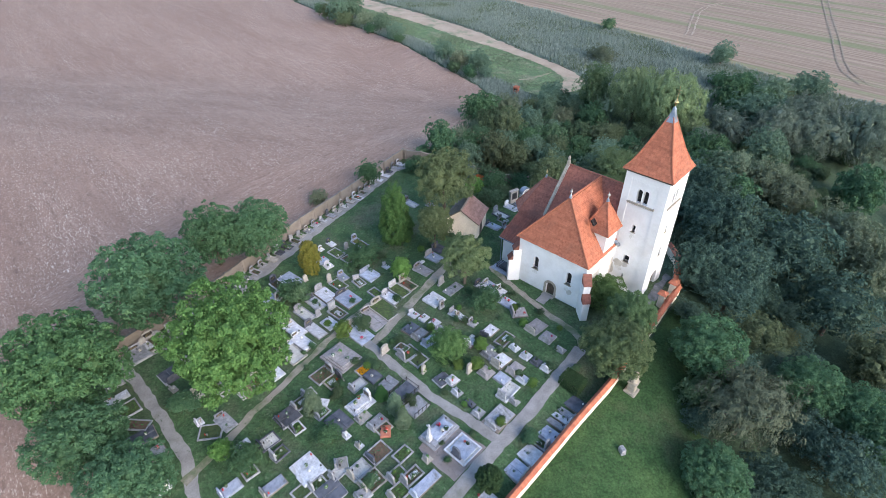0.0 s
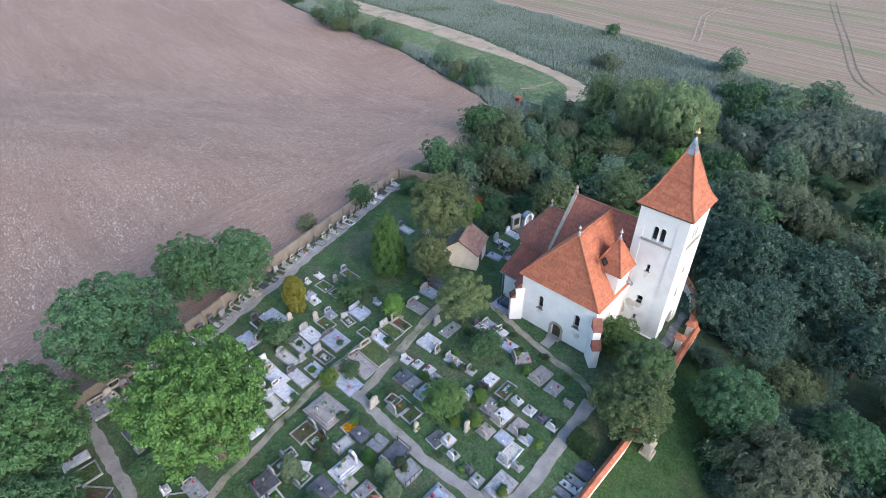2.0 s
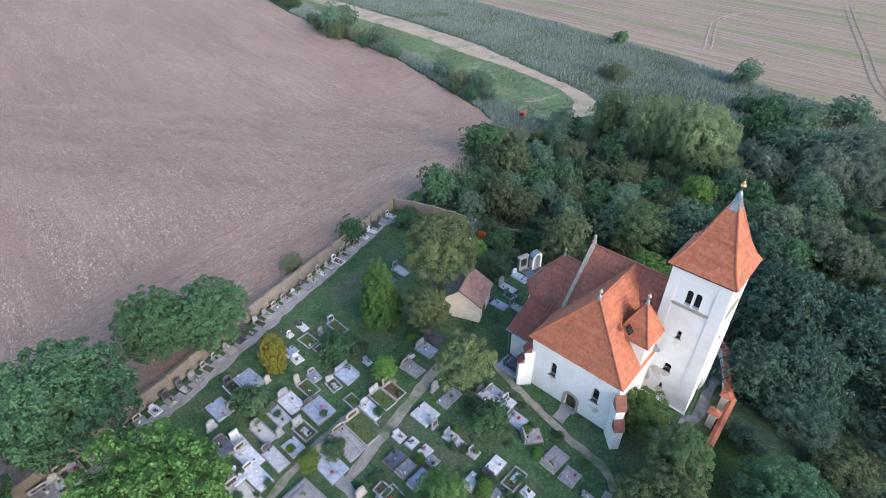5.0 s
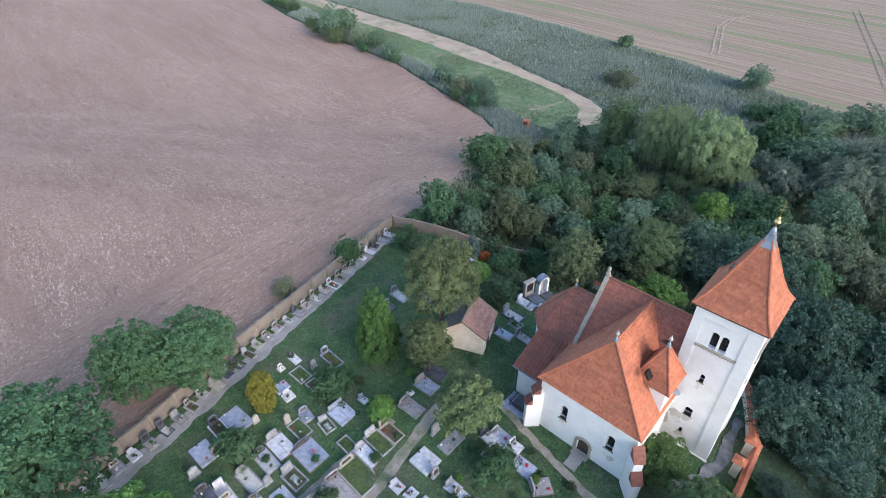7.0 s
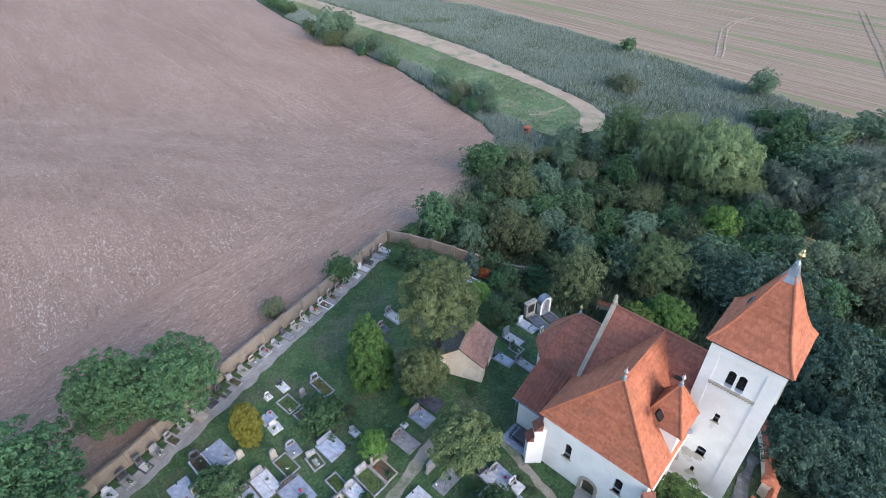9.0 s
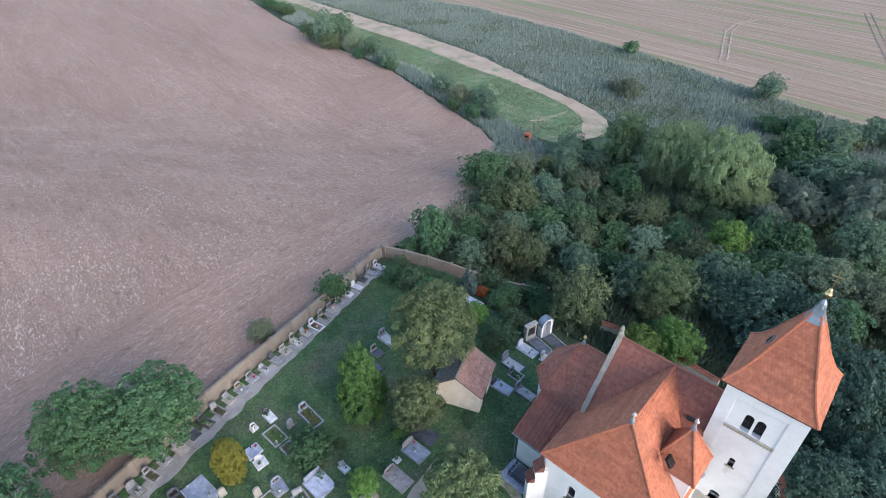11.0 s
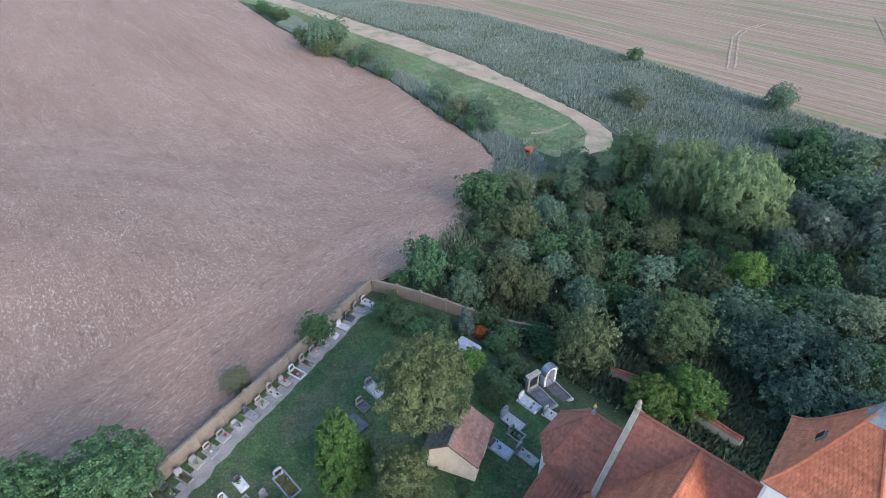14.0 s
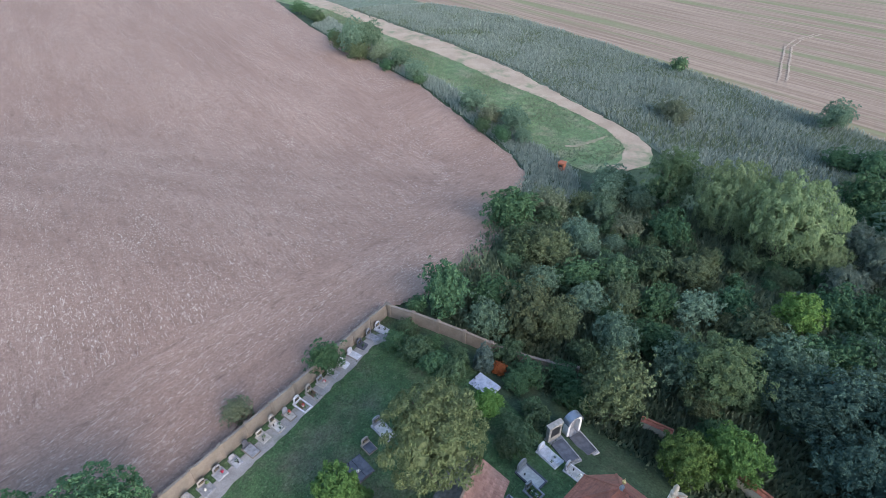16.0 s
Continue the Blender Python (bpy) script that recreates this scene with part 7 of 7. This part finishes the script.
grave(-15.18, 37.04, -40.5, 2.71, 1.60, "frame", "t", "gravel", True, 113)
grave(-16.07, 38.56, -43.2, 1.26, 1.00, "slab", "b", "", True, 114)
grave(-16.12, 34.47, -39.4, 1.39, 1.20, "flat", "w", "", False, 115)
grave(-7.35, 41.65, -44.1, 3.20, 2.10, "slab", "p", "", True, 116)
grave(-6.29, 42.84, -42.9, 3.20, 1.90, "frame", "t", "grass", True, 117)
grave(-5.76, 44.49, -43.9, 2.21, 1.10, "slab", "w", "", True, 118)
grave(-4.92, 45.65, -44.0, 2.43, 1.30, "frame", "g", "grass", True, 119)
grave(-3.96, 46.49, -41.4, 2.09, 1.10, "frame", "t", "soil", True, 120)
grave(-8.79, 39.59, -42.9, 3.20, 1.70, "slab", "b", "", True, 121)
grave(-10.10, 36.42, -39.7, 3.20, 2.40, "tomb", "p", "", False, 122)
grave(-11.62, 34.25, 230.2, 1.91, 1.50, "frame", "g", "plants", True, 123)
grave(-10.42, 33.46, -131.6, 1.53, 1.30, "frame", "t", "plants", True, 124)
grave(-7.70, 34.64, 46.1, 1.26, 1.00, "frame", "t", "orange", False, 125)
grave(-6.71, 33.90, -40.9, 1.52, 1.20, "slab", "d", "", False, 126)
grave(-5.07, 32.89, -38.2, 1.40, 1.40, "slab", "g", "", False, 127)
grave(-5.80, 36.79, -40.6, 0.55, 0.90, "stone", "t", "", True, 128)
grave(-4.10, 37.17, -38.4, 1.26, 1.00, "frame", "g", "soil", False, 129)
grave(-3.50, 36.51, 44.7, 1.80, 1.40, "frame", "g", "grass", True, 130)
grave(-2.35, 35.50, 45.0, 1.51, 1.20, "frame", "g", "grass", False, 131)
grave(-1.87, 34.00, -40.0, 0.55, 0.40, "stone", "t", "", True, 132)
grave(-3.12, 41.72, -43.2, 1.01, 0.80, "urn", "w", "", True, 133)
grave(-2.01, 41.06, -41.9, 0.82, 0.90, "flat", "w", "", False, 134)
grave(-0.86, 40.26, -43.2, 0.94, 0.90, "flat", "w", "", False, 135)
grave(-0.27, 39.35, -41.4, 0.92, 0.80, "flat", "g", "", False, 136)
grave(-3.36, 39.71, 48.7, 1.54, 1.20, "slab", "d", "", False, 137)
grave(-2.40, 38.81, 48.1, 1.54, 1.00, "slab", "p", "", True, 138)
grave(-1.31, 37.86, 49.5, 1.75, 1.00, "slab", "b", "", True, 139)
grave(-0.98, 43.75, -42.1, 1.89, 1.60, "flat", "w", "", False, 140)
grave(-0.18, 42.49, -44.8, 0.55, 0.60, "stone", "g", "", True, 141)
grave(-0.22, 46.39, -42.8, 0.55, 0.80, "stone", "g", "", True, 142)
grave(1.13, 45.38, 45.6, 2.10, 1.10, "slab", "g", "", False, 143)
grave(5.37, 45.65, -46.5, 1.99, 1.20, "slab", "b", "", True, 144)
grave(4.27, 45.74, -47.4, 1.36, 1.00, "slab", "w", "", True, 145)
grave(6.85, 43.06, -43.5, 1.66, 1.20, "slab", "b", "", True, 146)
grave(6.38, 44.85, -45.2, 1.03, 0.90, "slab", "w", "", True, 147)
grave(7.95, 41.45, 8.4, 1.61, 1.30, "slab", "p", "", True, 148)
grave(1.23, 41.44, -41.8, 1.15, 0.90, "urn", "w", "", True, 149)
grave(1.87, 40.80, -39.6, 1.15, 0.80, "slab", "w", "", True, 150)
grave(3.05, 39.91, -40.1, 0.84, 0.80, "urn", "g", "", True, 151)
grave(4.67, 38.74, 48.0, 1.76, 1.10, "slab", "w", "", True, 152)
grave(6.09, 37.65, 47.1, 1.91, 1.10, "frame", "g", "plants", False, 153)
grave(6.98, 36.54, 40.8, 0.76, 0.90, "urn", "w", "", True, 154)
grave(2.81, 37.50, 49.3, 1.44, 1.00, "slab", "w", "", True, 155)
grave(4.54, 36.00, 45.5, 1.54, 1.20, "slab", "g", "", True, 156)
grave(5.49, 34.91, 44.8, 1.78, 1.30, "slab", "w", "", True, 157)
grave(6.76, 33.90, 45.1, 1.56, 1.10, "slab", "p", "", True, 158)
grave(4.02, 33.58, 44.6, 1.20, 1.20, "slab", "p", "", True, 159)
grave(5.46, 32.85, 46.3, 1.11, 1.30, "slab", "b", "", False, 160)
grave(7.95, 35.47, 45.4, 0.92, 0.90, "urn", "w", "", True, 161)
grave(8.85, 34.70, 46.7, 0.91, 0.90, "urn", "d", "", True, 162)
grave(9.69, 33.93, 46.5, 0.90, 0.90, "urn", "w", "", True, 163)
grave(7.32, 32.73, 45.6, 0.91, 1.00, "urn", "w", "", True, 164)
grave(9.45, 39.32, 43.6, 2.06, 1.40, "slab", "p", "", True, 165)
grave(10.43, 37.85, 46.2, 1.41, 1.20, "slab", "p", "", True, 166)
grave(2.42, 33.74, -40.7, 0.55, 0.50, "stone", "t", "", True, 167)
grave(-0.08, 32.99, 42.6, 1.43, 1.20, "slab", "d", "", False, 168)
grave(0.83, 32.82, 43.9, 1.04, 1.00, "slab", "w", "", True, 169)
grave(-1.05, 51.27, -41.6, 1.97, 1.30, "slab", "b", "", True, 170)
grave(-0.29, 52.83, -38.2, 2.03, 1.30, "slab", "d", "", True, 171)
grave(-2.33, 48.92, -40.0, 2.11, 1.20, "slab", "p", "", True, 172)
grave(-6.77, 50.05, -42.9, 0.89, 0.60, "urn", "w", "", True, 173)
grave(-2.53, 50.56, -42.0, 0.55, 0.50, "flat", "w", "", False, 174)

# low overgrown kerbs
for x, y, turn, length, wide, fill, seed in ((-13.2, 53.2, -41, 1.9, 1.2, "grass", 190), (-11.6, 51.9, -43, 1.5, 1.0, "soil", 191), (-12.0, 47.3, -42, 2.0, 1.2, "grass", 192), (4.6, 43.9, -44, 1.9, 1.1, "soil", 193), (-7.6, 45.6, -42, 1.6, 1.0, "grass", 194)):
    grave(x, y, turn, length, wide, "frame", "g", fill, False, seed)

# small plants grown up beside the graves
low = random.Random(23)
planted = 0
while planted < 90:
    u, v = low.uniform(-24, 4), low.uniform(-24, 2)
    x, y = wld(u, v)
    if y > 56 or x < -20 or (u > -14 and v > -1.8) or any((x - c) ** 2 + (y - d) ** 2 < r * r for c, d, r in TRODDEN):
        continue
    planted += 1
    tree(low.choice(("clump", "clump", "lime", "clump", "bush")), x, y, low.uniform(0.22, 0.5), 700 + planted)

# the row along the field wall
row = random.Random(4)
WALL_W = [(-31.6, 37.2), (-24.7, 47.0), (-19.4, 57.0), (-13.0, 67.2), (-6.4, 78.4)]
for k in range(33):
    at = 0.03 + 0.925 * k / 32
    (xa, ya), (xb, yb) = line_at(WALL_W, at - 0.01), line_at(WALL_W, at + 0.01)
    px, py = line_at(WALL_W, at)
    d = math.dist((xa, ya), (xb, yb))
    nx, ny = (yb - ya) / d, -(xb - xa) / d
    style = row.choice(("urn", "slab", "frame", "frame", "slab", "urn"))
    L = {"urn": 1.05, "slab": 1.4, "frame": 1.45}[style] * row.uniform(0.9, 1.1)
    out = 0.35 + L / 2
    grave(px + nx * out, py + ny * out, math.degrees(math.atan2(ny, nx)), L, row.uniform(0.7, 0.95), style, row.choice("ttgwtdg"), row.choice(("soil", "gravel", "plants")), True, 400 + k)


# ---- single things ----
def monument(u, v, turn, white):
    x, y = wld(u, v)
    thing = tagged(empty("family_monument", x, y, height(x, y), -42.5 + turn), "white arched family monument over a dark slab" if white else "tan family monument with dark panel and slab", "grave", "graves in the churchyard")
    bm = bmesh.new()
    box(bm, -0.3, 2.75, -0.78, 0.78, -0.6, 0.20, 0.02)
    part("plinth", bm, STONE["g"], thing)
    bm = bmesh.new()
    box(bm, 0.45, 2.55, -0.6, 0.6, 0.20, 0.34, 0.02)
    part("slab", bm, STONE["d"], thing, "dark polished slab")
    if white:
        for side in (-1, 1):
            bm = bmesh.new()
            box(bm, -0.30, 0.30, *sorted((side * 0.48, side * 0.74)), 0.20, 1.75, 0.015)
            part("pillar", bm, PLASTER, thing)
        bm = bmesh.new()
        pts = [(0.74 * math.cos(math.pi * k / 12), 1.75 + 0.72 * math.sin(math.pi * k / 12)) for k in range(13)]
        pts += [(0.48 * math.cos(math.pi * k / 12), 1.75 + 0.46 * math.sin(math.pi * k / 12)) for k in range(12, -1, -1)]
        for a, b, c, d in zip(pts[:12], pts[1:13], pts[-2:-14:-1], pts[-1:-13:-1]):
            prism(bm, [a, d, c, b], 0.6, pose(0.30, 0, 0, 0, 0, 90))
        bmesh.ops.remove_doubles(bm, verts=bm.verts, dist=0.001)
        bmesh.ops.recalc_face_normals(bm, faces=bm.faces)
        part("arch", bm, PLASTER, thing)
        bm = bmesh.new()
        for k in range(10):
            a0, a1 = math.pi * k / 10, math.pi * (k + 0.98) / 10
            prism(bm, [(0.82 * math.cos(a0), 1.75 + 0.80 * math.sin(a0)), (0.75 * math.cos(a0), 1.75 + 0.73 * math.sin(a0)), (0.75 * math.cos(a1), 1.75 + 0.73 * math.sin(a1)), (0.82 * math.cos(a1), 1.75 + 0.80 * math.sin(a1))], 0.76, pose(0.38, 0, 0, 0, 0, 90))
        bmesh.ops.remove_doubles(bm, verts=bm.verts, dist=0.012)
        part("metal_hood", bm, LEAD, thing, "blue-grey sheet metal hood")
        bm = bmesh.new()
        box(bm, -0.28, -0.2, -0.47, 0.47, 0.2, 2.1)
        part("back_panel", bm, STONE["g"], thing)
    else:
        bm = bmesh.new()
        box(bm, -0.22, 0.16, -0.66, 0.66, 0.20, 1.95, 0.02)
        box(bm, -0.28, 0.22, -0.74, 0.74, 1.952, 2.10, 0.02)
        part("headstone", bm, STONE["t"], thing)
        bm = bmesh.new()
        box(bm, 0.158, 0.185, -0.42, 0.42, 0.75, 1.75)
        part("panel", bm, PLAQUE, thing, "dark inscribed panel")


monument(-18.6, 13.6, -14, False)
monument(-18.2, 15.7, -14, True)

# iron-fenced plot beside the sacristy
x, y = wld(-10.15, 0.55)
plot = tagged(empty("fenced_tomb", x, y, height(x, y), -42.5), "pale concrete plot with a dark iron-fenced tomb", "grave")
bm = bmesh.new()
box(bm, -1.45, 1.45, -0.95, 1.0, -0.3, 0.16, 0.02)
part("platform", bm, STONE["b"], plot, "pale sky-tinted platform")
bm = bmesh.new()
box(bm, -0.75, 1.2, -0.3, 0.85, 0.16, 0.34, 0.02)
part("slab", bm, STONE["d"], plot)
bm = bmesh.new()
for k in range(15):
    xx = -0.95 + k * 0.165
    tube(bm, (xx, -0.45, 0.16), (xx, -0.45, 0.78), 0.022, 0.012, 5)
for k in range(8):
    yy = -0.45 + k * 0.175
    tube(bm, (-0.95, yy, 0.16), (-0.95, yy, 0.78), 0.022, 0.012, 5)
for zz in (0.3, 0.66):
    tube(bm, (-0.98, -0.45, zz), (1.38, -0.45, zz), 0.022, 0.022, 5)
    tube(bm, (-0.95, -0.48, zz), (-0.95, 0.8, zz), 0.022, 0.022, 5)
part("fence", bm, IRON, plot, "dark wrought-iron fence")

# weathered wayside figure outside the wall, kept to a plain shape
x, y = 17.3, 32.0
bm = bmesh.new()
box(bm, -0.55, 0.55, -0.55, 0.55, -0.4, 0.25, 0.04)
box(bm, -0.36, 0.36, -0.36, 0.36, 0.25, 1.25, 0.04, (0.05, 0.05))
box(bm, -0.44, 0.44, -0.44, 0.44, 1.25, 1.40, 0.03)
lathe(bm, [(0.34, 1.40), (0.38, 1.6), (0.30, 2.0), (0.34, 2.3), (0.22, 2.55), (0.12, 2.62), (0.17, 2.78), (0.12, 2.95), (0.03, 3.0)], 0.02, 0, 9)
me = bpy.data.meshes.new("stone_statue")
bm.to_mesh(me)
bm.free()
me.materials.append(SANDSTONE)
ob = tagged(new("stone_statue", me), "weathered sandstone statue on a square pedestal", "statue")
ob.matrix_basis = pose(x, y, height(x, y), 0, 0, -42.5)

x, y = 15.0, 26.2
bm = bmesh.new()
box(bm, -0.26, 0.26, -0.34, 0.34, -0.25, 0.62, 0.05, (0.06, 0.06))
me = bpy.data.meshes.new("boundary_stone")
bm.to_mesh(me)
bm.free()
me.materials.append(STONE["g"])
ob = tagged(new("boundary_stone", me), "pale squared stone block on the grass", "stone")
ob.matrix_basis = pose(x, y, height(x, y), 3, -4, 20)

# raised hunting hide at the field's tip
x, y = 17.4, 124.4
hide = tagged(empty("hunting_hide", x, y, height(x, y) - 0.4, -30), "orange-stained timber hunting hide on legs", "hide")
bm = bmesh.new()
box(bm, -0.55, 0.55, -0.55, 0.55, 1.0, 2.4, 0.02)
part("cabin", bm, HUT_RED, hide)
bm = bmesh.new()
box(bm, -0.68, 0.68, -0.68, 0.68, 2.402, 2.52, 0.0, (0.1, 0.1))
part("roof", bm, HUT_RED, hide)
bm = bmesh.new()
box(bm, -0.35, 0.35, -0.565, -0.552, 1.75, 2.1)
part("window", bm, GLASS, hide)
for sx in (-1, 1):
    for sy in (-1, 1):
        bm = bmesh.new()
        tube(bm, (sx * 0.7, sy * 0.7, -0.3), (sx * 0.48, sy * 0.48, 1.0), 0.06, 0.06, 6)
        part("leg", bm, TIMBER, hide)
bm = bmesh.new()
tube(bm, (-0.25, -1.7, -0.2), (-0.25, -0.75, 1.2), 0.04, 0.04, 5)
tube(bm, (0.25, -1.7, -0.2), (0.25, -0.75, 1.2), 0.04, 0.04, 5)
for k in range(4):
    tube(bm, (-0.25, -1.55 + 0.22 * k, 0.05 + 0.32 * k), (0.25, -1.55 + 0.22 * k, 0.05 + 0.32 * k), 0.03, 0.03, 5)
part("ladder", bm, TIMBER, hide)
